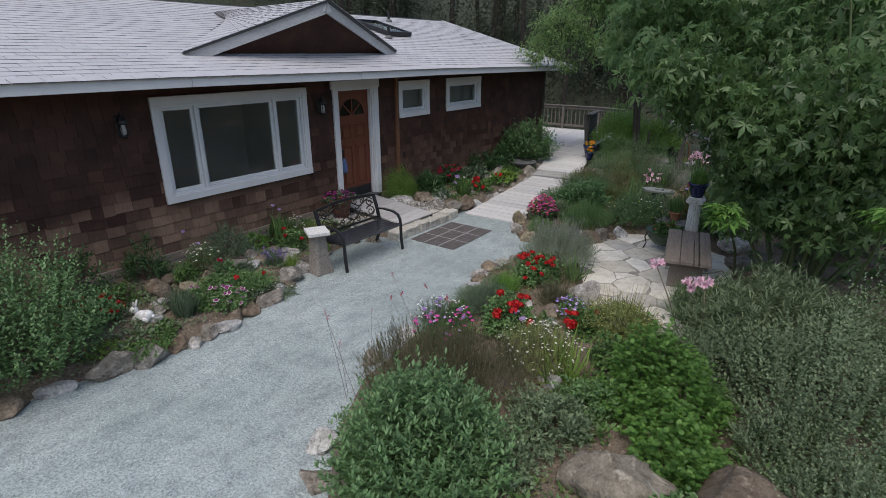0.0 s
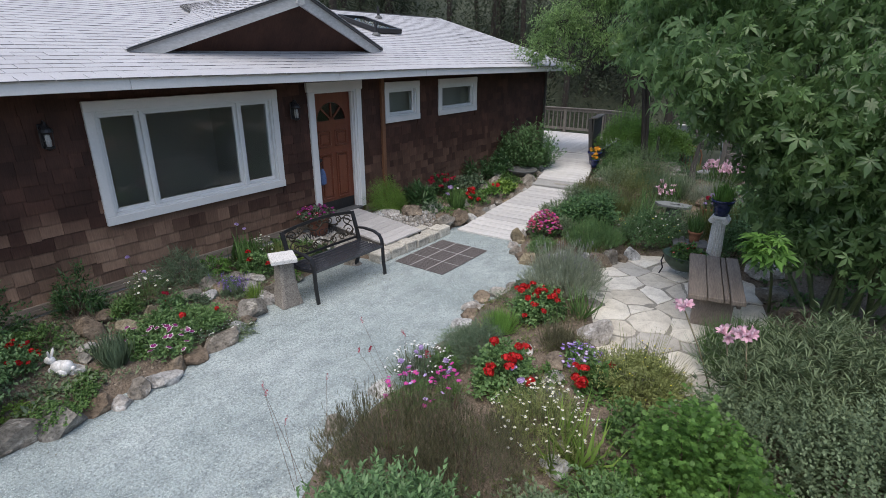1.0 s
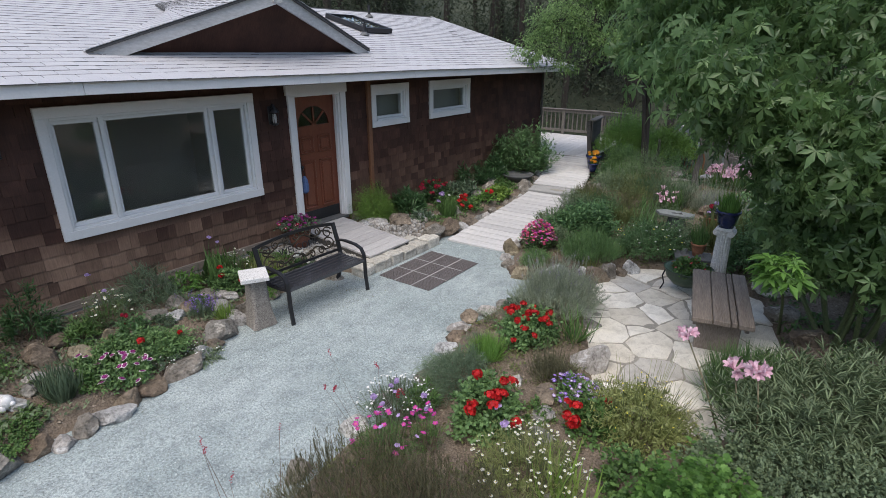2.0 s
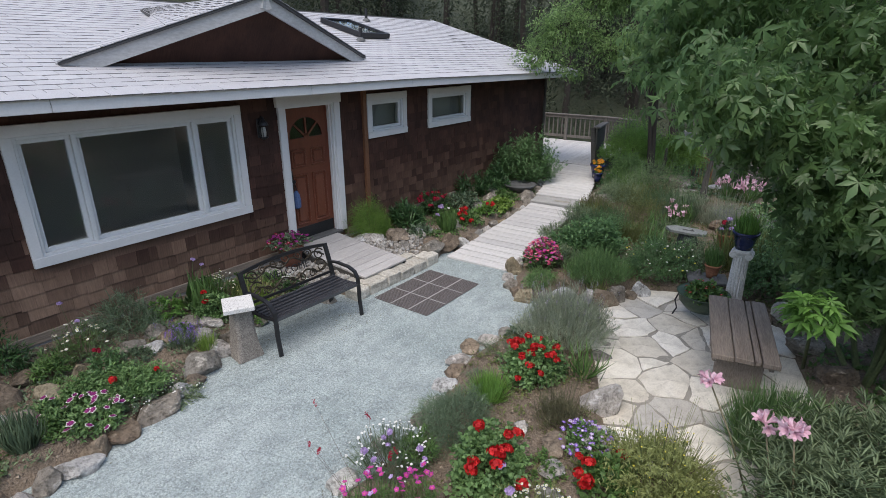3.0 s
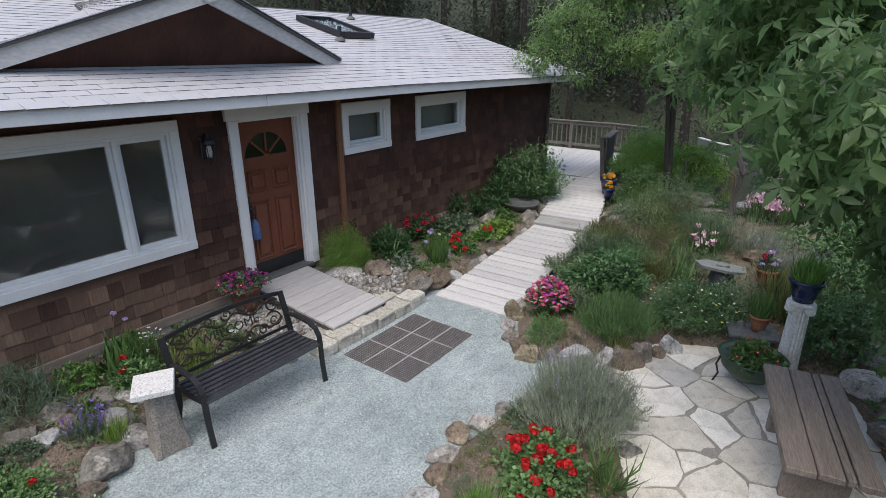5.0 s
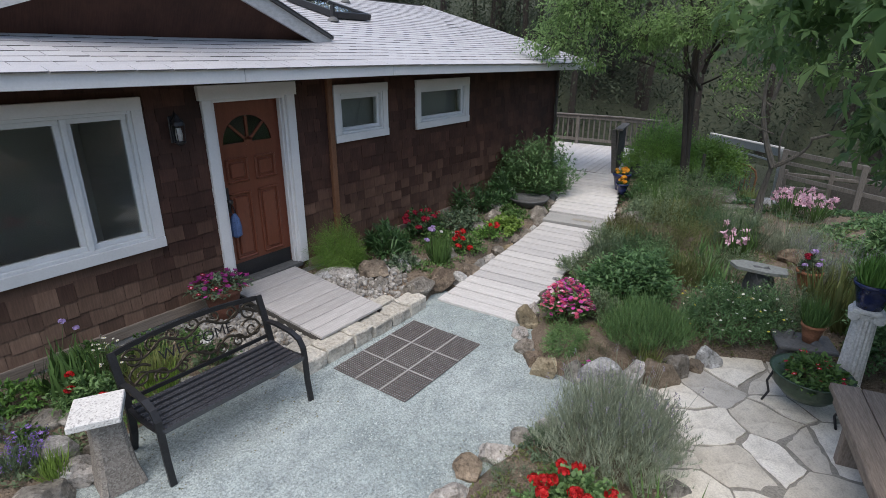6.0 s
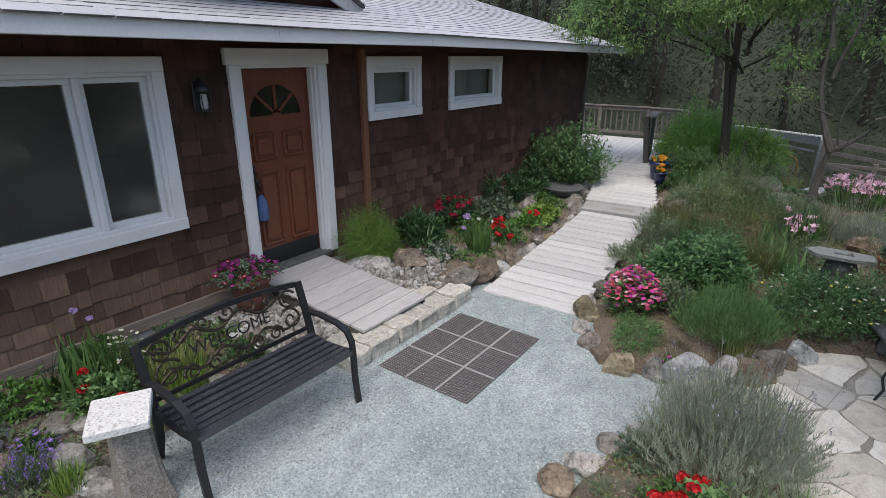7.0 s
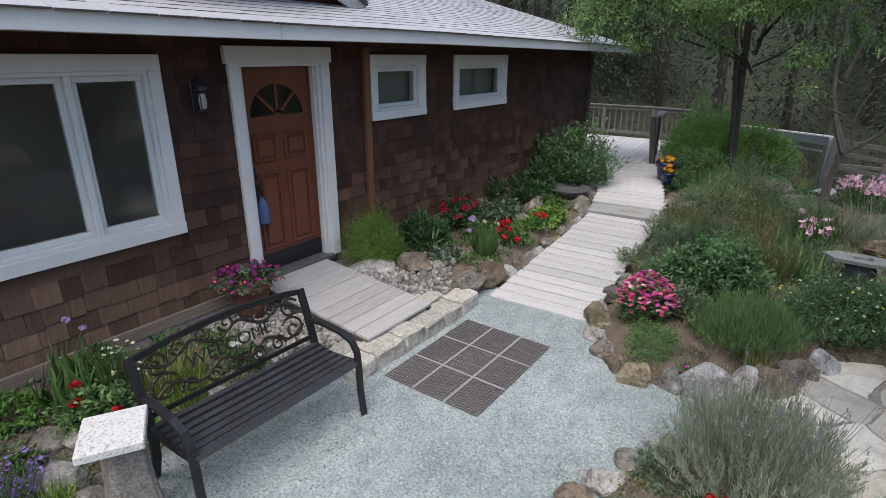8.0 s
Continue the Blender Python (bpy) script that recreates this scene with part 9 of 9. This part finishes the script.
# dark woods on the slopes all round: one mass of trunks and leaf sprays
wr = rng(123)
spots = []
for k in range(46):
    spots.append((wr.uniform(-34, 6), wr.uniform(25, 46)))
for k in range(20):
    spots.append((wr.uniform(-40, -19), wr.uniform(-6, 40)))
for k in range(5):
    spots.append((wr.uniform(5, 20), wr.uniform(14, 34)))
bm = bmesh.new()
ps, fs, us, ss = [], [], [], []
for x, y in spots:
    z = float(land_height(np.array([x]), np.array([y]))[0])
    h = wr.uniform(9, 15)
    rad = wr.uniform(2.2, 3.6)
    tube(bm, [(x, y, z - 0.5), (x + wr.uniform(-0.4, 0.4), y + wr.uniform(-0.4, 0.4), z + h * 0.5), (x + wr.uniform(-0.5, 0.5), y, z + h * 0.92)], 0.22, 6, 0.05)
    n = 2800
    lay = wr.random(n)
    a = wr.uniform(0, 6.28, n)
    q = (1 - 0.75 * lay) * rad * (0.25 + 0.75 * wr.random(n) ** 0.5)
    lump = 0.75 + 0.35 * np.sin(a * 3 + lay * 14 + x)
    p = np.stack([x + np.cos(a) * q * lump, y + np.sin(a) * q * lump, z + 0.4 + h * lay], 1)
    ps.append(p)
    fs.append(unit(np.stack([np.cos(a), np.sin(a), -0.45 * np.ones(n)], 1) + wr.normal(size=(n, 3)) * 0.4))
    us.append(unit(np.array([0, 0, 1.0]) + wr.normal(size=(n, 3)) * 0.4))
    ss.append(wr.uniform(0.12, 0.3, n))
me_tr = bpy.data.meshes.new("wood_trunks")
bm.to_mesh(me_tr)
bm.free()
woods = put("far_woods", leaves(LANCE2, np.concatenate(ps), np.concatenate(fs), np.concatenate(us), np.concatenate(ss), 1.5), L["far"], None)
tagged(woods, "dark shaded woods on the slopes round the garden", "woods", kind="stuff")
tr_ob = link_mesh("wood_trunks", me_tr, M["bark"], None)
tagged(tr_ob, "dark trunks of the woods behind the garden", "woods", kind="stuff")
# undergrowth on the slopes
n = 60000
px = wr.uniform(-45, 24, n)
py = wr.uniform(19.5, 48, n)
m_ = wr.random(n) < 0.35
px[m_], py[m_] = wr.uniform(-45, -17, m_.sum()), wr.uniform(-6, 48, m_.sum())
pz = land_height(px, py) + wr.uniform(0, 1.5, n) * wr.random(n)
d = wr.normal(size=(n, 3))
d[:, 2] = np.abs(d[:, 2]) * 0.6
ug = put("undergrowth", leaves(LANCE2, np.stack([px, py, pz], 1), unit(d), unit(np.array([0, 0, 1.0]) + wr.normal(size=(n, 3)) * 0.5), wr.uniform(0.08, 0.2, n), 1.3), L["far"], None)
tagged(ug, "dark undergrowth on the wooded slopes", "undergrowth", kind="stuff")

# ---- single shingles of the wall and roof ----
shake_meshes = {}
for k, w in enumerate(SHAKE_W):
    tv, tf = shake_piece(w - 0.003, SHAKE_H + 0.02)
    shake_meshes[k] = arr_mesh("shingle", tv, tf)
for k, y, z, a in near_shakes:
    link_mesh("shingle", shake_meshes[k], M["shake"], wall_front, "", pose(WALL_X + 0.002, y, z, a, 0, 0))
for x, y, z, a in near_tabs:
    link_mesh("shingle", tab_mesh, M["roof"], roof, "", pose(x, y, z, 0, 0, a * 0.3))
